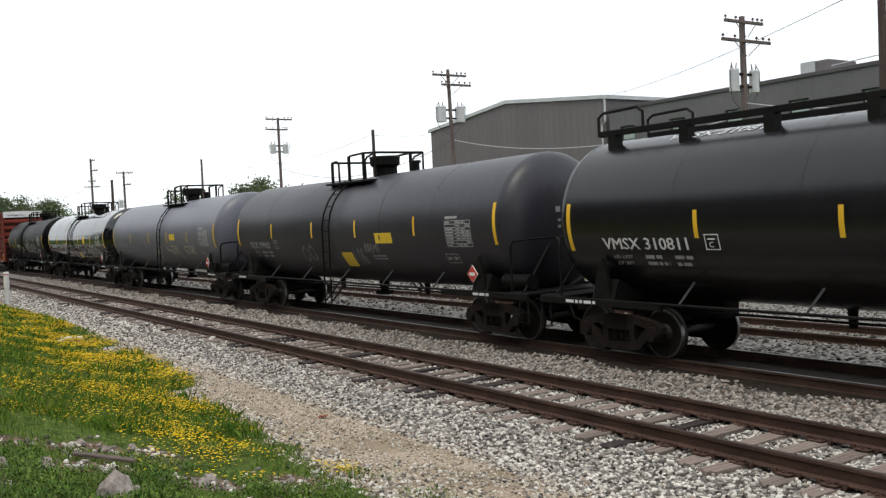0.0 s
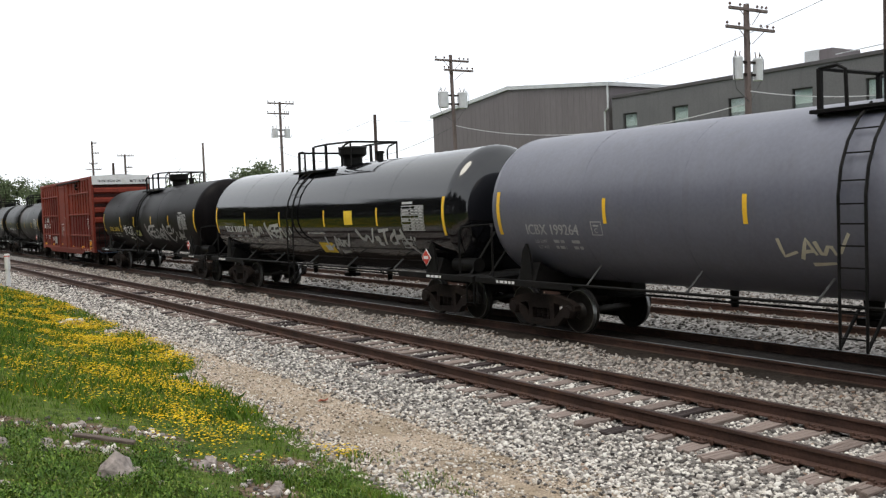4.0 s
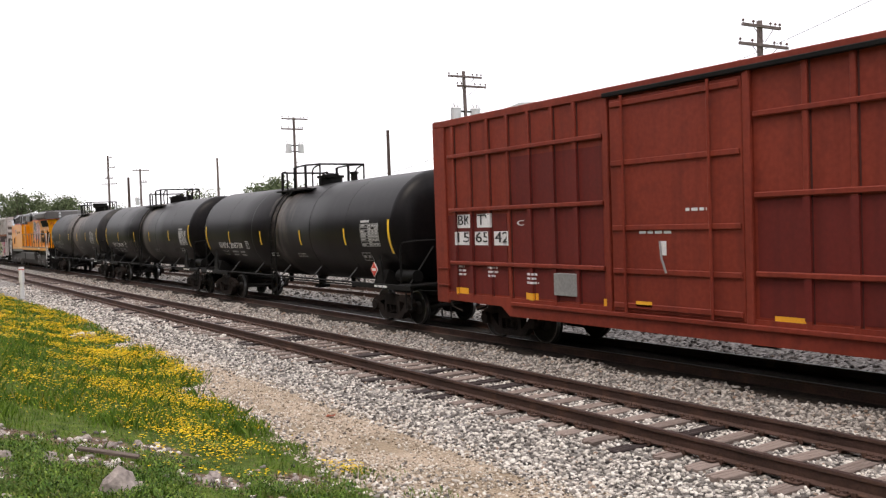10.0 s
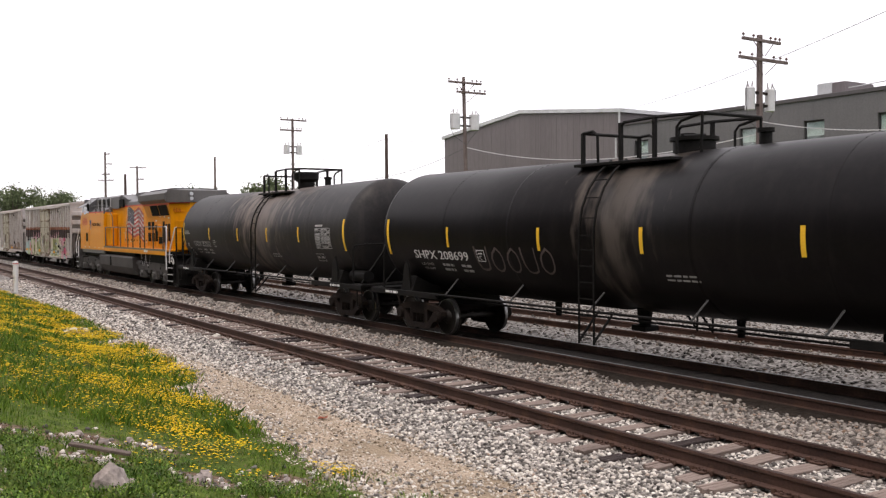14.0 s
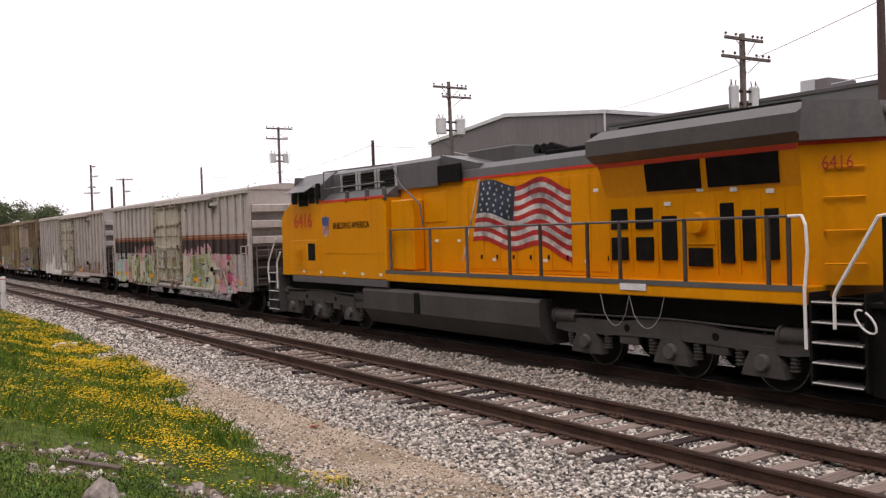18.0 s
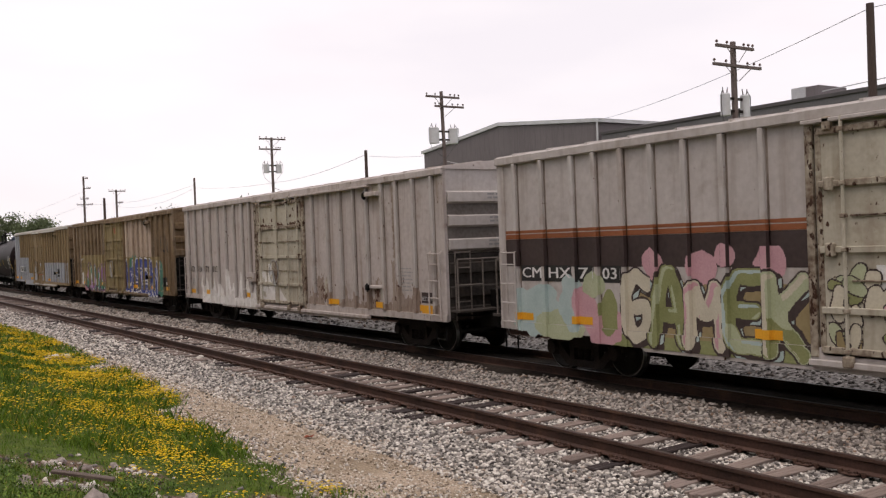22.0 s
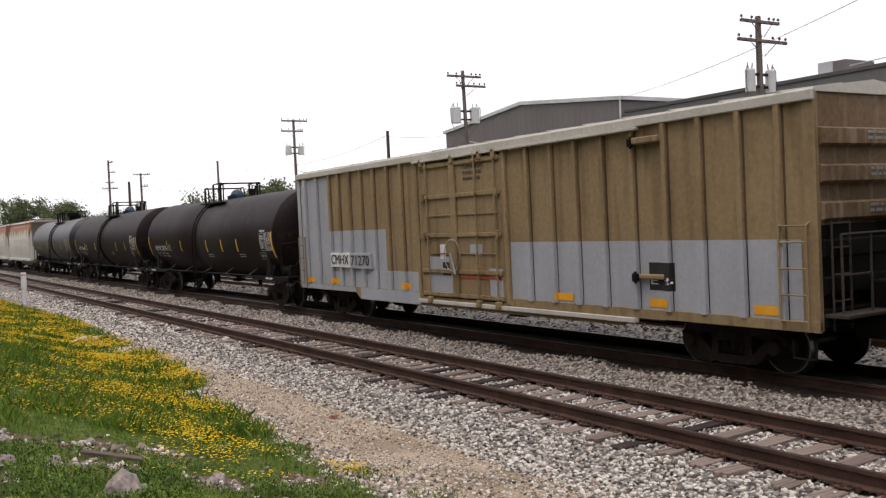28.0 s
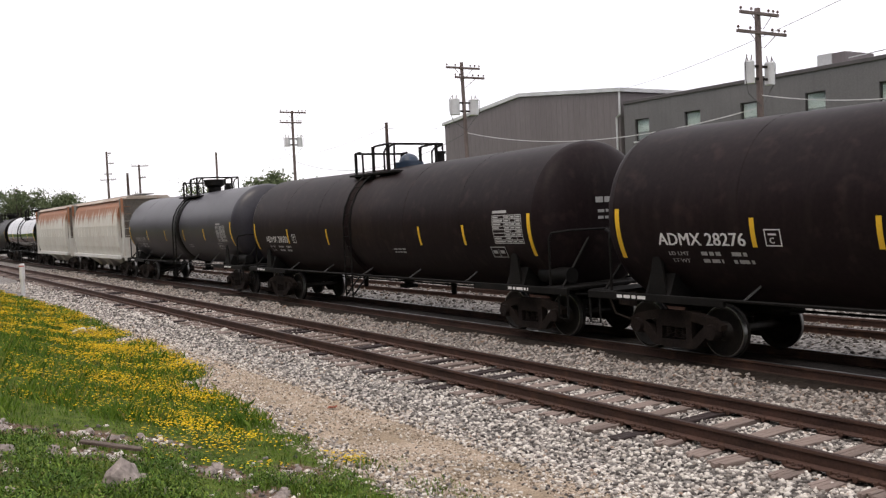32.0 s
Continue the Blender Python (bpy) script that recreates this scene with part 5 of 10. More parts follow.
def patch(mb, surface, y0, y1, z0, z1, off=0.005, step=0.16):
    """A painted field from y0 down to y1."""
    ny, nz = max(1, int(abs(y1 - y0) / step)), max(1, int(abs(z1 - z0) / step))
    if isinstance(surface, Side) and surface.ribs:
        ys = sorted(set([y0, y1] + [q + e for q in surface.ribs for e in (-surface.half - 0.013, -surface.half - 0.011, surface.half + 0.011, surface.half + 0.013) if min(y0, y1) < q + e < max(y0, y1)]))
    else:
        ys = [y0 + (y1 - y0) * i / ny for i in range(ny + 1)]
    if not isinstance(surface, Shell):
        nz = 1
    vs = [surface.at(y, z0 + (z1 - z0) * j / nz, off) for y in ys for j in range(nz + 1)]
    m = nz + 1
    mb.add(vs, [(i * m + j, (i + 1) * m + j, (i + 1) * m + j + 1, i * m + j + 1) for i in range(len(ys) - 1) for j in range(nz)])
    return mb


def ribbon(mb, surface, pts, width, off=0.006, step=0.07, taper=0.0):
    """A brush stroke through (y, z) points."""
    line = []
    for (a, b), (c, d) in zip(pts, pts[1:]):
        n = max(1, int(math.hypot(c - a, d - b) / step))
        line += [(a + (c - a) * i / n, b + (d - b) * i / n) for i in range(n)]
    line.append(pts[-1])
    vs = []
    for i, (a, b) in enumerate(line):
        (p0, q0), (p1, q1) = line[max(i - 1, 0)], line[min(i + 1, len(line) - 1)]
        k = math.hypot(p1 - p0, q1 - q0) or 1
        nx, nz = -(q1 - q0) / k, (p1 - p0) / k
        w = width * 0.5 * (1 - taper * i / len(line))
        o = off + 4e-5 * i
        vs += [surface.at(a + nx * w, b + nz * w, o), surface.at(a - nx * w, b - nz * w, o)]
    return mb.add(vs, [(2 * i, 2 * i + 1, 2 * i + 3, 2 * i + 2) for i in range(len(line) - 1)])


def flat(name, mb, mat, parent, label=""):
    me = bpy.data.meshes.new(name)
    me.from_pydata(mb.v, [], mb.f)
    return part(name, me, mat, parent, label)


def bars(mb, surface, y, z, width, lines, height=0.045, gap=0.08, seed=0, off=0.006):
    """Small unreadable stencilling as rows of short bars."""
    rng = random.Random(seed)
    for k in range(lines):
        u = 0.0
        end = width * rng.uniform(0.7, 1.0)
        while u < end:
            w = rng.uniform(0.07, 0.24)
            patch(mb, surface, y - u, y - min(u + w, end), z - k * gap - height, z - k * gap, off, 0.5)
            u += w + 0.04
    return mb


M_PANEL_PALE = material("dusty_white_stencil", grey(0.38), grey(0.52), 0.6, 0, 3, 30, 0.02)


def data_panel(surface, y, z, parent, w=1.05, h=0.62, mat=None, rows=8):
    """A stencilled service panel: fine frame, ruled rows, blocks of figures."""
    mb = MB()
    for k in range(rows + 1):
        zz = z - h * k / rows
        patch(mb, surface, y, y - w, zz - 0.008, zz + 0.008, 0.006, 0.3)
    for u in (0, 0.42, 0.62, 0.8, 1.0):
        patch(mb, surface, y - w * u + 0.008, y - w * u - 0.008, z - h, z, 0.006, 0.2)
    rng = random.Random(int(y * 10))
    for k in range(rows):
        zz = z - h * (k + 0.5) / rows
        for u0, u1 in ((0.03, rng.uniform(0.2, 0.4)), (0.45, 0.59), (0.65, 0.77), (0.83, 0.97)):
            if rng.random() < 0.85:
                patch(mb, surface, y - w * u0, y - w * u1, zz - h * 0.028, zz + h * 0.028, 0.006, 0.3)
    patch(mb, surface, y - w * 0.02, y - w * 0.5, z + 0.05, z + 0.11, 0.006, 0.3)
    return flat("service_panel", mb, mat or M_PANEL_PALE, parent, "white stencilled service panel")


# trucks and couplers
def wheelset_mesh(r=0.457):
    """Two flanged wheels on an axle, which lies on the x axis; the treads take the second material."""
    mb = MB()
    n = 32
    prof = [(0.0, 0.06), (0.0, r * 0.62), (0.02, r * 0.84), (0.0, r * 0.9), (0.0, r + 0.028), (0.03, r + 0.028), (0.05, r), (0.135, r - 0.006), (0.138, r - 0.024), (0.14, r * 0.88), (0.11, r * 0.8), (0.09, r * 0.4), (0.15, 0.13), (0.17, 0.08)]
    for s in (-1, 1):
        vs = [(s * (0.68 + a), q * math.cos(2 * math.pi * k / n), q * math.sin(2 * math.pi * k / n)) for a, q in prof for k in range(n)]
        mb.add(vs, [(i * n + k, i * n + (k + 1) % n, (i + 1) * n + (k + 1) % n, (i + 1) * n + k) for i in range(len(prof) - 1) for k in range(n)])
    mb.cyl((-1.08, 0, 0), (1.08, 0, 0), 0.075, n=12)
    me = mb.mesh("wheelset", True)
    me.materials.append(M_WHEEL)
    me.materials.append(M_TREAD)
    per = (len(prof) - 1) * n
    for f in me.polygons:
        if f.index < 2 * per and (f.index % per) // n in (6, 7):
            f.material_index = 1
    return me


def wheelset(parent, y, r=0.457):
    w = part("wheelset", once(("wheelset", r), lambda: wheelset_mesh(r)), M_WHEEL, parent)
    w.location = (0, y, r)
    WHEELS.append((w, y, r))


def sideframe_mesh():
    """A cast side frame: arched top, three windows through it."""
    loops = [[(-1.1, 0.6), (-0.85, 0.71), (-0.4, 0.79), (0.4, 0.79), (0.85, 0.71), (1.1, 0.6), (1.08, 0.5), (0.9, 0.5), (0.53, 0.16), (0.4, 0.13), (-0.4, 0.13), (-0.53, 0.16), (-0.9, 0.5), (-1.08, 0.5)],
             [(-0.29, 0.27), (0.29, 0.27), (0.29, 0.5), (-0.29, 0.5)], [(0.42, 0.3), (0.72, 0.57), (0.42, 0.63)], [(-0.42, 0.3), (-0.42, 0.63), (-0.72, 0.57)]]
    flat_pts = [q for lp in loops for q in lp]
    tris = tessellate_polygon([[Vector((u, w, 0)) for u, w in lp] for lp in loops])
    n = len(flat_pts)
    fs = [tuple(q) for q in tris] + [tuple(n + k for k in q) for q in tris]
    at = 0
    for lp in loops:
        m = len(lp)
        fs += [(at + k, at + (k + 1) % m, n + at + (k + 1) % m, n + at + k) for k in range(m)]
        at += m
    return MB().add([(x, u, w) for x in (-0.08, 0.08) for u, w in flat_pts], fs).mesh("sideframe")


def journal_mesh():
    return MB().cyl((-0.16, 0, 0.47), (0.02, 0, 0.47), 0.13, 0.16, n=12).mesh("journal_box")


def spring_mesh():
    rows = [(0.28, 0.03, 0)]
    for k in range(6):
        rows += [(0.288 + k * 0.037, 0.06, 0), (0.3 + k * 0.037, 0.08, 0), (0.313 + k * 0.037, 0.08, 0), (0.32 + k * 0.037, 0.06, 0)]
    return MB().rings(rows + [(0.515, 0.03, 0)], 10).mesh("bolster_spring")


def truck(parent, y, iron=None):
    """A two-axle truck."""
    iron = iron or M_IRON
    t = part("truck", once("bolster", lambda: MB().box(-1.0, 1.0, -0.2, 0.2, 0.5, 0.72, 0.03).box(-0.3, 0.3, -0.3, 0.3, 0.66, 0.82, 0.02).mesh("truck")), iron, parent, "cast iron two-axle truck")
    t.location = (0, y, 0)
    for s in (-1, 1):
        f = part("sideframe", once("sideframe", sideframe_mesh), iron, t)
        f.matrix_basis = pose(s * 1.02, 0, 0, 0, 0, 0 if s < 0 else 180)
        for dy in (-0.89, 0.89):
            g = part("journal_box", once("journal", journal_mesh), iron, t)
            g.matrix_basis = pose(s * 1.02, dy, 0, 0, 0, 0 if s < 0 else 180)
        for dy in (-0.18, 0.0, 0.18):
            g = part("bolster_spring", once("springs", spring_mesh), iron, t)
            g.matrix_basis = pose(s * 0.99, dy, 0, 90, 0, 0)
        wheelset(t, s * 0.89)
    return t


def coupler_mesh():
    mb = MB().box(-0.09, 0.09, -0.55, 0.35, 0.74, 0.96, 0.03)
    mb.prism([(-0.2, 0.3), (0.16, 0.3), (0.22, 0.42), (0.2, 0.62), (0.05, 0.66), (0.03, 0.52), (-0.1, 0.5), (-0.2, 0.58), (-0.26, 0.44)], 0.68, 1.0, "z")
    mb.tube([(0.25, 0.1, 0.85), (0.3, 0.35, 0.5), (0.2, 0.65, 0.4)], 0.03, 5)
    return mb.mesh("coupler")


def coupler(parent, y, s):
    c = part("coupler", once("coupler", coupler_mesh), M_IRON, parent, "rusty knuckle coupler with air hose")
    c.matrix_basis = pose(0, y, 0, 0, 0, 0 if s > 0 else 180)


def cut_lever(parent, x, y, s):
    part("uncoupling_lever", MB().tube([(x, y, 1.0), (x * 0.6, y + s * 0.06, 0.95), (0, y + s * 0.12, 0.98)], 0.016, 5), M_BLACK_STEEL, parent)


# sprayed letters
GLYPHS = {}
GLYPHS["U"] = [[(0, 1), (0.06, 0.1), (0.5, 0), (0.9, 0.15), (0.95, 1)]]
GLYPHS["S"] = [[(0.95, 0.95), (0.3, 0.95), (0.1, 0.7), (0.8, 0.42), (0.85, 0.12), (0.1, 0.05)]]
GLYPHS["F"] = [[(0.1, 0), (0.1, 0.95), (0.95, 0.92)], [(0.1, 0.5), (0.75, 0.5)]]
GLYPHS["A"] = [[(0, 0), (0.35, 1), (0.62, 1), (0.98, 0)], [(0.2, 0.38), (0.8, 0.38)]]
GLYPHS["N"] = [[(0.1, 0), (0.05, 1), (0.9, 0.05), (0.95, 1)]]
GLYPHS["K"] = [[(0.1, 1), (0.1, 0)], [(0.95, 0.95), (0.15, 0.5), (0.95, 0)]]
GLYPHS["R"] = [[(0.1, 0), (0.05, 0.95), (0.7, 1), (0.9, 0.72), (0.15, 0.5), (0.95, 0)]]
GLYPHS["J"] = [[(0.9, 1), (0.85, 0.2), (0.5, 0), (0.1, 0.2)]]
GLYPHS["E"] = [[(0.95, 0.95), (0.1, 0.95), (0.08, 0.05), (0.95, 0.05)], [(0.1, 0.5), (0.8, 0.52)]]
GLYPHS["M"] = [[(0.02, 0), (0.08, 1), (0.5, 0.3), (0.92, 1), (0.98, 0)]]
GLYPHS["D"] = [[(0.1, 0), (0.08, 1), (0.7, 0.92), (0.95, 0.5), (0.7, 0.06), (0.1, 0)]]
GLYPHS["L"] = [[(0.1, 1), (0.08, 0.05), (0.95, 0.1)]]
GLYPHS["W"] = [[(0.0, 1), (0.25, 0), (0.5, 0.7), (0.75, 0), (1.0, 1)]]
GLYPHS["O"] = [[(0.5, 1), (0.08, 0.7), (0.1, 0.2), (0.5, 0), (0.9, 0.25), (0.9, 0.75), (0.45, 1)]]
GLYPHS["G"] = [[(0.9, 0.85), (0.4, 1), (0.08, 0.55), (0.35, 0), (0.9, 0.15), (0.88, 0.5), (0.5, 0.48)]]
GLYPHS["P"] = [[(0.1, 0), (0.05, 0.97), (0.8, 1), (0.92, 0.7), (0.7, 0.48), (0.15, 0.46)]]
GLYPHS["I"] = [[(0.5, 1), (0.45, 0)]]
GLYPHS["T"] = [[(0.02, 0.93), (0.95, 0.93), (0.4, 0)]]


def rounded(pts, times=1):
    """Cuts the corners of a line."""
    for _ in range(times):
        out = [pts[0]]
        for (a, b), (c, d) in zip(pts, pts[1:]):
            out += [(a * 0.75 + c * 0.25, b * 0.75 + d * 0.25), (a * 0.25 + c * 0.75, b * 0.25 + d * 0.75)]
        pts = out + [pts[-1]]
    return pts


def tag_word(surface, word, y0, y1, z0, z1, width, seed=1):
    """Quick spray-can letters."""
    rng = random.Random(seed)
    mb, w = MB(), (y0 - y1) / len(word)
    for k, g in enumerate(word):
        a, dz, q = y0 - k * w, rng.uniform(-0.06, 0.06) * (z1 - z0), rng.uniform(-0.12, 0.12)
        for i, st in enumerate(GLYPHS[g]):
            ribbon(mb, surface, rounded([(a - w * (0.05 + 0.84 * u + q * (v - 0.5)), z0 + dz + (z1 - z0) * v) for u, v in st]), width * rng.uniform(0.8, 1.2), 0.006 + 8e-4 * i + 3e-4 * k, taper=0.35)
    return mb


# sprayed signatures: strokes of (part of the width, part of the height)
KEEN = [[(0.0, 1.0), (0.11, 0.2)], [(0.17, 0.86), (0.05, 0.56), (0.24, 0.33)], [(0.27, 0.88), (0.13, 0.84), (0.2, 0.24), (0.32, 0.36)], [(0.16, 0.58), (0.26, 0.62)]]
KEEN += [[(0.37, 0.9), (0.25, 0.86), (0.29, 0.2), (0.4, 0.4)], [(0.26, 0.58), (0.36, 0.62)], [(0.38, 0.2), (0.4, 0.9), (0.55, 0.05), (0.52, 0.62)]]
NONE = [[(0.57, 0.74), (0.5, 0.5), (0.54, 0.16), (0.62, 0.22), (0.63, 0.6), (0.56, 0.76)], [(0.55, 0.52), (0.56, 0.38)], [(0.585, 0.52), (0.59, 0.38)]]
NONE += [[(0.65, 0.12), (0.66, 0.95), (0.84, 0.0)], [(0.92, 0.86), (0.76, 0.82), (0.84, 0.02), (1.0, 0.36)], [(0.79, 0.5), (0.91, 0.52)], [(0.91, 0.88), (0.925, 0.6)], [(1.0, 0.76), (0.94, 0.52)]]
LAW_TAG = [[(0.02, 0.8), (0.06, 0.1), (0.26, 0.3)], [(0.3, 0.0), (0.42, 0.8), (0.52, 0.2)], [(0.33, 0.3), (0.49, 0.36)], [(0.53, 0.72), (0.6, 0.1), (0.72, 0.66), (0.79, 0.1), (1.0, 1.0)], [(0.42, -0.2), (0.74, -0.12)]]
PLZR = [[(0.0, 0.78), (0.2, 0.86), (0.08, 0.5)], [(0.1, 0.95), (0.09, 0.38), (0.03, 0.46)], [(0.24, 1.0), (0.25, 0.5), (0.36, 0.6)], [(0.34, 0.86), (0.48, 0.9), (0.37, 0.42), (0.53, 0.5)]]
PLZR += [[(0.54, 0.36), (0.57, 0.92), (0.71, 0.88), (0.6, 0.62), (0.86, 0.1), (1.0, 0.0)], [(0.3, 0.25), (0.42, 0.28), (0.46, 0.12), (0.62, 0.22)], [(0.82, 0.58), (0.84, 0.54)], [(0.88, 0.57), (0.9, 0.53)]]
WETCH = [[(0.0, 0.95), (0.12, 0.5), (0.2, 0.8), (0.25, 0.4), (0.33, 1.0)], [(0.33, 0.62), (0.42, 0.66), (0.36, 0.45), (0.44, 0.42)], [(0.42, 0.9), (0.6, 0.95)], [(0.52, 0.92), (0.49, 0.4)]]
WETCH += [[(0.68, 0.82), (0.58, 0.6), (0.62, 0.42), (0.7, 0.5)], [(0.7, 0.95), (0.7, 0.42)], [(0.7, 0.66), (0.84, 0.74)], [(0.8, 0.95), (0.86, 0.5), (1.0, 0.0)], [(0.93, 0.66), (0.95, 0.62)], [(0.98, 0.64), (1.0, 0.6)]]


def signature(surface, strokes, y0, y1, z0, z1, width, seed=1):
    """A drawn tag with flat-nib strokes that thin out towards their end."""
    rng = random.Random(seed)
    mb = MB()
    for k, st in enumerate(strokes):
        pts = [(y0 - (y0 - y1) * u, z0 + (z1 - z0) * v) for u, v in st]
        ribbon(mb, surface, pts if len(pts) < 4 else rounded(pts), width * rng.uniform(0.85, 1.25), 0.0062 + 7e-4 * k, taper=0.35)
    return mb


# tank cars
def tag_strokes(mb, surface, y0, y1, z0, z1, width, seed, loops=6):
    """Abstract spray-can scrawl across a field."""
    rng = random.Random(seed)
    w = (y0 - y1) / loops
    for k in range(loops):
        a = y0 - k * w
        kind = rng.randrange(4)
        top, low = z1 - rng.uniform(0, 0.25) * (z1 - z0), z0 + rng.uniform(0, 0.2) * (z1 - z0)
        if kind == 0:
            pts = [(a, low), (a - w * 0.1, top), (a - w * 0.45, low), (a - w * 0.6, top), (a - w * 0.95, low)]
        elif kind == 1:
            pts = [(a - w * 0.1, top), (a - w * 0.15, low), (a - w * 0.8, low + 0.05)]
        elif kind == 2:
            pts = [(a - w * 0.8, top), (a - w * 0.2, top - 0.06), (a - w * 0.15, (top + low) / 2), (a - w * 0.7, (top + low) / 2 - 0.03), (a - w * 0.75, low), (a - w * 0.1, low + 0.03)]
        else:
            pts = [(a - w * 0.15, low), (a - w * 0.2, top), (a - w * 0.25, (top + low) / 2), (a - w * 0.85, top)]
            ribbon(mb, surface, [(a - w * 0.25, (top + low) / 2), (a - w * 0.95, low)], width, 0.0095 + 4e-4 * k)
        ribbon(mb, surface, pts, width, 0.006 + 4e-4 * k, taper=0.3)
    return mb


def diamond(surface, y, z, r, parent):
    """A hazard placard: white rim, red field, a bar for its number."""
    holder = MB().prism([(y + r * 1.1, z), (y, z + r * 1.1), (y - r * 1.1, z), (y, z - r * 1.1)], -1.53, -1.515, "x")
    p_ = part("placard", holder, M_WHITE_PAINT, parent, "red and white hazard placard")
    part("placard_field", MB().prism([(y + r, z + 0.0), (y, z + r), (y - r, z), (y, z - r)], -1.536, -1.531, "x"), M_RED_PAINT, p_)
    part("number_bar", MB().box(-1.541, -1.537, y - r * 0.55, y + r * 0.55, z - r * 0.2, z + r * 0.2), M_WHITE_PAINT, p_)


M_ROD = material("scuffed_grey_rod", grey(0.022), grey(0.05), 0.5, 0, 3, 20, 0.05)


def tank_car(label, right, left, paint, stripes, stripe_z=2.5, mark=None, mark_z=2.03, mark_y=6.85, mark_w=2.0, mark_mat=None, r=1.57, zc=2.59, slope=0.006, dome="low", dome_mat=None,
             panel=None, placard=False, groove=0.0, rail="cage", lad=0.35, end_text=True, simple=False, seed=1, band=None, hatch_at=1.75, cage_end=3.4, note_at=(-1.9,)):
    """right, left: where the end stripes stand along the train; the rest is counted from the middle."""
    half, mid = (left - right) / 2, (left + right) / 2
    t = car("tank_car", label, "tank car", mid)
    sh = Shell(r, zc, slope)
    edge = half + 0.12
    rows = []
    for y in (-edge, -half * 0.5, lad - 0.44, lad - 0.36, lad + 0.36, lad + 0.44, half * 0.5, edge):
        rows.append((y, r - (groove if abs(y - lad) <= 0.37 else 0), sh.axis(y)))
    part("shell", MB().rings(rows, 56), paint, t, smooth=True)
    for s in (-1, 1):
        dome_rows = [(s * (edge - 0.02 + 0.55 * math.sin(a)), max(0.02, (r + 0.004) * math.cos(a) ** 0.62), sh.axis(edge)) for a in [0, 0.15, 0.35, 0.6, 0.9, 1.2, 1.4, 1.5, 1.56]]
        part("tank_head", MB().rings(dome_rows, 56), paint, t, "domed tank end", smooth=True)
        for q in (0.33, 0.66):
            yy = s * half * q
            part("weld_seam", MB().rings([(yy - 0.03, r + 0.004, sh.axis(yy)), (yy + 0.03, r + 0.004, sh.axis(yy))], 48), paint, t, smooth=True)
    # reflective stripes, long ones at the ends
    for yy in (-half, half):
        flat("reflective_stripe", patch(MB(), sh, yy + 0.055, yy - 0.055, stripe_z - 0.52, stripe_z + 0.42, 0.006, 0.1), M_YELLOW_TAPE, t, "tall yellow reflective stripe")
    for yy in stripes:
        flat("reflective_stripe", patch(MB(), sh, yy + 0.045, yy - 0.045, stripe_z - 0.26, stripe_z + 0.22, 0.006, 0.1), M_YELLOW_TAPE, t, "yellow reflective stripe")
    if mark:
        mm = mark_mat or M_WHITE_PAINT
        write("reporting_mark", sh, mark, mark_y, mark_z, 0.23, mm, t, mark_w)
        for k, text in enumerate(("LD LMT", "LT WT")):
            zz = mark_z - 0.19 - 0.14 * k
            write("small_lettering", sh, text, mark_y - 0.18 - 0.05 * k, zz, 0.075, M_FAINT_PAINT, t, mark_w * (0.24 - 0.04 * k))
            flat("small_lettering", bars(bars(MB(), sh, mark_y - mark_w * 0.48, zz + 0.075, mark_w * 0.26, 1, 0.07, 0.1, seed + k), sh, mark_y - mark_w * 0.82, zz + 0.075, mark_w * 0.22, 1, 0.07, 0.1, seed + k + 5), M_FAINT_PAINT, t)
        if not simple:
            yb = mark_y - mark_w - 0.38
            fr = MB()
            for (a, b, c, d) in ((yb, yb - 0.3, mark_z, mark_z + 0.02), (yb, yb - 0.3, mark_z + 0.26, mark_z + 0.28), (yb, yb - 0.02, mark_z, mark_z + 0.28), (yb - 0.28, yb - 0.3, mark_z, mark_z + 0.28), (yb - 0.07, yb - 0.22, mark_z + 0.18, mark_z + 0.21)):
                patch(fr, sh, a, b, c, d, 0.006, 0.3)
            flat("plate_mark", fr, mm, t)
            write("plate_letter", sh, "C", yb - 0.09, mark_z + 0.05, 0.1, mm, t)
    if panel:
        data_panel(sh, panel[0], panel[1], t, mat=panel[2] if len(panel) > 2 else None)
        fr = MB()
        for (a, b, c, d) in ((0, 0.55, 0, 0.02), (0, 0.55, 0.25, 0.27), (0, 0.02, 0, 0.27), (0.53, 0.55, 0, 0.27), (0.27, 0.285, 0, 0.27), (0.06, 0.22, 0.1, 0.18), (0.33, 0.48, 0.1, 0.18)):
            patch(fr, sh, panel[0] + 0.25 - a, panel[0] + 0.25 - b, 1.63 + c, 1.63 + d, 0.006, 0.3)
        flat("test_box_stencil", fr, M_FAINT_PAINT, t)
        for yy in note_at:
            flat("small_lettering", bars(MB(), sh, yy, 1.85, 0.8, 2, 0.04, 0.09, seed + 3), M_FAINT_PAINT, t)
    if band:
        part("ladder_band", MB().rings([(lad - band, r + 0.004, sh.axis(lad)), (lad - band + 0.01, r + 0.012, sh.axis(lad)), (lad + band - 0.01, r + 0.012, sh.axis(lad)), (lad + band, r + 0.004, sh.axis(lad))], 56), M_BLACK, t, "black painted band under the ladder", smooth=True)
    # loading hatch, platform and cage on top
    top = zc + r
    hatch = MB()
    hatch_mat = dome_mat or M_BLACK_STEEL
    hy = lad - hatch_at
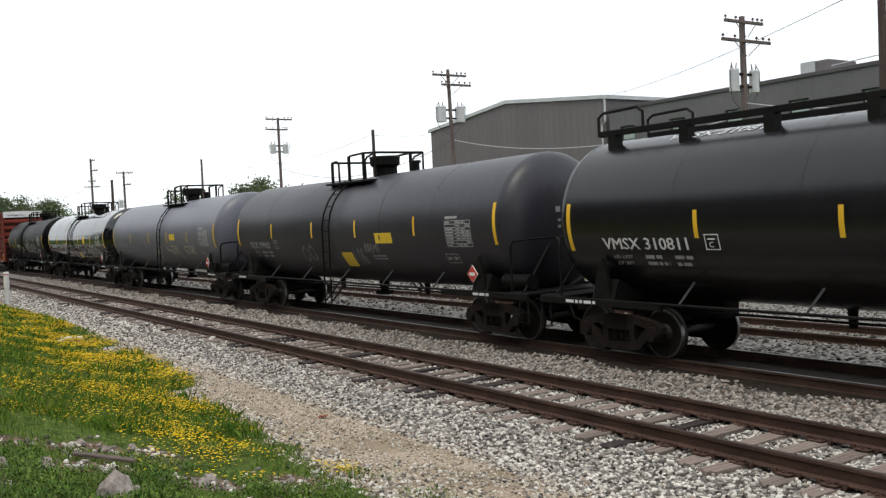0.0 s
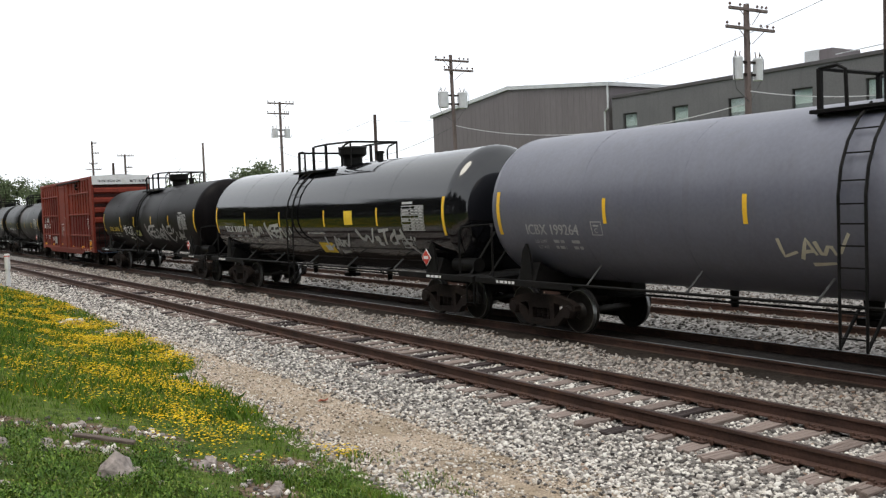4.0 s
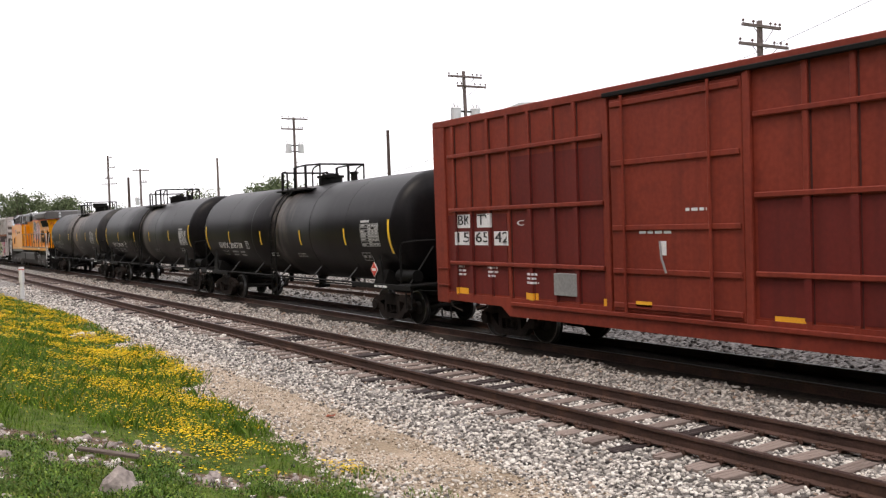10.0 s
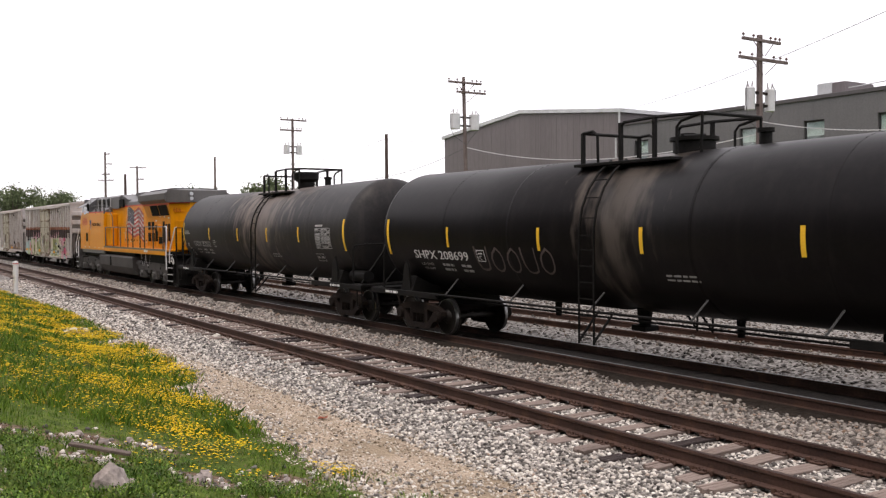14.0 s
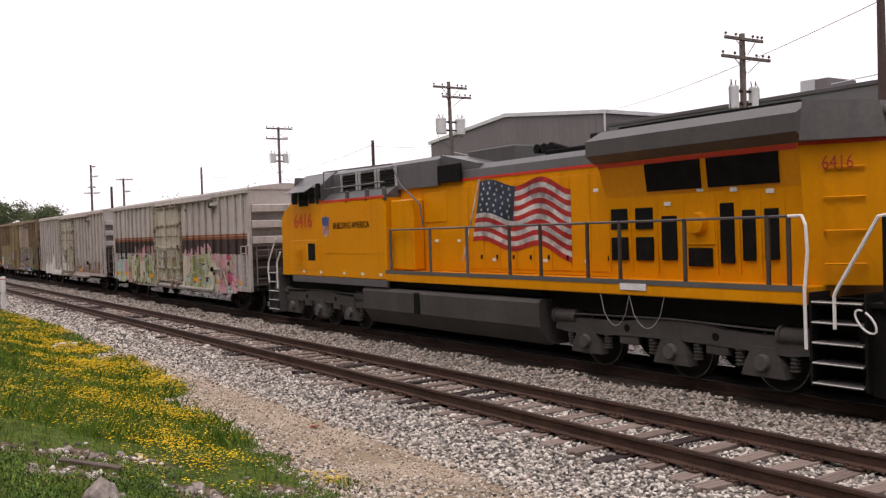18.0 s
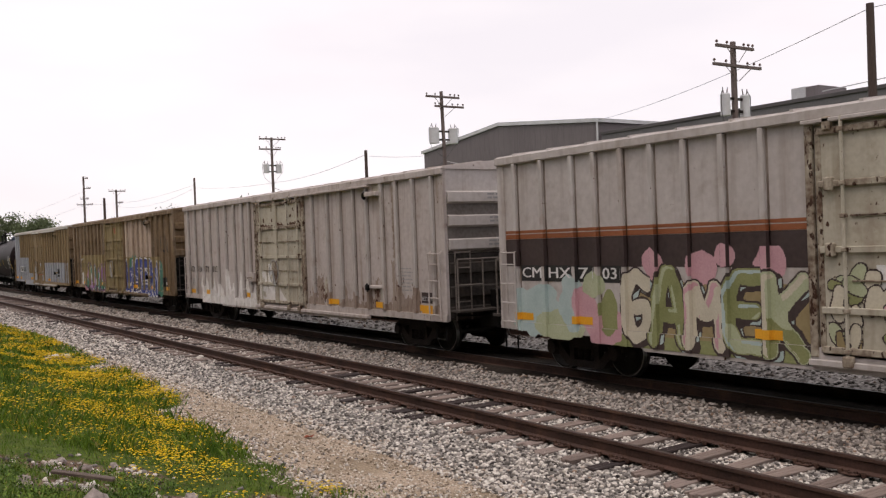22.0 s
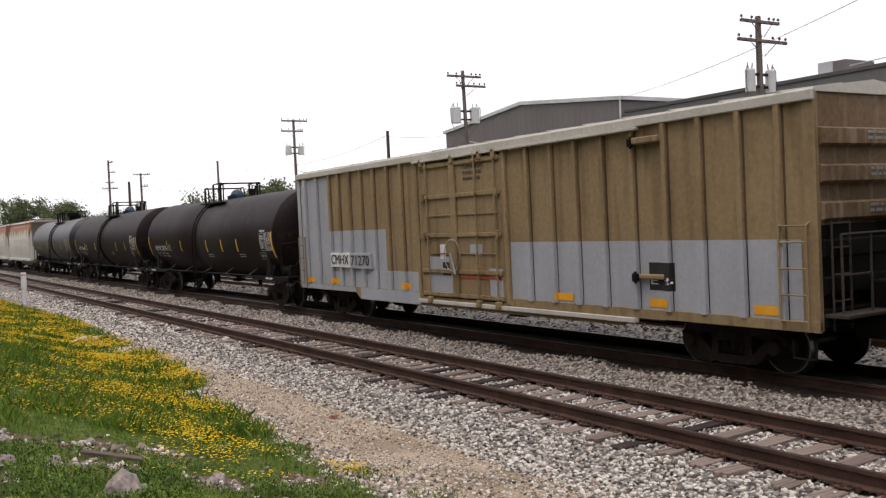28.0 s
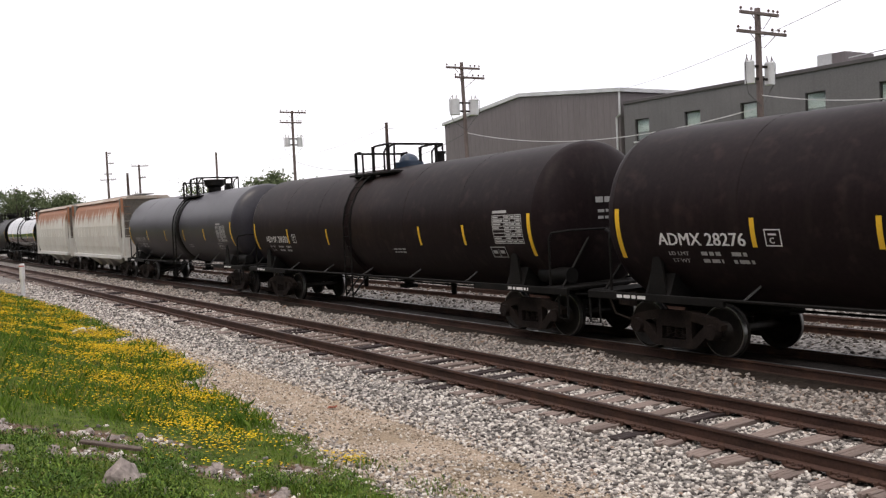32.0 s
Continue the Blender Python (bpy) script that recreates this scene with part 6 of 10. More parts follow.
    if dome == "drum":
        hatch.cyl((0, hy, top - 0.1), (0, hy, top + 0.2), 0.3, n=20).cyl((0, hy, top + 0.2), (0, hy, top + 0.3), 0.3, 0.44, n=20).cyl((0, hy, top + 0.3), (0, hy, top + 0.5), 0.44, n=20).cyl((0, hy, top + 0.5), (0, hy, top + 0.55), 0.47, 0.44, n=20)
    elif dome == "blue":
        hatch.cyl((0, hy, top - 0.1), (0, hy, top + 0.12), 0.42, n=20)
        for a in range(5):
            hatch.cyl((0, hy, top + 0.08 + 0.3 * math.sin(a * 0.3)), (0, hy, top + 0.08 + 0.3 * math.sin(a * 0.3 + 0.3)), 0.3 * math.cos(a * 0.3), max(0.03, 0.3 * math.cos(a * 0.3 + 0.3)), n=18)
    else:
        hatch.cyl((0, hy, top - 0.1), (0, hy, top + 0.2), 0.4, n=20).cyl((0, hy, top + 0.2), (0, hy, top + 0.27), 0.46, n=20)
        hatch.tube([(-0.3, hy, top + 0.28), (0.3, hy, top + 0.33)], 0.035, 6)
    part("loading_hatch", hatch, hatch_mat, t, {"blue": "blue domed hatch cover", "drum": "black drum-shaped fittings housing"}.get(dome, "low round hatch with bolted lid"), smooth=True)
    for dy, h in ((-2.25, 0.24), (-0.45, 0.3)):
        part("valve", MB().cyl((0.1, hy + dy + 0.7, top - 0.08), (0.1, hy + dy + 0.7, top + h), 0.11, n=12).cyl((0.1, hy + dy + 0.7, top + h), (0.1, hy + dy + 0.7, top + h + 0.07), 0.15, n=12), M_BLACK_STEEL, t, smooth=True)
    if rail == "cage":
        y_a, y_b = lad + 1.05, lad - cage_end
        for s in (-1, 1):
            x = s * 0.8
            zb = zc + math.sqrt(r * r - 0.64) - 0.05
            part("platform", MB().box(x - 0.22, x + 0.2, lad - 1.55, y_a + 0.05, top - 0.2, top - 0.14, 0.008), M_BLACK_STEEL, t, "steel grating walkway")
            for yy in (y_a, lad - 0.05, lad - 0.95):
                h = 0.5 if yy == y_a else 0.62
                part("rail_post", MB().box(x - 0.035, x + 0.035, yy - 0.035, yy + 0.035, zb - 0.05, top + h), M_BLACK_STEEL, t)
            part("low_rail", MB().tube([(x, y_a, top + 0.5), (x, lad + 0.75, top + 0.52), (x, lad + 0.62, top + 0.44), (x, lad + 0.6, top - 0.18)], 0.032, 6), M_BLACK_STEEL, t)
            part("top_rail", MB().tube([(x, lad - 0.02, top - 0.15), (x, lad - 0.02, top + 0.52), (x, lad - 0.15, top + 0.62), (x, lad - 0.95, top + 0.64), (x, y_b + 0.1, top + 0.6)], 0.033, 6), M_BLACK_STEEL, t)
            part("end_loop", MB().tube([(x, y_b + 0.1, top + 0.6), (x, y_b + 0.12, top - 0.1)], 0.03, 6), M_BLACK_STEEL, t)
            part("end_loop", MB().tube([(x, y_b + 0.1, top + 0.6), (x, y_b + 0.6, top + 0.5), (x, y_b + 0.7, top + 0.4), (x, y_b + 0.7, top - 0.1)], 0.028, 6), M_BLACK_STEEL, t)
        for yy, h in ((y_a, 0.5), (y_b + 0.1, 0.6)):
            part("cross_rail", MB().tube([(-0.8, yy, top + h), (0.8, yy, top + h)], 0.033, 6), M_BLACK_STEEL, t)
    else:
        # a long walkway rail over the whole tank
        for s in (-1, 1):
            x = s * 0.7
            part("running_rail", MB().box(x - 0.045, x + 0.045, -half, half - 0.1, top + 0.1, top + 0.22, 0.01), M_BLACK_STEEL, t)
            for k in range(9):
                yy = -half + 0.4 + k * (2 * half - 0.9) / 8
                part("rail_foot", MB().box(x - 0.1, x + 0.1, yy - 0.1, yy + 0.1, top - 0.25, top + 0.12), M_BLACK_STEEL, t)
            part("end_hoop", MB().tube([(x, half - 0.05, top + 0.12), (x, half - 0.05, top + 0.5), (x, half - 0.2, top + 0.58), (x, half - 1.1, top + 0.6), (x, half - 1.25, top + 0.5), (x, half - 1.25, top + 0.15)], 0.03, 6), M_BLACK_STEEL, t)
    # ladder over the side
    for s in (-1, 1):
        rungs = MB()
        curve = [(s * (r + 0.1) * math.sin(a), zc + (r + 0.1) * math.cos(a)) for a in [0.5, 0.75, 1.0, 1.25, 1.5, 1.65]] + [(s * (r + 0.1), 1.2), (s * (r + 0.1), 0.48)]
        for dy in (-0.21, 0.21):
            rungs.tube([(x, dy + lad, z) for x, z in curve], 0.025, 5)
        for (x0, z0), (x1, z1) in zip(curve, curve[1:]):
            n = max(1, round(math.hypot(x1 - x0, z1 - z0) / 0.3))
            for k in range(n):
                q = (k + 0.5) / n
                rungs.tube([(x0 + (x1 - x0) * q, lad - 0.21, z0 + (z1 - z0) * q), (x0 + (x1 - x0) * q, lad + 0.21, z0 + (z1 - z0) * q)], 0.016, 4)
        for dy in (-0.21, 0.21):
            rungs.tube([(s * (r - 0.42), dy + lad, 1.08), (s * (r + 0.1), dy + lad, 0.52)], 0.028, 5)
        part("ladder", rungs, M_BLACK_STEEL, t, "narrow steel side ladder with splayed foot braces")
    # underframe
    ty = half - 0.78
    for s in (-1, 1):
        ys = (s * (half - 2.6), s * (half + 1.0))
        part("stub_sill", MB().box(-0.22, 0.22, *ys, 0.74, 1.16, 0.02), M_BLACK_STEEL, t)
        part("saddle", MB().prism([(-1.5, 1.06), (1.5, 1.06), (1.32, 1.5), (0.9, 1.28), (0, 1.15), (-0.9, 1.28), (-1.32, 1.5)], s * ty - 0.3, s * ty + 0.3), M_BLACK_STEEL, t, "tank saddle over the truck")
        part("end_platform", MB().box(-1.5, 1.5, s * (half + 0.32), s * (half + 1.02), 1.08, 1.14, 0.01), M_BLACK_STEEL, t)
        for x in (-1.5, 1.5):
            part("side_sill", MB().box(x - 0.04, x + 0.04, s * (half - 2.3), s * (half + 1.02), 0.98, 1.12, 0.01), M_BLACK_STEEL, t)
            part("saddle_arm", MB().prism([(s * ty + 0.24, 1.08), (s * ty + 0.1, 1.75), (s * ty - 0.02, 1.9), (s * ty - 0.12, 1.7), (s * ty - 0.22, 1.08)][:: 1 if s > 0 else -1], x * 0.985, x * 0.945, "x"), M_BLACK_STEEL, t)
            part("step_iron", MB().tube([(x, s * (half + 0.72), 1.0), (x, s * (half + 0.72), 0.5), (x, s * (half + 1.0), 0.5), (x, s * (half + 1.0), 1.0)], 0.022, 5), M_BLACK_STEEL, t)
        x = -1.46
        part("end_handrail", MB().tube([(x, s * (half + 0.42), 1.12), (x, s * (half + 0.42), 2.12), (x + 0.05, s * (half + 0.46), 2.24), (x + 0.25, s * (half + 0.8), 2.28), (1.2, s * (half + 0.9), 2.28), (1.42, s * (half + 0.6), 2.2), (1.44, s * (half + 0.5), 1.12)], 0.028, 6), M_BLACK_STEEL, t)
        part("end_brace", MB().tube([(x + 0.1, s * (half + 0.7), 1.14), (-0.55, s * (half + 0.62), 2.1)], 0.03, 5), M_BLACK_STEEL, t)
        flat("sill_lettering", bars(MB(), Side(1.541), s * (half - 0.2) + (0.75 if s < 0 else 0.4), 1.08, 0.85, 1, 0.06, 0.1, seed + s), M_WHITE_PAINT, t)
        if end_text:
            e = Dome(edge, r, sh.axis(edge)) if s < 0 else None
            if e:
                flat("end_lettering", bars(bars(MB(), e, 0.35, 2.95, 0.6, 1, 0.12, 0.2, seed + 7, 0.02), e, 0.3, 2.68, 0.45, 2, 0.06, 0.14, seed + 8, 0.02), M_FAINT_PAINT, t)
        coupler(t, s * (half + 0.75), s)
        cut_lever(t, -1.35, s * (half + 1.08), s)
        truck(t, s * ty)
    for x in (-1.52, 1.52):
        part("side_handrail", MB().tube([(x, -half + 2.2, 1.1), (x, half - 2.2, 1.1)], 0.028, 6), M_BLACK_STEEL, t)
        n = 5
        for k in range(n):
            yy = -half + 2.7 + k * (2 * half - 5.4) / (n - 1)
            part("rail_bracket", MB().tube([(x, yy, 1.1), (x * 0.8, yy - 0.12, sh.axis(yy) - r * 0.72)], 0.022, 5), M_ROD, t)
    for yy in (-2.4, 2.7):
        part("outlet_nozzle", MB().cyl((0, yy, zc - r + 0.1), (0, yy, zc - r - 0.3), 0.09, 0.07, n=10), M_BLACK_STEEL, t, smooth=True)
    part("bottom_outlet", MB().cyl((0, 0, zc - r + 0.05), (0, 0, 0.72), 0.17, 0.12, n=14).box(-0.2, 0.2, -0.2, 0.2, 0.62, 0.74, 0.02), M_BLACK_STEEL, t, smooth=True)
    part("brake_cylinder", MB().cyl((-1.12, -half + 0.2, 1.34), (-1.12, -half - 0.72, 1.34), 0.17, n=14), M_BLACK_STEEL, t, smooth=True)
    part("brake_rod", MB().tube([(-0.4, -half + 2.4, 0.86), (-0.4, half - 2.4, 0.86)], 0.025, 5), M_BLACK_STEEL, t)
    if placard:
        diamond(sh, -half + 0.95, 1.5, 0.19, t)
    return t, sh


M_SPRAY_SILVER = material("silver_spray_paint", grey(0.34), grey(0.5), 0.5, 0.2, 3, 30, 0.02)
M_SPRAY_CREAM = material("cream_spray_paint", (0.5, 0.46, 0.34), (0.62, 0.58, 0.45), 0.6, 0, 3, 30, 0.02)
M_SPRAY_FAINT = material("faint_brown_spray_paint", (0.06, 0.045, 0.042), (0.09, 0.07, 0.065), 0.7, 0, 3, 30, 0.02)
M_BLUE_LID = material("blue_hatch_enamel", (0.014, 0.028, 0.055), (0.025, 0.048, 0.085), 0.4, 0, 3, 30, 0.03)
M_NOTICE = material("faded_yellow_notice_paint", (0.3, 0.3, 0.09), (0.42, 0.42, 0.14), 0.6, 0, 3, 30, 0.02)
M_CAUTION = material("yellow_caution_plate", (0.75, 0.5, 0.03), (0.85, 0.6, 0.05), 0.5, 0, 3, 30, 0.02)

t, sh = tank_car("satin black tank car with a full-length top walkway", -1.8, 13.6, M_SATIN_GREY, (4.52, 1.84, -1.3, -4.4), 2.5, "VMSX 310811", 2.03, 6.8, 2.05, rail="long", panel=None, seed=1)
write("top_mark", sh, "VMSX 310811", 5.9, 4.35, 0.26, M_WHITE_PAINT, t, 2.3)
t, sh = tank_car("dark grey tank car with faint scrawls on its side", 16.06, 31.48, M_DARK_GREY, (4.7, 1.6, -1.2, -4.34), 2.64, "TILX 199902", 2.03, 6.7, 1.7, mark_mat=M_FAINT_PAINT, dome="drum", panel=(-5.75, 2.7, M_FAINT_PAINT), placard=True, groove=0.02, lad=0.43, seed=2, hatch_at=0.8, cage_end=1.75)
tag = patch(MB(), sh, -2.3, -3.2, 2.2, 2.48, 0.006)
flat("caution_plate", tag, M_CAUTION, t, "yellow caution plate")
flat("spray_tag", tag_word(sh, "OO", 2.6, 1.6, 1.6, 2.15, 0.035, 8), M_FAINT_PAINT, t, "pale spray-can scrawl")
flat("yellow_notice", patch(MB(), sh, -0.1, -0.75, 1.45, 1.95, 0.006), M_CAUTION, t)
flat("spray_tag", tag_word(sh, "LOG", -0.85, -1.5, 1.5, 2.05, 0.035, 9), M_FAINT_PAINT, t, "pale spray-can scrawl")
flat("spray_tag", tag_word(sh, "RAEMO", -1.6, -2.4, 1.95, 2.2, 0.03, 10), M_FAINT_PAINT, t, "pale spray-can scrawl")
t, sh = tank_car("blue-grey tank car with pale spray-can scrawls", 34.14, 49.54, M_GREY_TANK, (4.4, 1.2, -1.6, -4.4), 2.55, "ICBX 199264", 2.05, 6.8, 1.6, mark_mat=M_FAINT_PAINT, dome="drum", panel=(-5.9, 2.75), placard=True, lad=-0.7, seed=3, hatch_at=0.1, cage_end=1.95)
flat("caution_plate", patch(MB(), sh, -2.0, -2.75, 2.4, 2.66, 0.006), M_CAUTION, t, "yellow caution plate")
flat("spray_tag", signature(sh, LAW_TAG, 0.7, -0.55, 1.7, 2.15, 0.06, 5), M_SPRAY_CREAM, t, "cream spray-can scrawl")
flat("spray_tag", signature(sh, WETCH, -1.3, -3.1, 1.5, 2.2, 0.06, 6), M_SPRAY_CREAM, t, "cream spray-can scrawl")
flat("spray_tag", tag_word(sh, "GTAK", -3.8, -5.1, 1.75, 2.15, 0.065, 7), M_SPRAY_CREAM, t, "cream spray-can scrawl")
t, sh = tank_car("glossy black tank car with silver spray-can lettering", 51.67, 67.32, M_BLACK_GLOSS, (4.95, 1.9, -1.4, -4.6), 2.52, "TILX 318714", 2.04, 6.95, 2.0, dome="drum", panel=(-5.9, 2.75), placard=True, r=1.62, zc=2.54, lad=0.85, seed=4, hatch_at=1.2, cage_end=2.7)
flat("spray_tag", signature(sh, LAW_TAG, 4.55, 3.72, 1.82, 2.26, 0.085, 1), M_SPRAY_SILVER, t, "silver spray-can scrawl")
flat("spray_tag", signature(sh, KEEN, 3.2, 0.05, 1.7, 2.38, 0.105, 2), M_SPRAY_SILVER, t, "silver spray-can scrawl")
flat("spray_tag", signature(sh, LAW_TAG, -1.2, -2.85, 1.52, 2.05, 0.1, 3), M_SPRAY_SILVER, t, "silver spray-can scrawl")
flat("spray_tag", signature(sh, WETCH, -3.3, -6.35, 1.4, 2.2, 0.115, 8), M_SPRAY_SILVER, t, "silver spray-can signature")
write("vent_notice", sh, "VENT TANK WHEN UNLOADING", -0.1, 2.04, 0.065, M_WHITE_PAINT, t, 1.2)
for a, b in ((3.75, 3.6), (3.6, 3.45), (1.35, 1.25), (1.2, 1.05)):
    flat("quote_stroke", ribbon(MB(), sh, [(a, 2.25), (b, 2.0)], 0.09, taper=0.5), M_SPRAY_SILVER, t)
pl = flat("caution_plate", patch(MB(), sh, -0.65, -1.55, 1.38, 1.75, 0.006), M_CAUTION, t, "yellow caution plate with a white box")
flat("white_box", patch(MB(), sh, -1.0, -1.35, 1.47, 1.66, 0.01), M_WHITE_PAINT, pl)
flat("caution_plate", patch(MB(), sh, -2.7, -3.2, 2.3, 2.7, 0.006), M_CAUTION, t, "yellow caution plate")
t, sh = tank_car("matt black tank car with white spray-can scrawls", 70.22, 85.47, M_BLACK, (4.2, 1.6, -1.4, -4.1), 2.52, "UTLX 213055", 2.02, 6.6, 1.9, mark_mat=M_YELLOW_PAINT, dome="drum", panel=(-5.5, 2.75, M_FAINT_PAINT), placard=True, groove=0.03, lad=0.6, seed=5, hatch_at=1.55, cage_end=2.85)
flat("spray_tag", signature(sh, PLZR, 3.75, 1.3, 1.42, 2.36, 0.085, 4), M_WHITE_PAINT, t, "white spray-can scrawl")
flat("spray_tag", signature(sh, KEEN + NONE, -0.3, -4.7, 1.45, 2.42, 0.1, 5), M_SPRAY_SILVER, t, "silver spray-can scrawl")
flat("spray_tag", signature(sh, LAW_TAG, -4.85, -6.0, 1.6, 2.15, 0.07, 6), M_SPRAY_SILVER, t, "silver spray-can scrawl")
notice = flat("notice_plate", patch(MB(), sh, 1.6, 0.78, 1.8, 2.1, 0.006), M_NOTICE, t, "faded yellow notice plate")
flat("notice_lettering", bars(MB(), sh, 1.52, 1.98, 0.62, 1, 0.08, 0.1, 3, 0.009), M_BLACK_STEEL, notice)
tank_car("black tank car with dusty spill marks round the ladder", 105.92, 121.18, M_BLACK_SPILL, (4.96, 1.7, -1.75, -4.95), 2.4, "SHPX 208738", 1.97, 6.27, 2.55, panel=(-6.0, 2.72), groove=0.06, placard=True, lad=0.25, seed=6, hatch_at=1.2, cage_end=2.2, note_at=(1.15, -1.2))
t, sh = tank_car("black tank car with pale brown spill streaks", 123.65, 139.32, M_BLACK_SPILT, (4.95, 1.5, -1.45, -4.8), 2.5, "SHPX 208699", 1.92, 6.6, 2.4, panel=(-6.4, 2.68), groove=0.06, lad=-0.1, seed=7, hatch_at=1.2, cage_end=2.2)
flat("spray_tag", tag_word(sh, "UOOUO", 3.9, 1.0, 1.7, 2.3, 0.07, 7), M_SPRAY_FAINT, t, "faint brown spray-can scrawl")
t, sh = tank_car("worn grey-black tank car with a dusty hatch band", 141.97, 157.25, M_BLACK_DUSTY, (4.32, 1.11, -1.74, -4.42), 2.53, "CRDX 252252", 1.98, 6.45, 2.1, mark_mat=M_FAINT_PAINT, dome="drum", panel=(-5.7, 2.7, M_FAINT_PAINT), groove=0.03, lad=-0.75, seed=8, hatch_at=0.9, cage_end=2.2)
for k, (a, b, c, d) in enumerate(((7.35, 7.05, 1.92, 2.1), (7.2, 6.95, 1.7, 1.88), (7.05, 6.75, 1.5, 1.66))):
    flat("torn_sticker", bars(MB(), sh, a, d, a - b, 2, 0.07, 0.09, 40 + k), M_FAINT_PAINT, t, "torn pale sticker")
flat("small_lettering", bars(MB(), sh, 7.5, 2.62, 0.72, 3, 0.035, 0.055, 51), M_FAINT_PAINT, t)
tank_car("brownish black tank car with a blue hatch cover", 264.81, 280.63, M_BLACK_BROWN, (4.9, 2.77, -0.8, -2.65, -4.4), 2.21, "ADMX 28276", 1.97, 6.95, 1.88, dome="blue", dome_mat=M_BLUE_LID, panel=(-6.8, 2.6), r=1.65, zc=2.49, groove=0.03, lad=0.44, seed=9, hatch_at=0.72, cage_end=1.4, note_at=(-0.75, -4.4))
tank_car("brownish black tank car with a dished middle band", 283.3, 299.1, M_BLACK_BROWN, (5.0, 2.0, -3.4, -5.4), 2.2, "ADMX 28030", 1.97, 6.95, 1.88, dome="blue", dome_mat=M_BLUE_LID, panel=(-6.6, 2.6), r=1.65, zc=2.49, groove=0.1, lad=0.4, seed=10, hatch_at=0.72, cage_end=1.4)
tank_car("slate grey tank car with yellow stripes", 301.9, 317.3, M_DARK_GREY, (4.4, 1.3, -1.6, -4.4), 2.3, "ADMX 29310", 1.97, 6.8, 1.8, mark_mat=M_FAINT_PAINT, dome="drum", panel=(-6.0, 2.6, M_FAINT_PAINT), lad=-0.6, seed=11, hatch_at=0.9, cage_end=1.9, band=0.5)
tank_car("glossy black tank car far down the train", 349.5, 364.9, M_BLACK_GLOSS, (4.4, -4.4), 2.4, None, dome="drum", end_text=False, simple=True, seed=12)
tank_car("dull black tank car far down the train", 367.5, 382.9, M_BLACK, (4.4, -4.4), 2.4, None, dome="drum", end_text=False, simple=True, seed=13)

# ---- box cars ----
M_RIB_SHADE_RED = material("dark_red_rib_shade", (0.028, 0.006, 0.005), (0.075, 0.014, 0.01), 0.8, 0, 1.5, 12, 0.2, (1, 1, 0.35))
M_END_RED_DARK = material("dark_red_end_paint", (0.02, 0.007, 0.006), (0.055, 0.014, 0.011), 0.8, 0, 1.2, 12, 0.1, wear=((0.012, 0.008, 0.007), 0.5), spec=0.2)
M_BOX_RED = material("oxide_red_car_paint", (0.155, 0.0205, 0.0105), (0.222, 0.034, 0.0175), 0.6, 0, 0.5, 12, 0.05, streak=((0.095, 0.014, 0.008), 0.5), wear=((0.11, 0.016, 0.01), 0.5), spec=0.3)
M_BOX_RED_DARK = material("darker_red_repaint", (0.1, 0.0115, 0.009), (0.135, 0.0165, 0.0125), 0.6, 0, 0.5, 12, 0.05, streak=((0.05, 0.008, 0.007), 0.4), spec=0.3)
RUST = (0.085, 0.036, 0.02)
M_REEFER_WHITE = material("weathered_white_car_paint", (0.42, 0.385, 0.37), (0.53, 0.495, 0.48), 0.6, 0, 0.4, 9, 0.03, streak=((0.27, 0.215, 0.18), 0.5), wear=((0.28, 0.225, 0.19), 0.35), spec=0.35, spots=(RUST, 0.93))
M_REEFER_STAINED = material("rust_stained_white_car_paint", (0.425, 0.378, 0.36), (0.54, 0.49, 0.47), 0.6, 0, 0.4, 9, 0.03, streak=((0.23, 0.165, 0.12), 0.6), wear=((0.26, 0.19, 0.15), 0.45), spec=0.35, spots=(RUST, 0.885))
M_RIB_STAINED = material("rust_streaked_white_post_paint", (0.38, 0.35, 0.33), (0.53, 0.505, 0.49), 0.6, 0, 0.9, 9, 0.03, (1, 1, 0.3), streak=((0.3, 0.22, 0.17), 0.4), wear=((0.24, 0.15, 0.1), 0.35), spec=0.35, spots=(RUST, 0.88))
M_POST_RUST_SHADE = material("post_rust_and_shade", (0.1, 0.07, 0.052), (0.3, 0.255, 0.22), 0.85, 0, 1.5, 12, 0.2, (1, 1, 0.35))
M_POST_RUST_SHADE_DARK = material("dark_post_rust_and_shade", (0.045, 0.026, 0.016), (0.13, 0.085, 0.052), 0.85, 0, 1.5, 12, 0.2, (1, 1, 0.35))
M_RUST_THIN = material("thin_rust_stain", (0.2, 0.14, 0.105), (0.37, 0.305, 0.265), 0.8, 0, 1.4, 14, 0.05, (1, 1, 0.4), spots=(RUST, 0.86))
M_END_LOW_SHADED = material("grimy_shaded_end_paint", (0.022, 0.0185, 0.017), (0.058, 0.05, 0.045), 0.75, 0, 1.2, 12, 0.08, wear=((0.05, 0.03, 0.02), 0.5), spec=0.3)
M_RECESS_SHADED = material("grimy_shaded_recess_paint", (0.1, 0.085, 0.076), (0.2, 0.18, 0.168), 0.75, 0, 1.2, 12, 0.06, spec=0.3)
M_RAIL_GRIMY = material("grimy_pale_handrail", (0.09, 0.075, 0.066), (0.2, 0.175, 0.16), 0.7, 0, 2, 20, 0.05, spec=0.3)
M_WASH = material("thin_white_overpaint", (0.6, 0.575, 0.55), (0.76, 0.74, 0.72), 0.6, 0, 1.6, 8, 0.02, spec=0.3)
M_WASH_FULL = material("thick_white_overpaint", (0.72, 0.7, 0.68), (0.82, 0.8, 0.78), 0.6, 0, 1.6, 8, 0.02, spec=0.3)
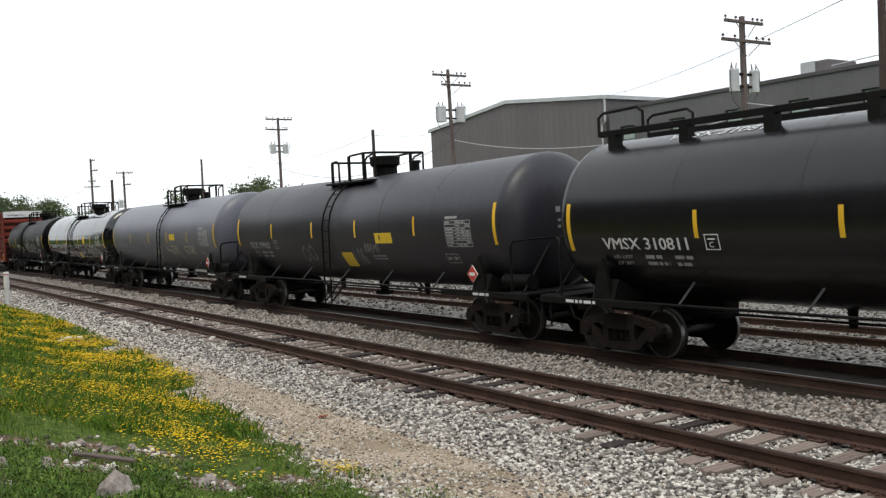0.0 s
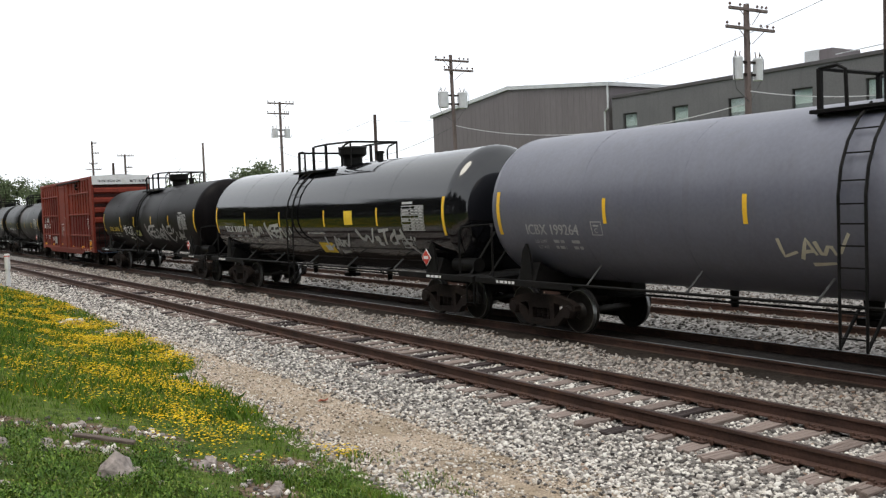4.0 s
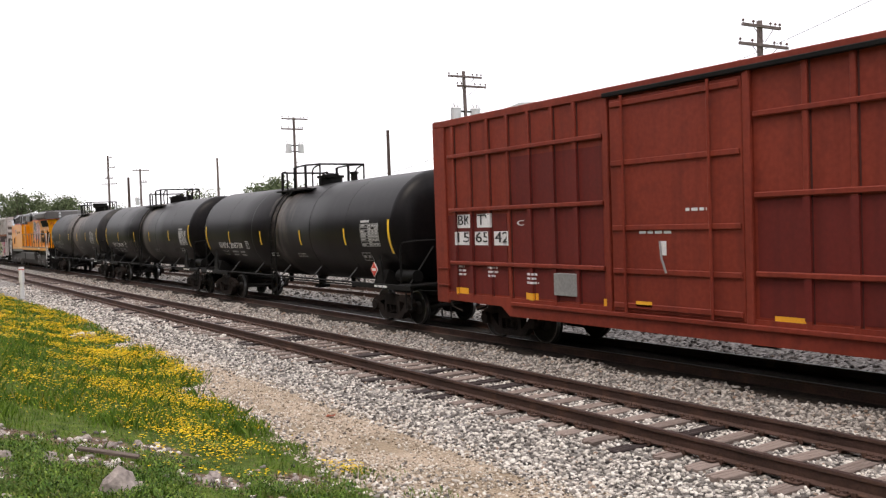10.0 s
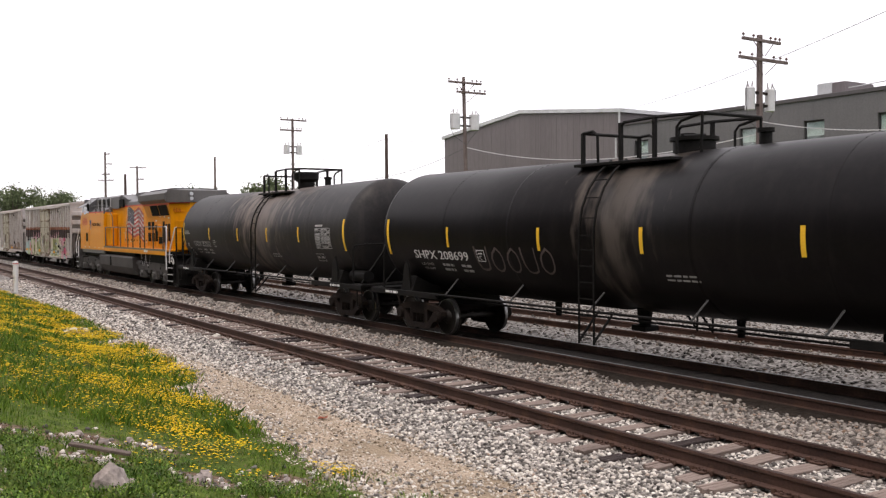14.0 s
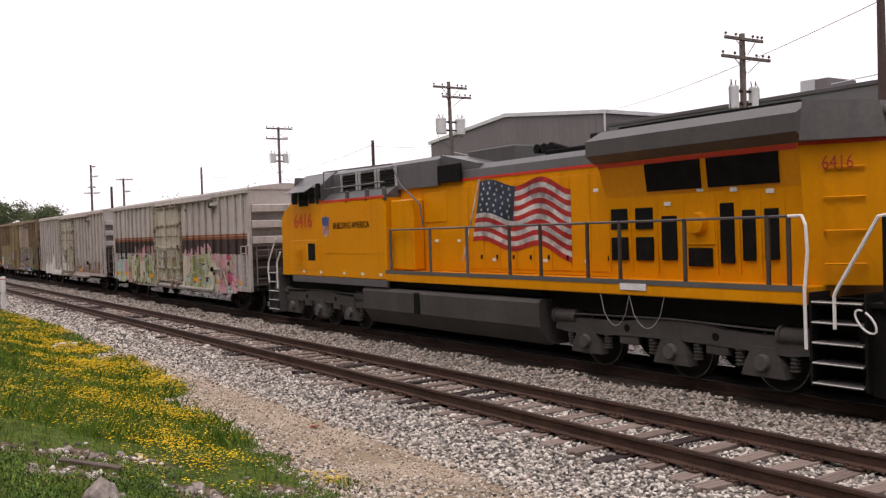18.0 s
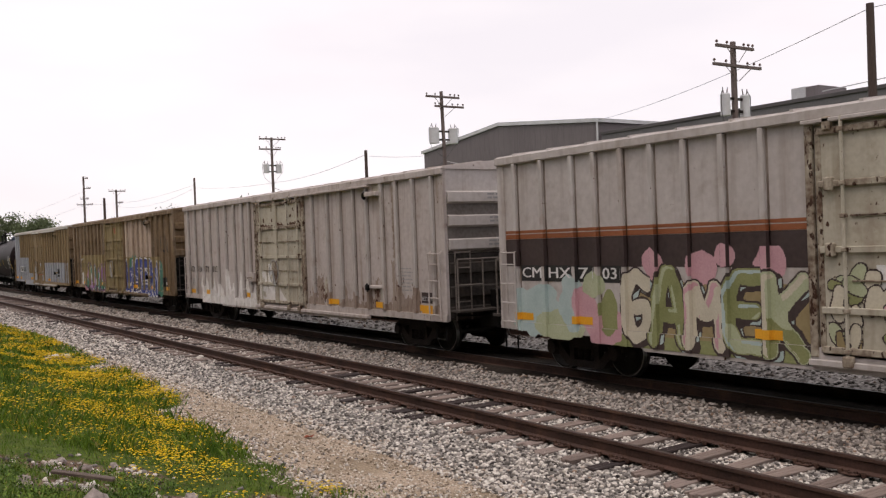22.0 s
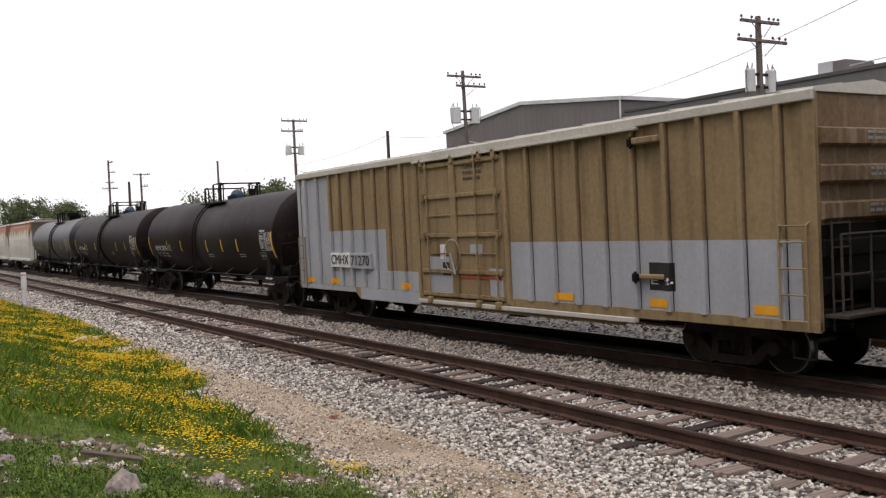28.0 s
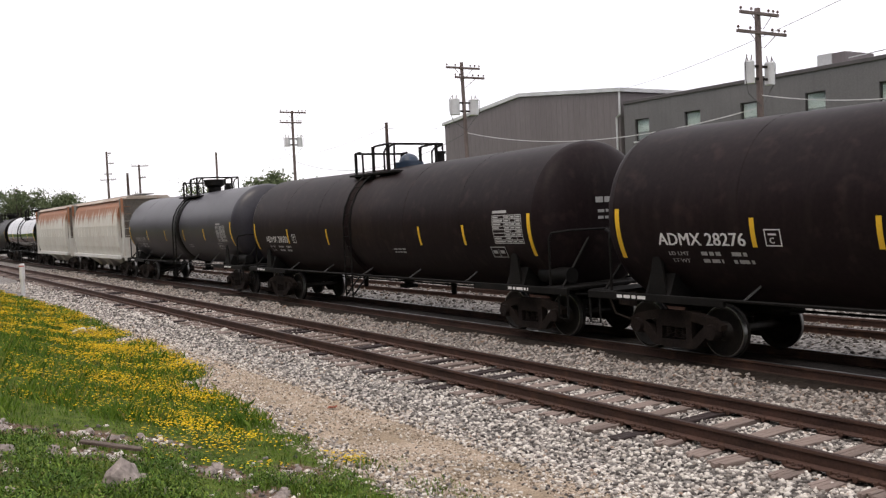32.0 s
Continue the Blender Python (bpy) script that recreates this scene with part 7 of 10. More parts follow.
M_DOOR_CREAM = material("grimy_cream_door_paint", (0.41, 0.38, 0.305), (0.53, 0.5, 0.42), 0.65, 0, 0.8, 12, 0.05, streak=((0.2, 0.14, 0.09), 0.45), wear=((0.22, 0.15, 0.1), 0.35), spec=0.3, spots=((0.07, 0.03, 0.017), 0.83))
M_HINGE = material("rust_eaten_steel", (0.13, 0.08, 0.055), (0.46, 0.42, 0.34), 0.8, 0, 2.2, 12, 0.15, wear=((0.055, 0.025, 0.014), 0.8), spec=0.25, spots=((0.045, 0.02, 0.012), 0.76))
M_REEFER_BROWN = material("rusty_brown_car_paint", (0.135, 0.087, 0.047), (0.23, 0.16, 0.096), 0.7, 0, 0.5, 12, 0.06, streak=((0.42, 0.35, 0.27), 0.75), wear=((0.075, 0.04, 0.022), 0.5), spec=0.3)
M_REEFER_GOLD = material("faded_tan_brown_car_paint", (0.225, 0.158, 0.083), (0.315, 0.234, 0.132), 0.7, 0, 0.5, 12, 0.05, streak=((0.07, 0.042, 0.019), 0.5), wear=((0.19, 0.145, 0.085), 0.5), spec=0.3)
M_ROOF_PALE = material("pale_weathered_roof_paint", (0.42, 0.4, 0.36), (0.55, 0.53, 0.49), 0.7, 0, 1, 12, 0.03)
M_BROWN_PALE = material("sun_bleached_brown_car_paint", (0.36, 0.27, 0.205), (0.58, 0.48, 0.4), 0.7, 0, 0.9, 12, 0.04, (1, 1, 0.4), streak=((0.17, 0.105, 0.065), 0.6), wear=((0.2, 0.13, 0.085), 0.4), spec=0.3)
M_DOOR_TAN = material("grimy_tan_door_paint", (0.22, 0.17, 0.085), (0.33, 0.265, 0.14), 0.7, 0, 0.8, 12, 0.04, streak=((0.10, 0.06, 0.03), 0.65), wear=((0.11, 0.06, 0.03), 0.6), spec=0.3)
M_TAN = material("tan_car_paint", (0.26, 0.2, 0.098), (0.33, 0.262, 0.136), 0.7, 0, 0.5, 12, 0.04, streak=((0.2, 0.15, 0.08), 0.4))
M_SILVER = material("silver_grey_repaint", (0.32, 0.34, 0.38), (0.4, 0.42, 0.46), 0.55, 0.0, 0.6, 12, 0.03, streak=((0.30, 0.30, 0.31), 0.4))
M_STRIPE_BROWN = material("dark_brown_stripe_paint", (0.035, 0.022, 0.022), (0.06, 0.04, 0.038), 0.6, 0, 0.6, 12, 0.03)
M_RED_OXIDE = material("red_oxide_line_paint", (0.34, 0.07, 0.03), (0.44, 0.1, 0.045), 0.7, 0, 2, 14, 0.03)
M_STRIPE_RUST = material("rust_orange_stripe_paint", (0.22, 0.07, 0.025), (0.3, 0.1, 0.04), 0.6, 0, 0.6, 12, 0.03)
M_END_DARK = material("grimy_end_steel", (0.022, 0.018, 0.016), (0.055, 0.044, 0.038), 0.8, 0, 1, 12, 0.1)
M_ORANGE_TAG = material("orange_reflective_tag", (0.72, 0.33, 0.02), (0.85, 0.42, 0.03), 0.5, 0, 3, 30, 0.02)
M_PANEL_BLACK = material("black_stencil_panel", grey(0.012), grey(0.025), 0.6, 0, 3, 30, 0.02)
M_GALV = material("galvanised_steel", grey(0.28), grey(0.4), 0.5, 0.5, 2, 20, 0.05)


def bay_letters(sd, words, z, size, mat, parent, off=0.009):
    """One group of letters in each bay: (y, width, text)."""
    for y, w, text in words:
        write("reporting_mark", sd, text, y, z, size, mat, parent, w, off)


def letter_panel(surface, y, z, w, h, text, size, ink, ground, parent, label):
    p_ = flat("sign_panel", patch(MB(), surface, y, y - w, z, z + h, 0.006), ground, parent, label)
    write("panel_letters", surface, text, y - w * 0.07, z + h * 0.22, size, ink, p_, w * 0.86, 0.011)
    return p_


def grab_irons(parent, x, y, zs, w=0.42, mat=None):
    for z in zs:
        part("grab_iron", MB().tube([(x, y + w / 2, z), (x * 1.045, y + w / 2, z), (x * 1.045, y - w / 2, z), (x, y - w / 2, z)], 0.016, 5), mat or M_BLACK_STEEL, parent)


def box_under(t, half, hw, ty, sill_z):
    part("centre_sill", MB().box(-0.3, 0.3, -half - 0.7, half + 0.7, 0.7, 1.0, 0.02), M_BLACK_STEEL, t)
    for y in np.linspace(-half + 3.2, half - 3.2, 7):
        part("crossbearer", MB().box(-hw + 0.15, hw - 0.15, y - 0.08, y + 0.08, sill_z + 0.02, 1.05), M_BLACK_STEEL, t)
    part("brake_reservoir", MB().cyl((-0.75, 1.2, 0.72), (-0.75, -0.2, 0.72), 0.2, n=14), M_BLACK_STEEL, t, smooth=True)
    part("brake_valve", MB().box(-0.95, -0.6, -1.4, -0.9, 0.5, 0.95, 0.03), M_BLACK_STEEL, t)
    part("brake_rod", MB().tube([(-0.55, -half + 3, 0.62), (-0.55, half - 3, 0.62)], 0.025, 5), M_BLACK_STEEL, t)
    for s in (-1, 1):
        truck(t, s * ty)
        coupler(t, s * (half + 0.35), s)
        cut_lever(t, -hw * 0.9, s * (half + 0.12), s)
        for x in (-hw, hw):
            part("sill_step", MB().tube([(x, s * (half - 0.1), sill_z), (x, s * (half - 0.1), 0.42), (x, s * (half - 0.5), 0.42), (x, s * (half - 0.5), sill_z)], 0.022, 5), M_BLACK_STEEL, t)


def hand_brake(t, y, x=0.55):
    part("brake_wheel", MB().tube([(x + 0.27 * math.cos(a), y - 0.18, 2.35 + 0.27 * math.sin(a)) for a in np.linspace(0, 6.283, 17)], 0.022, 5).tube([(x - 0.26, y - 0.18, 2.35), (x + 0.26, y - 0.18, 2.35)], 0.018, 4).tube([(x, y - 0.18, 2.1), (x, y - 0.18, 2.6)], 0.018, 4), M_BLACK_STEEL, t, "iron hand brake wheel")
    part("brake_housing", MB().box(x - 0.16, x + 0.16, y - 0.15, y, 2.15, 2.55, 0.03), M_END_DARK, t)


def red_boxcar():
    half, hw, lo, hi = 7.82, 1.6, 0.82, 5.16
    t = car("box_car", "tall oxide red ribbed box car with a white end band", "box car", 95.59)
    left = [6.98, 6.31, 5.58, 4.85, 4.11, 3.34, 2.64]
    right = [-2.53, -3.31, -4.07, -4.74, -5.5, -6.16, -6.89]
    sd = Side(hw, left + right, 0.055, 0.05)
    part("body", MB().box(-hw, hw, -half + 0.12, half - 0.12, lo + 0.1, hi - 0.06), M_BOX_RED, t)
    for x in (-1, 1):
        for y in left + right:
            part("side_rib", MB().box(x * hw, x * (hw + 0.055), y - 0.05, y + 0.05, lo + 0.15, hi - 0.15, 0.012), M_BOX_RED, t)
            # dark strips paint the ribs' shade on the side, wider towards -y
            part("rib_shade_strip", MB().box(x * hw, x * (hw + 0.007), y - 0.08, y - 0.051, lo + 0.16, hi - 0.17).box(x * hw, x * (hw + 0.007), y + 0.051, y + 0.064, lo + 0.16, hi - 0.17), M_RIB_SHADE_RED, t)
        for z in (1.78, 3.02, 4.28):
            for y0, y1 in ((1.85, 7.2), (-7.2, -1.6)):
                part("rub_rail", MB().box(x * hw, x * (hw + 0.075), y0, y1, z - 0.045, z + 0.045, 0.015), M_BOX_RED, t)
        part("top_chord", MB().box(x * (hw - 0.03), x * (hw + 0.05), -half, half, hi - 0.16, hi, 0.015), M_BOX_RED, t)
        for s in (-1, 1):
            part("corner_post", MB().box(x * (hw - 0.02), x * (hw + 0.05), s * half, s * (half - 0.5), lo, hi - 0.16, 0.012), M_BOX_RED, t)
        part("side_sill", MB().prism([(half, 0.9), (5.2, 0.86), (4.9, 0.66), (-4.5, 0.66), (-5.2, 0.86), (-half, 0.86), (-half, 1.06), (half, 1.06)], x * (hw - 0.02), x * (hw + 0.045), "x"), M_BOX_RED, t)
        # sliding door
        d = part("sliding_door", MB().box(x * hw, x * (hw + 0.06), -1.4, 1.62, 1.0, 4.92, 0.015), M_BOX_RED, t, "red plug door with rods")
        for z in (1.12, 1.75, 2.54, 3.73, 4.81):
            part("door_stiffener", MB().box(x * (hw + 0.06), x * (hw + 0.1), -1.36, 1.58, z - 0.05, z + 0.05, 0.012), M_BOX_RED, d)
        for y in (1.24, -0.77):
            part("door_rod", MB().tube([(x * (hw + 0.12), y, 1.0), (x * (hw + 0.12), y, 4.95)], 0.03, 6), M_BOX_RED, d)
        for y in (1.72, -1.5):
            part("door_post", MB().box(x * hw, x * (hw + 0.09), y - 0.07, y + 0.07, 0.95, 4.98, 0.015), M_BOX_RED, t)
        part("door_track", MB().box(x * hw, x * (hw + 0.12), -5.0, 1.75, 4.97, 5.05, 0.01), M_BLACK_STEEL, t, "black upper door track")
        part("lower_track", MB().box(x * hw, x * (hw + 0.1), -4.6, 4.8, 0.9, 0.98, 0.01), M_BOX_RED, t)
        part("door_stop", MB().box(x * hw, x * (hw + 0.13), -4.72, -4.0, 4.6, 4.67, 0.02), M_BOX_RED, t)
        part("track_latch", MB().box(x * (hw + 0.04), x * (hw + 0.16), -4.2, -3.95, 4.5, 4.85, 0.03), M_BLACK_STEEL, t)
        part("lock_handle", MB().tube([(x * (hw + 0.13), 0.35, 2.3), (x * (hw + 0.15), 0.3, 2.0), (x * (hw + 0.15), 0.2, 1.75)], 0.02, 5), M_GALV, d)
        grab_irons(t, x * hw, -7.45, (1.25, 1.65, 2.05, 2.45), mat=M_BOX_RED)
        grab_irons(t, x * hw, 7.5, (1.25, 1.65), mat=M_BOX_RED)
    part("roof", MB().prism([(-hw - 0.02, hi - 0.06), (hw + 0.02, hi - 0.06), (hw * 0.9, hi + 0.02), (0, hi + 0.1), (-hw * 0.9, hi + 0.02)], -half, half), M_GALV, t, "low galvanised roof")
    for s in (-1, 1):
        y = s * (half - 0.12)
        # wall behind the ribs and the two lowest ribs are darker red
        part("end_wall", MB().box(-hw + 0.01, hw - 0.01, y, s * (half - 0.06), lo, hi - 0.05), M_END_RED_DARK, t)
        for x in (-hw, hw):
            part("end_post", MB().box(x, x - math.copysign(0.07, x), s * (half - 0.14), s * half, lo, hi - 0.02), M_BOX_RED, t)
        for k in range(6):
            z = 4.52 - k * 0.56
            part("end_corrugation", MB().prism([(s * (half - 0.07), z), (s * (half + 0.06), z - 0.09), (s * (half + 0.06), z - 0.27), (s * (half - 0.07), z - 0.36)][:: s], -hw + 0.09, hw - 0.09, "x"), M_BOX_RED if k < 4 else M_END_RED_DARK, t)
        band = part("end_band", MB().box(-hw + 0.01, hw - 0.01, s * (half - 0.06), s * (half + 0.03), 4.68, hi + 0.04, 0.01), M_POST, t, "white end band with stencilled letters")
        if s < 0:
            e = End(-half - 0.032)
            write("band_letters", e, "EXCESS HEIGHT CAR", 1.25, 4.82, 0.13, M_PANEL_BLACK, band, 1.25)
            letter_panel(End(-half - 0.034), -0.45, 4.74, 1.05, 0.24, "BKTY 156542", 0.15, M_PANEL_BLACK, M_WHITE_PAINT, band, "white number panel")
            flat("end_lettering", bars(MB(), End(-half - 0.066), -0.1, 3.68, 1.25, 2, 0.04, 0.1, 5), M_WHITE_PAINT, t)
    hand_brake(t, -half - 0.06)
    part("end_platform", MB().box(-0.9, 0.9, -half - 0.5, -half - 0.02, 1.12, 1.17, 0.01), M_END_DARK, t)
    part("end_ladder", MB().tube([(-1.35, -half - 0.12, 1.1), (-1.35, -half - 0.12, 2.5)], 0.02, 5).tube([(-0.9, -half - 0.12, 1.1), (-0.9, -half - 0.12, 2.5)], 0.02, 5).tube([(-1.35, -half - 0.12, 1.5), (-0.9, -half - 0.12, 1.5)], 0.018, 5).tube([(-1.35, -half - 0.12, 1.9), (-0.9, -half - 0.12, 1.9)], 0.018, 5).tube([(-1.35, -half - 0.12, 2.3), (-0.9, -half - 0.12, 2.3)], 0.018, 5), M_BLACK_STEEL, t)
    part("uncoupling_rope", MB().tube([(-1.5, -half - 0.2, 0.95), (-1.3, -half - 0.35, 0.78), (-0.6, -half - 0.6, 0.8), (0, -half - 0.75, 0.9)], 0.03, 6), M_BLUE_LID, t, "blue hose along the end")
    # repainted panels, marks and tags on the near side
    flat("repaint_patch", patch(MB(), sd, 4.75, 1.9, 1.1, 4.1, 0.004), M_BOX_RED_DARK, t, "darker red repainted panel")
    flat("repaint_patch", patch(MB(), sd, 7.5, 4.9, 1.1, 2.9, 0.004), M_BOX_RED_DARK, t, "darker red repainted panel")
    flat("repaint_patch", patch(MB(), sd, -1.62, -7.35, 1.1, 2.95, 0.004), M_BOX_RED_DARK, t, "darker red repainted panel")
    for k, (y, z, txt) in enumerate(((6.9, 2.6, "BK"), (6.1, 2.6, "TY"), (6.95, 2.2, "15"), (6.2, 2.2, "65"), (5.45, 2.2, "42"))):
        letter_panel(sd, y, z, 0.6, 0.31, txt, 0.24, M_PANEL_BLACK, M_WHITE_PAINT, t, "white lettered panel")
    mb = MB()
    bars(mb, sd, -6.3, 2.75, 0.62, 6, 0.05, 0.11, 3)
    flat("small_lettering", mb, M_WHITE_PAINT, t)
    for y, z, w, n in ((6.9, 1.72, 0.3, 3), (5.7, 1.72, 0.4, 3), (4.3, 1.62, 0.4, 3), (-1.0, 1.5, 0.5, 2), (-5.3, 0.95, 1.4, 2), (-6.6, 1.52, 0.5, 2), (-6.9, 0.95, 0.9, 1), (0.35, 3.1, 0.2, 3), (-7.2, 0.98, 0.5, 1)):
        flat("small_lettering", bars(MB(), sd, y, z, w, n, 0.045, 0.09, int(y * 7) + n), M_WHITE_PAINT, t)
    letter_panel(sd, 4.6, 2.55, 0.28, 0.34, "C", 0.12, M_WHITE_PAINT, M_BOX_RED_DARK, t, "red plate stencil")
    for y in (6.95, 4.35, 1.95):
        flat("orange_tag", patch(MB(), sd, y, y - 0.42, 1.05, 1.2, 0.006), M_ORANGE_TAG, t)
    for y, z, w, h in ((-1.9, 1.02, 0.55, 0.12), (-4.6, 1.0, 0.55, 0.14), (-6.62, 1.2, 0.5, 0.25), (-6.62, 0.96, 0.5, 0.16), (1.0, 1.12, 0.4, 0.1)):
        flat("orange_tag", patch(MB(), sd, y, y - w, z, z + h, 0.1 if -1.4 < y < 1.6 else 0.006), M_ORANGE_TAG, t)
    part("route_board", MB().box(-hw - 0.07, -hw - 0.002, 2.65, 3.35, 1.2, 1.65, 0.01), M_GALV, t, "grey metal route board")
    part("door_notice", MB().box(-hw - 0.068, -hw - 0.061, 0.26, 0.38, 2.05, 2.3), M_WHITE_PAINT, t)
    flat("door_lettering", bars(bars(MB(), Side(hw + 0.062), 0.9, 2.48, 1.0, 1, 0.05, 0.1, 3), Side(hw + 0.062), -0.2, 2.86, 0.6, 1, 0.05, 0.1, 4), M_WHITE_PAINT, t)
    box_under(t, half, hw, 5.65, 0.7)


red_boxcar()


# ---- insulated cars: outside posts, wide plug door ----
def reefer(label, right, left, paint, door_paint, end_paint, ribs, roof_mat=None):
    half, mid = (left - right) / 2, (left + right) / 2
    hw, lo, hi = 1.52, 0.86, 4.46
    t = car("insulated_car", label, "box car", mid)
    sd = Side(hw, [q for q in ribs], 0.085, 0.05)
    part("body", MB().box(-hw, hw, -half + 0.12, half - 0.12, lo, hi - 0.06), paint, t)
    for x in (-1, 1):
        for y in ribs:
            part("side_post", MB().box(x * hw, x * (hw + 0.085), y - 0.05, y + 0.05, lo + 0.12, hi - 0.16, 0.012), M_RIB_STAINED if paint in (M_REEFER_WHITE, M_REEFER_STAINED) else paint, t)
            # strips carry rust and the post's painted shade, wider towards -y
            part("post_shade_strip", MB().box(x * hw, x * (hw + 0.004), y - 0.085, y - 0.051, lo + 0.14, hi - 0.17).box(x * hw, x * (hw + 0.004), y + 0.051, y + 0.066, lo + 0.14, hi - 0.17), M_POST_RUST_SHADE if paint in (M_REEFER_WHITE, M_REEFER_STAINED) else M_POST_RUST_SHADE_DARK, t)
        part("eave_rail", MB().box(x * (hw - 0.03), x * (hw + 0.09), -half, half, hi - 0.16, hi, 0.015), roof_mat or paint, t)
        part("side_sill", MB().prism([(half, lo - 0.02), (5.6, lo - 0.02), (5.3, lo - 0.2), (-5.3, lo - 0.2), (-5.6, lo - 0.02), (-half, lo - 0.02), (-half, lo + 0.14), (half, lo + 0.14)], x * (hw - 0.02), x * (hw + 0.05), "x"), paint, t)
        for s in (-1, 1):
            part("corner_post", MB().box(x * (hw - 0.02), x * (hw + 0.03), s * half, s * (half - 0.22), lo, hi - 0.16, 0.012), paint, t)
        d = part("plug_door", MB().box(x * hw, x * (hw + 0.05), -1.68, 1.82, lo + 0.02, 4.2, 0.015), door_paint, t, "wide plug door with lock rods")
        for z in (0.98, 1.55, 2.42, 3.36, 4.12):
            part("door_beam", MB().box(x * (hw + 0.05), x * (hw + 0.1), -1.64, 1.78, z - 0.05, z + 0.05, 0.012), M_HINGE if z in (0.98, 3.36, 4.12) and door_paint is M_DOOR_CREAM else door_paint, d)
        iron = M_HINGE if door_paint is M_DOOR_CREAM else door_paint
        for y in (1.37, -0.74, -1.5):
            part("door_rod", MB().tube([(x * (hw + 0.13), y, lo - 0.05), (x * (hw + 0.13), y, 4.3)], 0.026, 6), door_paint, d)
            for z in (0.98, 1.55, 2.42, 2.9, 3.36, 4.12):
                part("rod_clamp", MB().box(x * (hw + 0.09), x * (hw + 0.165), y - 0.045, y + 0.045, z - 0.03, z + 0.03, 0.008), iron, d)
            part("rod_cam", MB().box(x * (hw + 0.08), x * (hw + 0.2), y - 0.09, y + 0.06, lo - 0.1, lo + 0.06, 0.02), iron, d)
        part("centre_plate", MB().box(x * (hw + 0.05), x * (hw + 0.115), 0.12, 0.36, 0.95, 4.15, 0.012), door_paint, d)
        part("gear_box", MB().box(x * (hw + 0.1), x * (hw + 0.17), 0.1, 0.4, 1.55, 2.3, 0.02), iron, d, "lock gear housing")
        for z in (1.98, 2.9):
            for ya, yb in ((1.3, 0.4), (0.08, -0.7), (-0.8, -1.45)):
                part("panel_rod", MB().tube([(x * (hw + 0.07), ya, z), (x * (hw + 0.07), yb, z)], 0.014, 5), iron, d)
        for ya, yb in ((1.74, 1.83), (-1.69, -1.6)):
            part("door_seal", MB().box(x * (hw + 0.048), x * (hw + 0.06), ya, yb, 0.95, 4.18), iron, d)
        for y, z in ((1.6, 4.22), (0.2, 4.22), (-0.95, 4.22), (-1.5, 4.22), (1.6, 2.42), (-1.5, 2.42), (1.6, 3.36), (-1.5, 3.36)):
            part("door_hinge", MB().box(x * (hw + 0.05), x * (hw + 0.15), y - 0.07, y + 0.07, z - 0.1, z + 0.1, 0.02), M_HINGE if door_paint is M_DOOR_CREAM else door_paint, d)
        part("lock_wheel", MB().tube([(x * (hw + 0.19), 0.22 + 0.34 * math.cos(a), 1.95 + 0.38 * math.sin(a)) for a in np.linspace(0, 6.283, 21)], 0.011, 5).tube([(x * (hw + 0.2), 0.3, 2.0), (x * (hw + 0.22), 0.08, 1.5)], 0.03, 5), M_GALV, d, "door lock wheel and lever")
        for y in (1.93, -1.79):
            part("door_post", MB().box(x * hw, x * (hw + 0.09), y - 0.06, y + 0.06, lo, 4.3, 0.015), M_HINGE if door_paint is M_DOOR_CREAM else paint, t)
        part("door_track", MB().box(x * hw, x * (hw + 0.15), -5.9, 2.0, 4.24, 4.3, 0.01).box(x * hw, x * (hw + 0.13), -5.7, 2.0, lo - 0.12, lo - 0.03, 0.01), roof_mat or paint, t)
        part("track_stop", MB().box(x * hw, x * (hw + 0.16), -6.45, -5.75, 3.98, 4.1, 0.02), paint, t)
        for z in (4.02, 1.58):
            part("stop_clamp", MB().box(x * (hw + 0.08), x * (hw + 0.19), -5.83, -5.72, z - 0.08, z + 0.08, 0.02).cyl((x * (hw + 0.14), -5.78, z - 0.11), (x * (hw + 0.14), -5.78, z + 0.11), 0.025, n=8), M_BLACK_STEEL, t)
        part("track_stop", MB().box(x * hw, x * (hw + 0.1), -6.45, -5.75, 1.55, 1.64, 0.02), paint, t)
        for y, s in ((-half + 0.38, -1), (half - 0.38, 1)):
            part("ladder_rail", MB().tube([(x * (hw + 0.12), y - 0.24, lo), (x * (hw + 0.12), y - 0.24, 2.45), (x * (hw + 0.02), y - 0.24, 2.5)], 0.02, 5).tube([(x * (hw + 0.12), y + 0.24, lo), (x * (hw + 0.12), y + 0.24, 2.45), (x * (hw + 0.02), y + 0.24, 2.5)], 0.02, 5), paint, t)
            for z in (1.0, 1.4, 1.8, 2.2, 2.45):
                part("ladder_rung", MB().tube([(x * (hw + 0.12), y - 0.24, z), (x * (hw + 0.12), y + 0.24, z)], 0.016, 5), paint, t)
    part("roof", MB().prism([(-hw - 0.05, hi - 0.03), (hw + 0.05, hi - 0.03), (hw, hi + 0.03), (0, hi + 0.2), (-hw, hi + 0.03)], -half, half), roof_mat or paint, t, "low ridged roof")
    for k in range(17):
        y = -half + 0.6 + k * (2 * half - 1.2) / 16
        part("roof_seam", MB().prism([(-hw - 0.04, hi + 0.0), (0, hi + 0.19), (hw + 0.04, hi + 0.0), (hw + 0.04, hi + 0.05), (0, hi + 0.24), (-hw - 0.04, hi + 0.05)], y - 0.03, y + 0.03), roof_mat or paint, t)
    # dark paint on the lower ends: grime plus the shade between cars
    low_paint = M_END_LOW_SHADED if end_paint is M_REEFER_WHITE else M_BLACK_STEEL
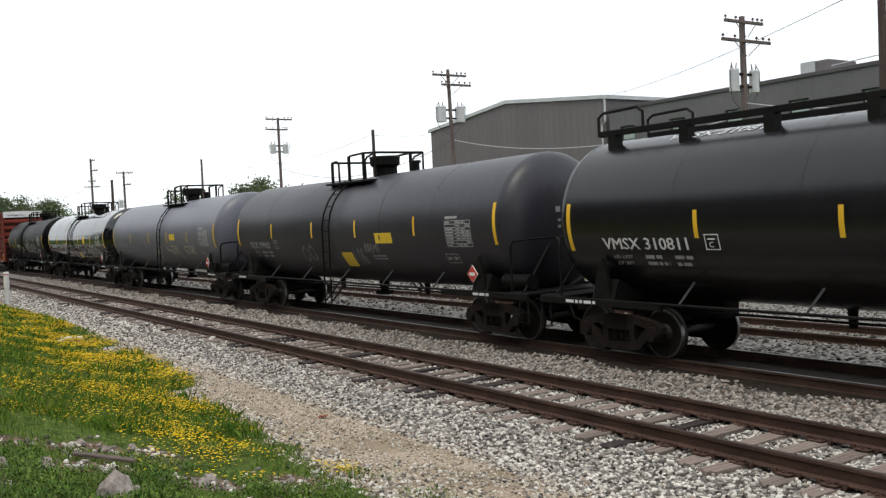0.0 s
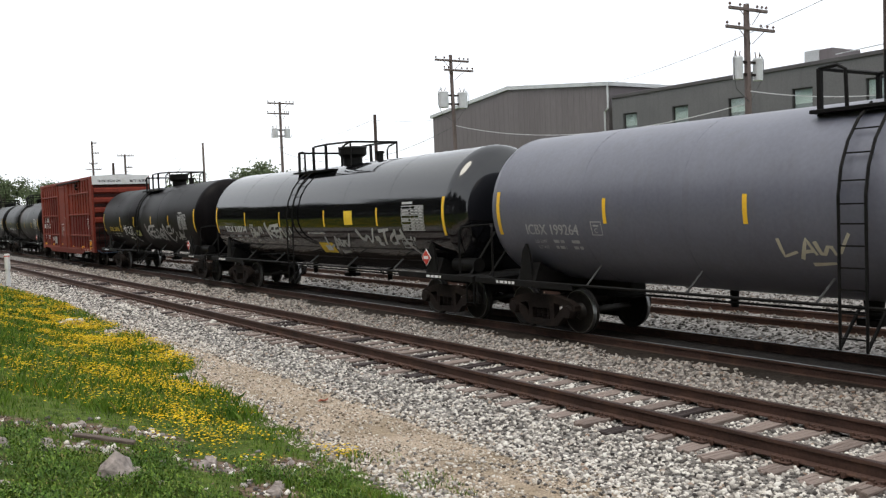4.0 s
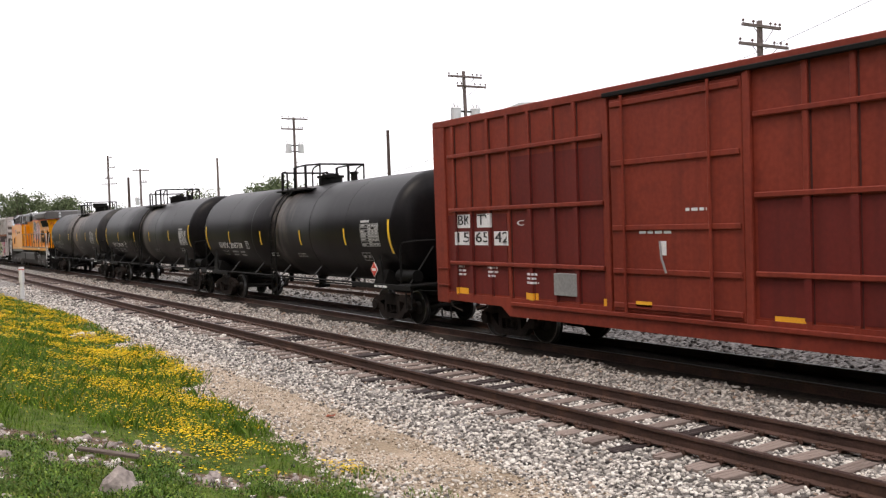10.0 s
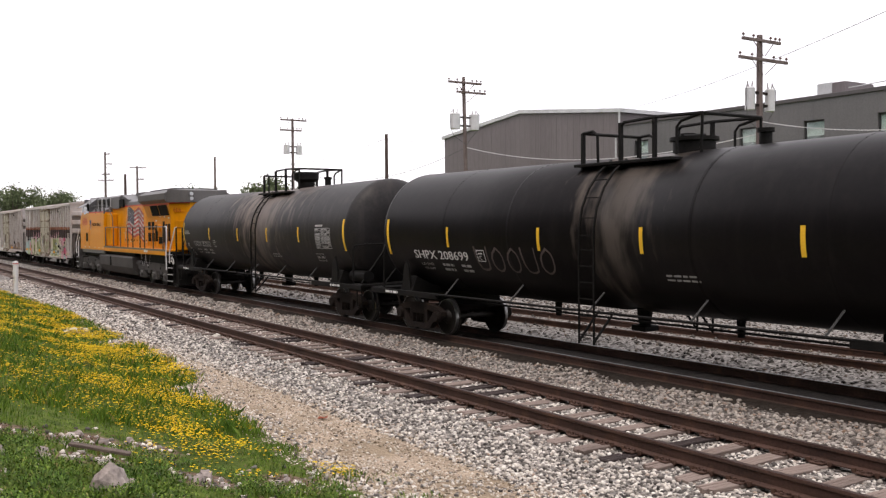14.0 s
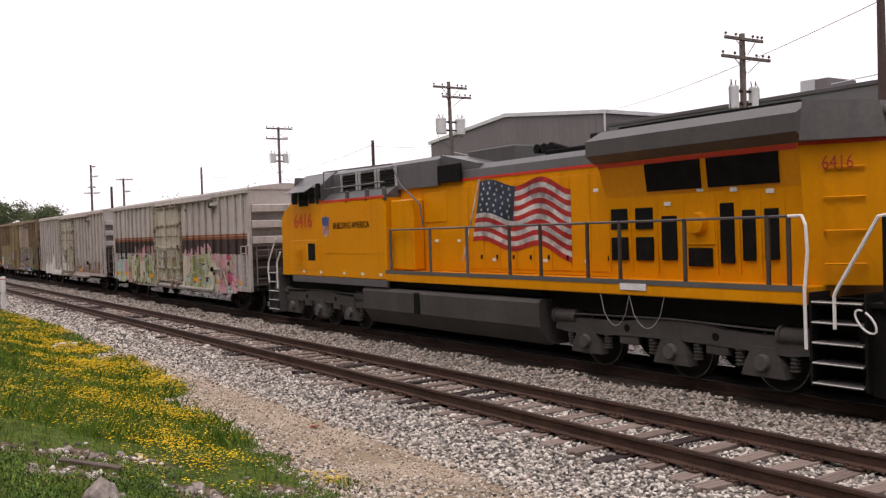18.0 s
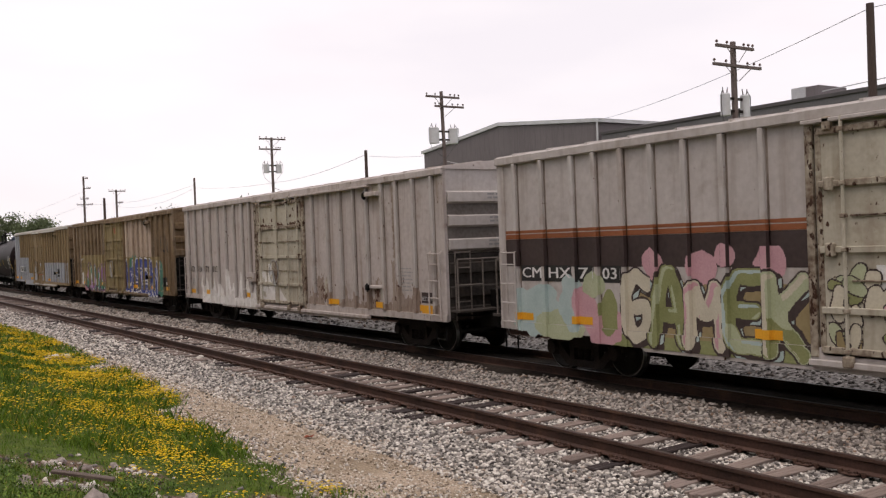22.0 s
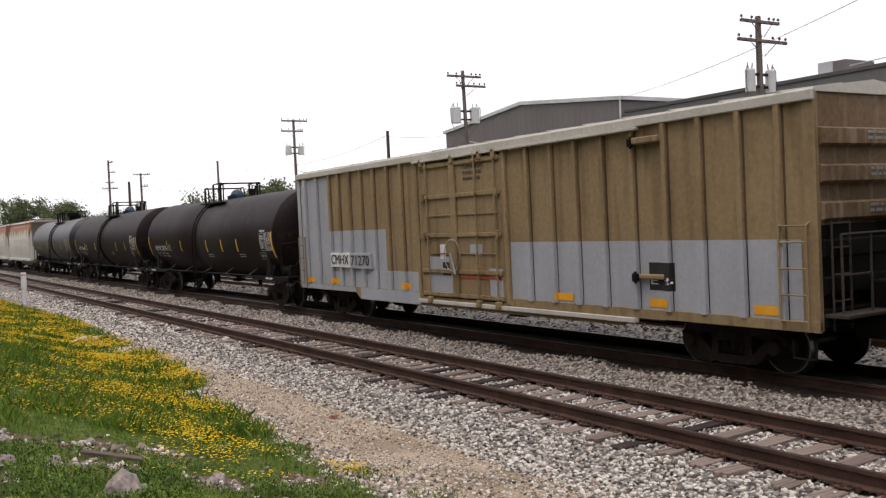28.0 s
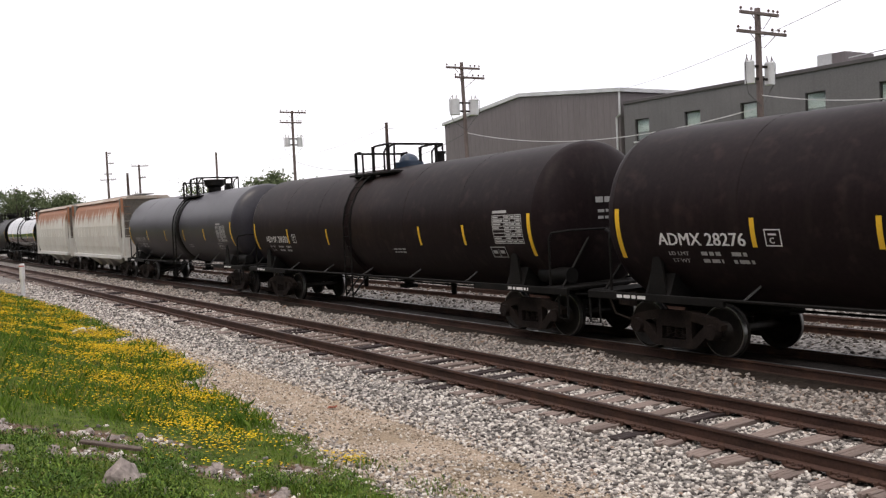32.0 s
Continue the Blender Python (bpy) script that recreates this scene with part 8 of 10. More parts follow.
    for s in (-1, 1):
        part("end_wall", MB().prism([(-hw + 0.01, lo), (hw - 0.01, lo), (hw - 0.01, hi - 0.04), (0, hi + 0.15), (-hw + 0.01, hi - 0.04)], s * (half - 0.12), s * (half - 0.05)), end_paint, t)
        for x in (-hw, hw):
            part("end_post", MB().box(x, x - math.copysign(0.06, x), s * (half - 0.13), s * half, lo, hi - 0.03), paint, t)
        for k, z in enumerate((3.92, 3.36, 2.8, 2.24, 1.68, 1.2)):
            part("end_corrugation", MB().prism([(s * (half - 0.06), z), (s * (half + 0.05), z - 0.04), (s * (half + 0.05), z - 0.26), (s * (half - 0.06), z - 0.32)][:: s], -hw + 0.08, hw - 0.08, "x"), end_paint if k < 3 else low_paint, t)
        part("lower_end_wall", MB().box(-hw + 0.07, hw - 0.07, s * (half - 0.05), s * (half - 0.03), lo, 2.44), low_paint, t, "lower end wall dark with grime and painted shade")
        if low_paint is M_END_LOW_SHADED:
            # dark sheet paints the deep shade between the ribs, with some grime
            part("end_recess", MB().box(-hw + 0.08, hw - 0.08, s * (half - 0.05), s * (half - 0.035), 2.45, 3.9), M_RECESS_SHADED, t, "recesses between the ribs, dark with grime and painted shade")
        part("draft_gear", MB().box(-0.55, 0.55, s * (half - 0.1), s * (half + 0.62), 0.66, 1.02, 0.03).box(-0.3, 0.35, s * half, s * (half + 0.3), 1.1, 1.55, 0.03), M_BLACK_STEEL, t, "black cushioned draft gear")
        part("end_ladder", MB().tube([(-hw + 0.18, s * (half + 0.09), lo), (-hw + 0.18, s * (half + 0.09), 2.5)], 0.02, 5).tube([(-hw + 0.62, s * (half + 0.09), lo), (-hw + 0.62, s * (half + 0.09), 2.5)], 0.02, 5).tube([(-hw + 0.18, s * (half + 0.09), 1.3), (-hw + 0.62, s * (half + 0.09), 1.3)], 0.016, 5).tube([(-hw + 0.18, s * (half + 0.09), 1.7), (-hw + 0.62, s * (half + 0.09), 1.7)], 0.016, 5).tube([(-hw + 0.18, s * (half + 0.09), 2.1), (-hw + 0.62, s * (half + 0.09), 2.1)], 0.016, 5).tube([(-hw + 0.18, s * (half + 0.09), 2.46), (-hw + 0.62, s * (half + 0.09), 2.46)], 0.016, 5), M_RAIL_GRIMY if low_paint is M_END_LOW_SHADED else M_END_DARK, t, "narrow end ladder")
        part("end_rail", MB().tube([(-hw + 0.1, s * (half + 0.3), 2.3), (hw - 0.1, s * (half + 0.3), 2.3)], 0.022, 5).tube([(-hw + 0.1, s * (half + 0.3), 1.1), (-hw + 0.1, s * (half + 0.3), 2.3)], 0.022, 5).tube([(-0.7, s * (half + 0.3), 1.1), (-0.7, s * (half + 0.3), 2.3)], 0.022, 5).tube([(0.8, s * (half + 0.3), 1.1), (0.8, s * (half + 0.3), 2.3)], 0.022, 5).tube([(-hw + 0.1, s * (half + 0.3), 1.7), (-0.7, s * (half + 0.3), 1.7)], 0.018, 5), M_RAIL_GRIMY if low_paint is M_END_LOW_SHADED else M_END_DARK, t, "end platform railing")
        part("end_platform", MB().box(-hw + 0.05, hw - 0.05, s * (half + 0.02), s * (half + 0.42), 1.06, 1.12, 0.01), M_END_DARK, t)
    hand_brake(t, -half - 0.06, 0.4)
    for k, (y, z, w) in enumerate(((0.3, 3.86, 1.0), (0.25, 3.3, 0.9), (0.3, 2.74, 1.1))):
        flat("end_lettering", bars(MB(), End(-half - 0.055), y, z, w, 2, 0.045, 0.09, 6 + k), M_PANEL_GREY, t)
    for y in (half - 0.55, half - 2.3, 3.0, -3.4, -6.0, -half + 1.2):
        flat("orange_tag", patch(MB(), sd, y, y - 0.5, 1.05, 1.2, 0.014), M_ORANGE_TAG, t)
    flat("white_notice", patch(MB(), Side(hw + 0.052), 0.95, 0.7, 1.85, 2.2, 0.004), M_WHITE_PAINT, t)
    box_under(t, half, hw, half - 2.05, 0.7)
    return t, sd, half


RIBS_A = [8.84, 7.98, 7.08, 6.46, 5.76, 5.03, 4.29, 3.51, 2.75, -2.57, -3.37, -4.12, -4.9, -5.7, -6.49, -7.29, -8.1, -8.85]
RIBS_B = [8.9, 8.1, 7.25, 6.45, 5.6, 4.77, 3.94, 3.18, 2.5, -2.4, -3.39, -4.19, -4.95, -5.7, -6.52, -7.24, -8.05, -8.89]
M_PINK = material("pink_spray_paint", (0.5, 0.27, 0.31), (0.6, 0.36, 0.4), 0.6, 0, 2, 30, 0.02)
M_MINT = material("pale_green_spray_paint", (0.36, 0.4, 0.25), (0.46, 0.5, 0.34), 0.6, 0, 2, 30, 0.02)
M_OLIVE = material("olive_spray_paint", (0.2, 0.22, 0.09), (0.29, 0.31, 0.14), 0.6, 0, 2, 30, 0.02)
M_TURQ = material("turquoise_spray_paint", (0.33, 0.44, 0.44), (0.45, 0.55, 0.54), 0.6, 0, 2, 30, 0.02)
M_BLUE_SPRAY = material("blue_spray_paint", (0.02, 0.04, 0.22), (0.035, 0.07, 0.32), 0.5, 0, 2, 30, 0.02)
M_TEAL = material("dark_teal_spray_paint", (0.03, 0.14, 0.10), (0.05, 0.22, 0.16), 0.6, 0, 2, 30, 0.02)
M_VIOLET = material("violet_spray_paint", (0.28, 0.13, 0.3), (0.4, 0.2, 0.42), 0.6, 0, 2, 30, 0.02)
M_CREAM_SPRAY = material("cream_spray_paint", (0.5, 0.46, 0.36), (0.62, 0.58, 0.47), 0.6, 0, 2, 30, 0.02)
M_ROSE = material("rose_spray_paint", (0.42, 0.08, 0.14), (0.52, 0.13, 0.2), 0.6, 0, 2, 30, 0.02)
M_RUST_FILM = material("flaking_brown_rust", (0.05, 0.022, 0.014), (0.13, 0.065, 0.04), 0.9, 0, 3, 20, 0.3)
M_NAVY = material("navy_spray_paint", (0.018, 0.022, 0.1), (0.035, 0.035, 0.15), 0.5, 0, 2, 30, 0.02)
M_PALE_SPRAY = material("pale_spray_paint", (0.5, 0.48, 0.45), (0.62, 0.6, 0.56), 0.6, 0, 2, 30, 0.02)


class Spray:
    """Paint sprayed on a side: a fine grid of colours, laid over posts, sill and panels."""

    def __init__(self, surface, y0, y1, z0, z1, sill=0.0, cell=0.015):
        self.s, self.sill = surface, sill
        edges = set(np.linspace(y1, y0, int((y0 - y1) / cell) + 1).round(4).tolist())
        for q in surface.ribs:
            edges |= {round(q - surface.half - 0.006, 4), round(q + surface.half + 0.006, 4)}
        self.ye = np.array(sorted(e for e in edges if y1 <= e <= y0))
        self.ze = np.linspace(z0, z1, int((z1 - z0) / cell) + 1)
        self.y, self.z = np.meshgrid((self.ye[1:] + self.ye[:-1]) / 2, (self.ze[1:] + self.ze[:-1]) / 2, indexing="ij")
        self.ink = np.zeros(self.y.shape, int)
        rng = np.random.default_rng(int(abs(y0) * 100))
        ph = rng.uniform(0, 6.28, 6)
        self.wob = 0.018 * (np.sin(self.y * 7 + ph[0]) * np.sin(self.z * 9 + ph[1]) + 0.6 * np.sin(self.y * 17 + ph[2]) * np.sin(self.z * 15 + ph[3]))

        # ragged fine noise for flaking edges
        self.grit = sum(np.sin(self.y * f * np.cos(g) + self.z * f * np.sin(g) + h) for f, g, h in zip((19, 27, 41, 57, 33, 71), rng.uniform(0, 3.14, 6), rng.uniform(0, 6.28, 6))) / 6

    def distance(self, pts):
        d = np.full(self.y.shape, 9.0)
        for (a, b), (c, e) in zip(pts, pts[1:]):
            vy, vz = c - a, e - b
            k = np.clip(((self.y - a) * vy + (self.z - b) * vz) / max(1e-9, vy * vy + vz * vz), 0, 1)
            d = np.minimum(d, np.hypot(self.y - a - k * vy, self.z - b - k * vz))
        return d + self.wob

    def put(self, mask, colour):
        self.ink[mask] = colour

    def disc(self, y, z, ry, rz, colour):
        self.put(np.hypot((self.y - y) / ry, (self.z - z) / rz) + self.wob * 6 < 1, colour)

    def letters(self, word, y0, y1, z0, z1, width, layers, fills, seed, lean=0.0, shade=None, sharp=False):
        """Fat letters: layers of (extra width, colour) under fills; each fill is (upper, lower, shine)."""
        rng = random.Random(seed)
        w = (y0 - y1) / len(word)
        laid = []
        for k, g in enumerate(word):
            a, dz, hz = y0 - k * w, rng.uniform(-0.05, 0.05), rng.uniform(0.94, 1.08)
            soften = (lambda q: q) if sharp else rounded
            strokes = [soften([(a - w * (0.06 + 0.88 * u + lean * (v - 0.5)), z0 + dz + (z1 - z0) * (width * 0.4 + (1 - width * 0.8) * v) * hz) for u, v in st]) for st in GLYPHS[g]]
            laid.append((self.distance(strokes[0]) if len(strokes) == 1 else np.minimum(self.distance(strokes[0]), self.distance(strokes[1])), np.minimum.reduce([self.distance([(p - 0.075, q - 0.06) for p, q in st]) for st in strokes]), a, fills[k % len(fills)]))
        half = width / 2
        if shade:
            for d, d2, a, _ in laid:
                self.put(d2 < half + 0.045, shade[0])
                self.put((d2 < half + 0.02) & (np.sin(self.y * 9 + self.z * 17 + a) > 0.35), shade[1])
        for extra, colour in layers:
            for d, _, _, _ in laid:
                self.put(d < half + extra, colour)
        for d, d2, a, (upper, lower, shine) in laid:
            for extra, colour in layers:
                self.put((d < half + extra * 0.55) & (d > half - 0.01), layers[-1][1])
            self.put(d < half, upper)
            mid = z0 + (z1 - z0) * 0.42 + 0.14 * np.sin(self.y * 6 + a)
            self.put((d < half - 0.02) & (self.z < mid), lower)
            if shine:
                self.put((d < half - 0.035) & (d2 > half - 0.03), shine)

    def depth(self, y, z):
        d = self.s.deep if any(abs(y - q) < self.s.half + 0.004 for q in self.s.ribs) else 0.0
        return max(d, 0.052) if z < self.sill else d

    def lay(self, parent, colours, label):
        """One part for each colour; the first one carries the others."""
        hw = self.s.hw + 0.007
        meshes = {c: MB() for c in colours}
        n, m = self.ink.shape
        zs = self.z[0]
        for i in range(n):
            deep = [self.depth(self.y[i, 0], z) for z in zs]
            beside = [[self.depth(self.y[k, 0], z) if 0 <= k < n else None for z in zs] for k in (i - 1, i + 1)]
            j = 0
            while j < m:
                c, d = int(self.ink[i, j]), deep[j]
                e = j
                while e < m and self.ink[i, e] == c and deep[e] == d and beside[0][e] == beside[0][j] and beside[1][e] == beside[1][j]:
                    e += 1
                if c in meshes:
                    y0, y1, z0, z1, x = self.ye[i], self.ye[i + 1], self.ze[j], self.ze[e], -hw - d
                    meshes[c].add([(x, y0, z0), (x, y1, z0), (x, y1, z1), (x, y0, z1)], [(0, 3, 2, 1)])
                    for other, yy in ((beside[0][j], y0), (beside[1][j], y1)):
                        if other is not None and other < d - 0.02:
                            meshes[c].add([(x, yy, z0), (-hw - other, yy, z0), (-hw - other, yy, z1), (x, yy, z1)], [(0, 1, 2, 3)])
                j = e
        top = None
        for c, (mat, name) in colours.items():
            if meshes[c].v:
                ob = flat(name, meshes[c], mat, top or parent)
                tagged(ob, label if top is None else "sprayed paint of one colour", kind="stuff")
                top = top or ob
        return top


# white car with a brown stripe
t, sd, half = reefer("white insulated car with a brown stripe and sprayed murals", 182.0, 200.9, M_REEFER_WHITE, M_DOOR_CREAM, M_REEFER_WHITE, RIBS_A)
for a, b in ((half - 0.05, 2.0), (-1.86, -half + 0.05)):
    flat("brown_stripe", patch(MB(), sd, a, b, 2.16, 2.72, 0.004), M_STRIPE_BROWN, t, "dark brown stripe")
    flat("rust_stripe", patch(patch(MB(), sd, a, b, 2.725, 2.82, 0.004), sd, a, b, 2.84, 2.9, 0.004), M_STRIPE_RUST, t, "rust orange stripe")
W, K, P, O, G, T, B, V, R, Y = range(1, 11)
INKS = {W: (M_CREAM_SPRAY, "mural_fill"), K: (M_STRIPE_BROWN, "mural_line"), P: (M_PINK, "mural_cloud"), O: (M_OLIVE, "mural_shade"), G: (M_MINT, "mural_green"), T: (M_TURQ, "mural_glint"), B: (M_TAN, "mural_patch"), R: (M_ROSE, "mural_edge")}
sp = Spray(sd, half - 0.25, 2.0, 0.72, 2.55, 1.0)
for k, (y, z, a, b, c) in enumerate(((8.3, 1.25, 0.75, 0.5, T), (7.6, 1.0, 0.8, 0.3, G), (7.2, 1.45, 0.4, 0.55, T), (6.8, 1.4, 0.35, 0.4, P), (6.6, 1.8, 0.3, 0.25, G), (6.3, 1.05, 0.5, 0.4, P), (5.1, 2.2, 0.24, 0.28, P), (4.0, 2.15, 0.3, 0.3, P), (3.55, 2.35, 0.2, 0.2, P), (2.7, 2.2, 0.3, 0.3, P), (6.2, 1.3, 0.22, 0.4, O), (8.1, 1.6, 0.45, 0.2, T))):
    sp.disc(y, z, a, b, c)
sp.put((sp.z < 0.95) & (sp.y < 6.2) & (sp.ink == 0), O)
sp.put((sp.z < 1.9) & (sp.y < 5.6) & (sp.ink == 0), B)
sp.letters("GAMEK", 5.9, 2.05, 0.74, 2.2, 0.27, [(0.035, K)], [(W, W, 0), (O, O, G), (W, W, P), (O, G, T), (G, O, W)], 3, shade=(K, T))
sp.lay(t, INKS, "cream and olive sprayed mural with pink cloud")
sp = Spray(sd, -1.9, -8.3, 0.72, 2.6, 1.0)
for y, z, a, b, c in ((-2.4, 2.05, 0.35, 0.33, P), (-3.2, 2.1, 0.35, 0.3, P), (-4.15, 2.1, 0.5, 0.38, P), (-5.0, 2.15, 0.45, 0.42, P), (-5.8, 1.9, 0.3, 0.3, P), (-6.7, 1.85, 0.3, 0.25, P), (-7.3, 1.35, 0.4, 0.35, P), (-7.35, 2.0, 0.2, 0.18, R), (-8.0, 1.0, 0.4, 0.25, P), (-7.9, 1.55, 0.22, 0.2, P), (-6.9, 0.9, 0.7, 0.25, P)):
    sp.disc(y, z, a, b, c)
sp.put((sp.z < 0.98) & (sp.y > -6.2) & (sp.ink == 0), G)
sp.put((sp.z < 2.0) & (sp.y > -6.0) & (sp.ink == 0), T)
sp.letters("PASAN", -1.95, -6.35, 0.76, 2.22, 0.28, [(0.05, K), (0.022, W)], [(W, W, 0), (O, O, G), (O, O, G), (G, W, O), (W, W, P), (G, G, O)], 4, shade=(K, T))
for k in range(26):
    q = random.Random(200 + k)
    y, z, c = q.uniform(-8.1, -6.5), q.uniform(0.85, 1.9), q.choice((P, P, P, R, T, G, W))
    line = [(y, z), (y + q.uniform(-0.3, 0.3), z + q.uniform(-0.25, 0.3)), (y + q.uniform(-0.35, 0.35), z + q.uniform(-0.2, 0.2))]
    d, w = sp.distance(line) + 0.03 * sp.grit, q.uniform(0.04, 0.1)
    sp.put(d < w + 0.025, R if c == P else K)
    sp.put(d < w, c)
sp.lay(t, INKS, "olive, mint and cream sprayed mural with pink cloud")
sp = Spray(Side(1.572), 1.7, -1.6, 0.95, 2.3)
for k in range(60):
    q = random.Random(k)
    y, z, c = q.uniform(-1.5, 1.6), q.uniform(1.0, 2.0), q.choice((G, O, P, W, W, B))
    pts = [(y, z), (y + q.uniform(-0.2, 0.2), z + q.uniform(-0.3, 0.3)), (y + q.uniform(-0.4, 0.4), z + q.uniform(-0.3, 0.3))]
    w = q.uniform(0.03, 0.11)
    d = sp.distance(rounded(pts))
    sp.put(d < w + 0.022, K)
    sp.put(d < w, c)
sp.lay(t, INKS, "scrawled pale spray on the door")
for y, w, txt in ((8.75, 0.7, "CM"), (7.92, 0.75, "HX"), (7.02, 0.5, "71"), (6.38, 0.6, "031")):
    letter_panel(sd, y, 1.86, w, 0.32, txt, 0.22, M_WHITE_PAINT, M_PANEL_BLACK, t, "black lettered panel")
letter_panel(End(-half + 0.048), -0.28, 4.0, 0.62, 0.3, "CMHX", 0.2, M_WHITE_PAINT, M_PANEL_BLACK, t, "black lettered panel")

for z, w, text in ((3.86, 0.8, "CLOSE AND LOCK"), (3.73, 0.7, "DOORS BEFORE"), (3.6, 0.66, "MOVING CARS")):
    write("door_lettering", Side(1.572), text, -0.2, z, 0.08, M_PANEL_GREY, t, w)

# plain white car
t, sd, half = reefer("weathered white insulated car with a rust-stained door", 202.98, 221.73, M_REEFER_STAINED, M_DOOR_CREAM, M_REEFER_WHITE, RIBS_B)
bay_letters(sd, ((8.74, 0.5, "CM"), (7.9, 0.46, "HX"), (7.1, 0.34, "71"), (6.36, 0.56, "013")), 1.88, 0.24, M_PANEL_BLACK, t)
for y, w in ((8.7, 0.45), (7.9, 0.5)):
    flat("small_lettering", bars(MB(), sd, y, 1.62, w, 2, 0.05, 0.14, 5), M_PANEL_GREY, t)
write("end_mark", End(-half + 0.05), "CMHX", -0.72, 4.06, 0.14, M_PANEL_BLACK, t, 0.42)
write("end_mark", End(-half + 0.05), "71013", -0.74, 3.86, 0.12, M_PANEL_BLACK, t, 0.4)
sp = Spray(sd, 8.2, 2.0, 0.72, 2.4, 1.0)
top_line = 1.55 + 0.22 * np.sin(sp.y * 3.1) + 0.16 * np.sin(sp.y * 7.3 + 1) + 0.12 * np.abs(np.sin(sp.y * 5.2))
spikes = sum(h * np.clip(1 - np.abs(sp.y - a) / w, 0, 1) for a, w, h in ((7.5, 0.3, 0.7), (7.05, 0.5, 0.55), (6.2, 0.22, 0.75), (5.6, 0.35, 0.6), (4.75, 0.28, 0.95), (4.3, 0.4, 0.5), (3.5, 0.42, 0.8), (2.9, 0.3, 0.7), (2.2, 0.3, 0.5)))
sp.put((sp.z < 1.05 + spikes + 0.1 * np.sin(sp.y * 11) + sp.wob * 3) & (np.hypot(sp.y - 7.9, sp.z - 0.9) > 0.45), W)
for k in range(34):
    q = random.Random(300 + k)
    y, z = q.uniform(2.2, 7.7), q.uniform(0.8, 1.9)
    line = rounded([(y, z), (y + q.uniform(-0.25, 0.25), z + q.uniform(-0.5, 0.5)), (y + q.uniform(-0.5, 0.5), z + q.uniform(-0.4, 0.4))])
    sp.put((sp.distance(line) < q.uniform(0.04, 0.11)) & (sp.ink == W), Y)
for y, z, a, b in ((6.75, 1.3, 0.12, 0.2), (5.1, 1.2, 0.16, 0.22), (3.1, 1.15, 0.12, 0.16), (4.0, 1.3, 0.1, 0.18), (2.55, 1.35, 0.1, 0.25)):
    sp.put(np.hypot((sp.y - y) / a, (sp.z - z) / b) + sp.wob * 6 < 1, 0)
sp.lay(t, {W: (M_WASH, "whitewash"), Y: (M_WASH_FULL, "ghost_letters")}, "white overpainted letters with a jagged rim")
sp = Spray(Side(1.572), 1.7, -0.4, 0.95, 1.95)
sp.put(sp.z < 1.2 + 0.2 * np.sin(sp.y * 4) + 0.2 * np.sin(sp.y * 1.3 + 1), W)
sp.letters("AK", 1.7, 0.3, 0.95, 1.95, 0.2, [], [(Y, W, 0)], 6)
sp.lay(t, {W: (M_WASH, "whitewash"), Y: (M_WASH_FULL, "ghost_letters")}, "white overpaint on the door")
box = part("side_box", MB().box(-1.65, -1.52, 2.1, 2.62, 1.6, 1.9, 0.015), M_REEFER_STAINED, t, "small hinged box beside the door")
part("box_handle", MB().tube([(-1.66, 2.55, 1.68), (-1.68, 2.55, 1.74), (-1.68, 2.2, 1.74), (-1.66, 2.2, 1.68)], 0.012, 5), M_HINGE, box)
for k, text in enumerate(("LD LMT", "LT WT")):
    write("small_lettering", sd, text, 8.72, 1.5 - 0.16 * k, 0.08, M_PANEL_GREY, t, 0.4)
for a, b, c, d in ((-5.95, -6.35, 1.3, 1.55), (-3.0, -3.3, 1.3, 1.75), (-6.0, -6.35, 4.05, 4.32)):
    flat("rust_patch", patch(MB(), sd, a, b, c, d, 0.006), M_DOOR_CREAM, t)
letter_panel(sd, -8.25, 1.25, 0.55, 0.26, "EB", 0.1, M_FAINT_PAINT, M_STRIPE_BROWN, t, "brown stencil panel")
flat("orange_tag", patch(MB(), sd, -8.25, -8.8, 0.98, 1.2, 0.011), M_ORANGE_TAG, t)
flat("small_lettering", bars(MB(), sd, -7.35, 2.1, 0.6, 7, 0.03, 0.09, 3), M_PANEL_GREY, t)

RUST_INK = {K: (M_RUST_FILM, "rust_bloom")}
sp = Spray(Side(1.572), 1.7, -1.6, 3.42, 4.1)
edge = 3.47 + 0.03 * np.sin(sp.y * 5 + 1) + 0.07 * np.clip(np.sin(sp.y * 3.7 + 0.5), 0, 1) ** 6
sp.put(sp.z < edge + sp.wob + 0.05 * sp.grit, K)
for y, z, a, b in ((1.2, 3.62, 0.06, 0.09), (0.5, 3.6, 0.09, 0.07), (0.55, 3.95, 0.03, 0.07), (-0.9, 3.7, 0.06, 0.05), (-1.1, 3.9, 0.04, 0.05), (-1.45, 3.8, 0.06, 0.2), (1.62, 3.8, 0.06, 0.22), (-0.62, 3.68, 0.05, 0.16)):
    sp.disc(y, z, a, b, K)
sp.lay(t, RUST_INK, "dark rust bloom along the door beam")
sp = Spray(sd, -1.9, -9.1, 1.0, 2.3)
near_post = np.min([np.abs(sp.y - q) for q in RIBS_B], axis=0)
foot = 1.06 + 0.1 * np.sin(sp.y * 2.3) + 0.32 * np.exp(-near_post / 0.12) * (1 + np.sin(sp.y * 5.1)) + 0.25 * np.clip((-4.5 - sp.y) / 4, 0, 1)
sp.put(sp.z + 0.12 * sp.grit + sp.wob < foot, K)
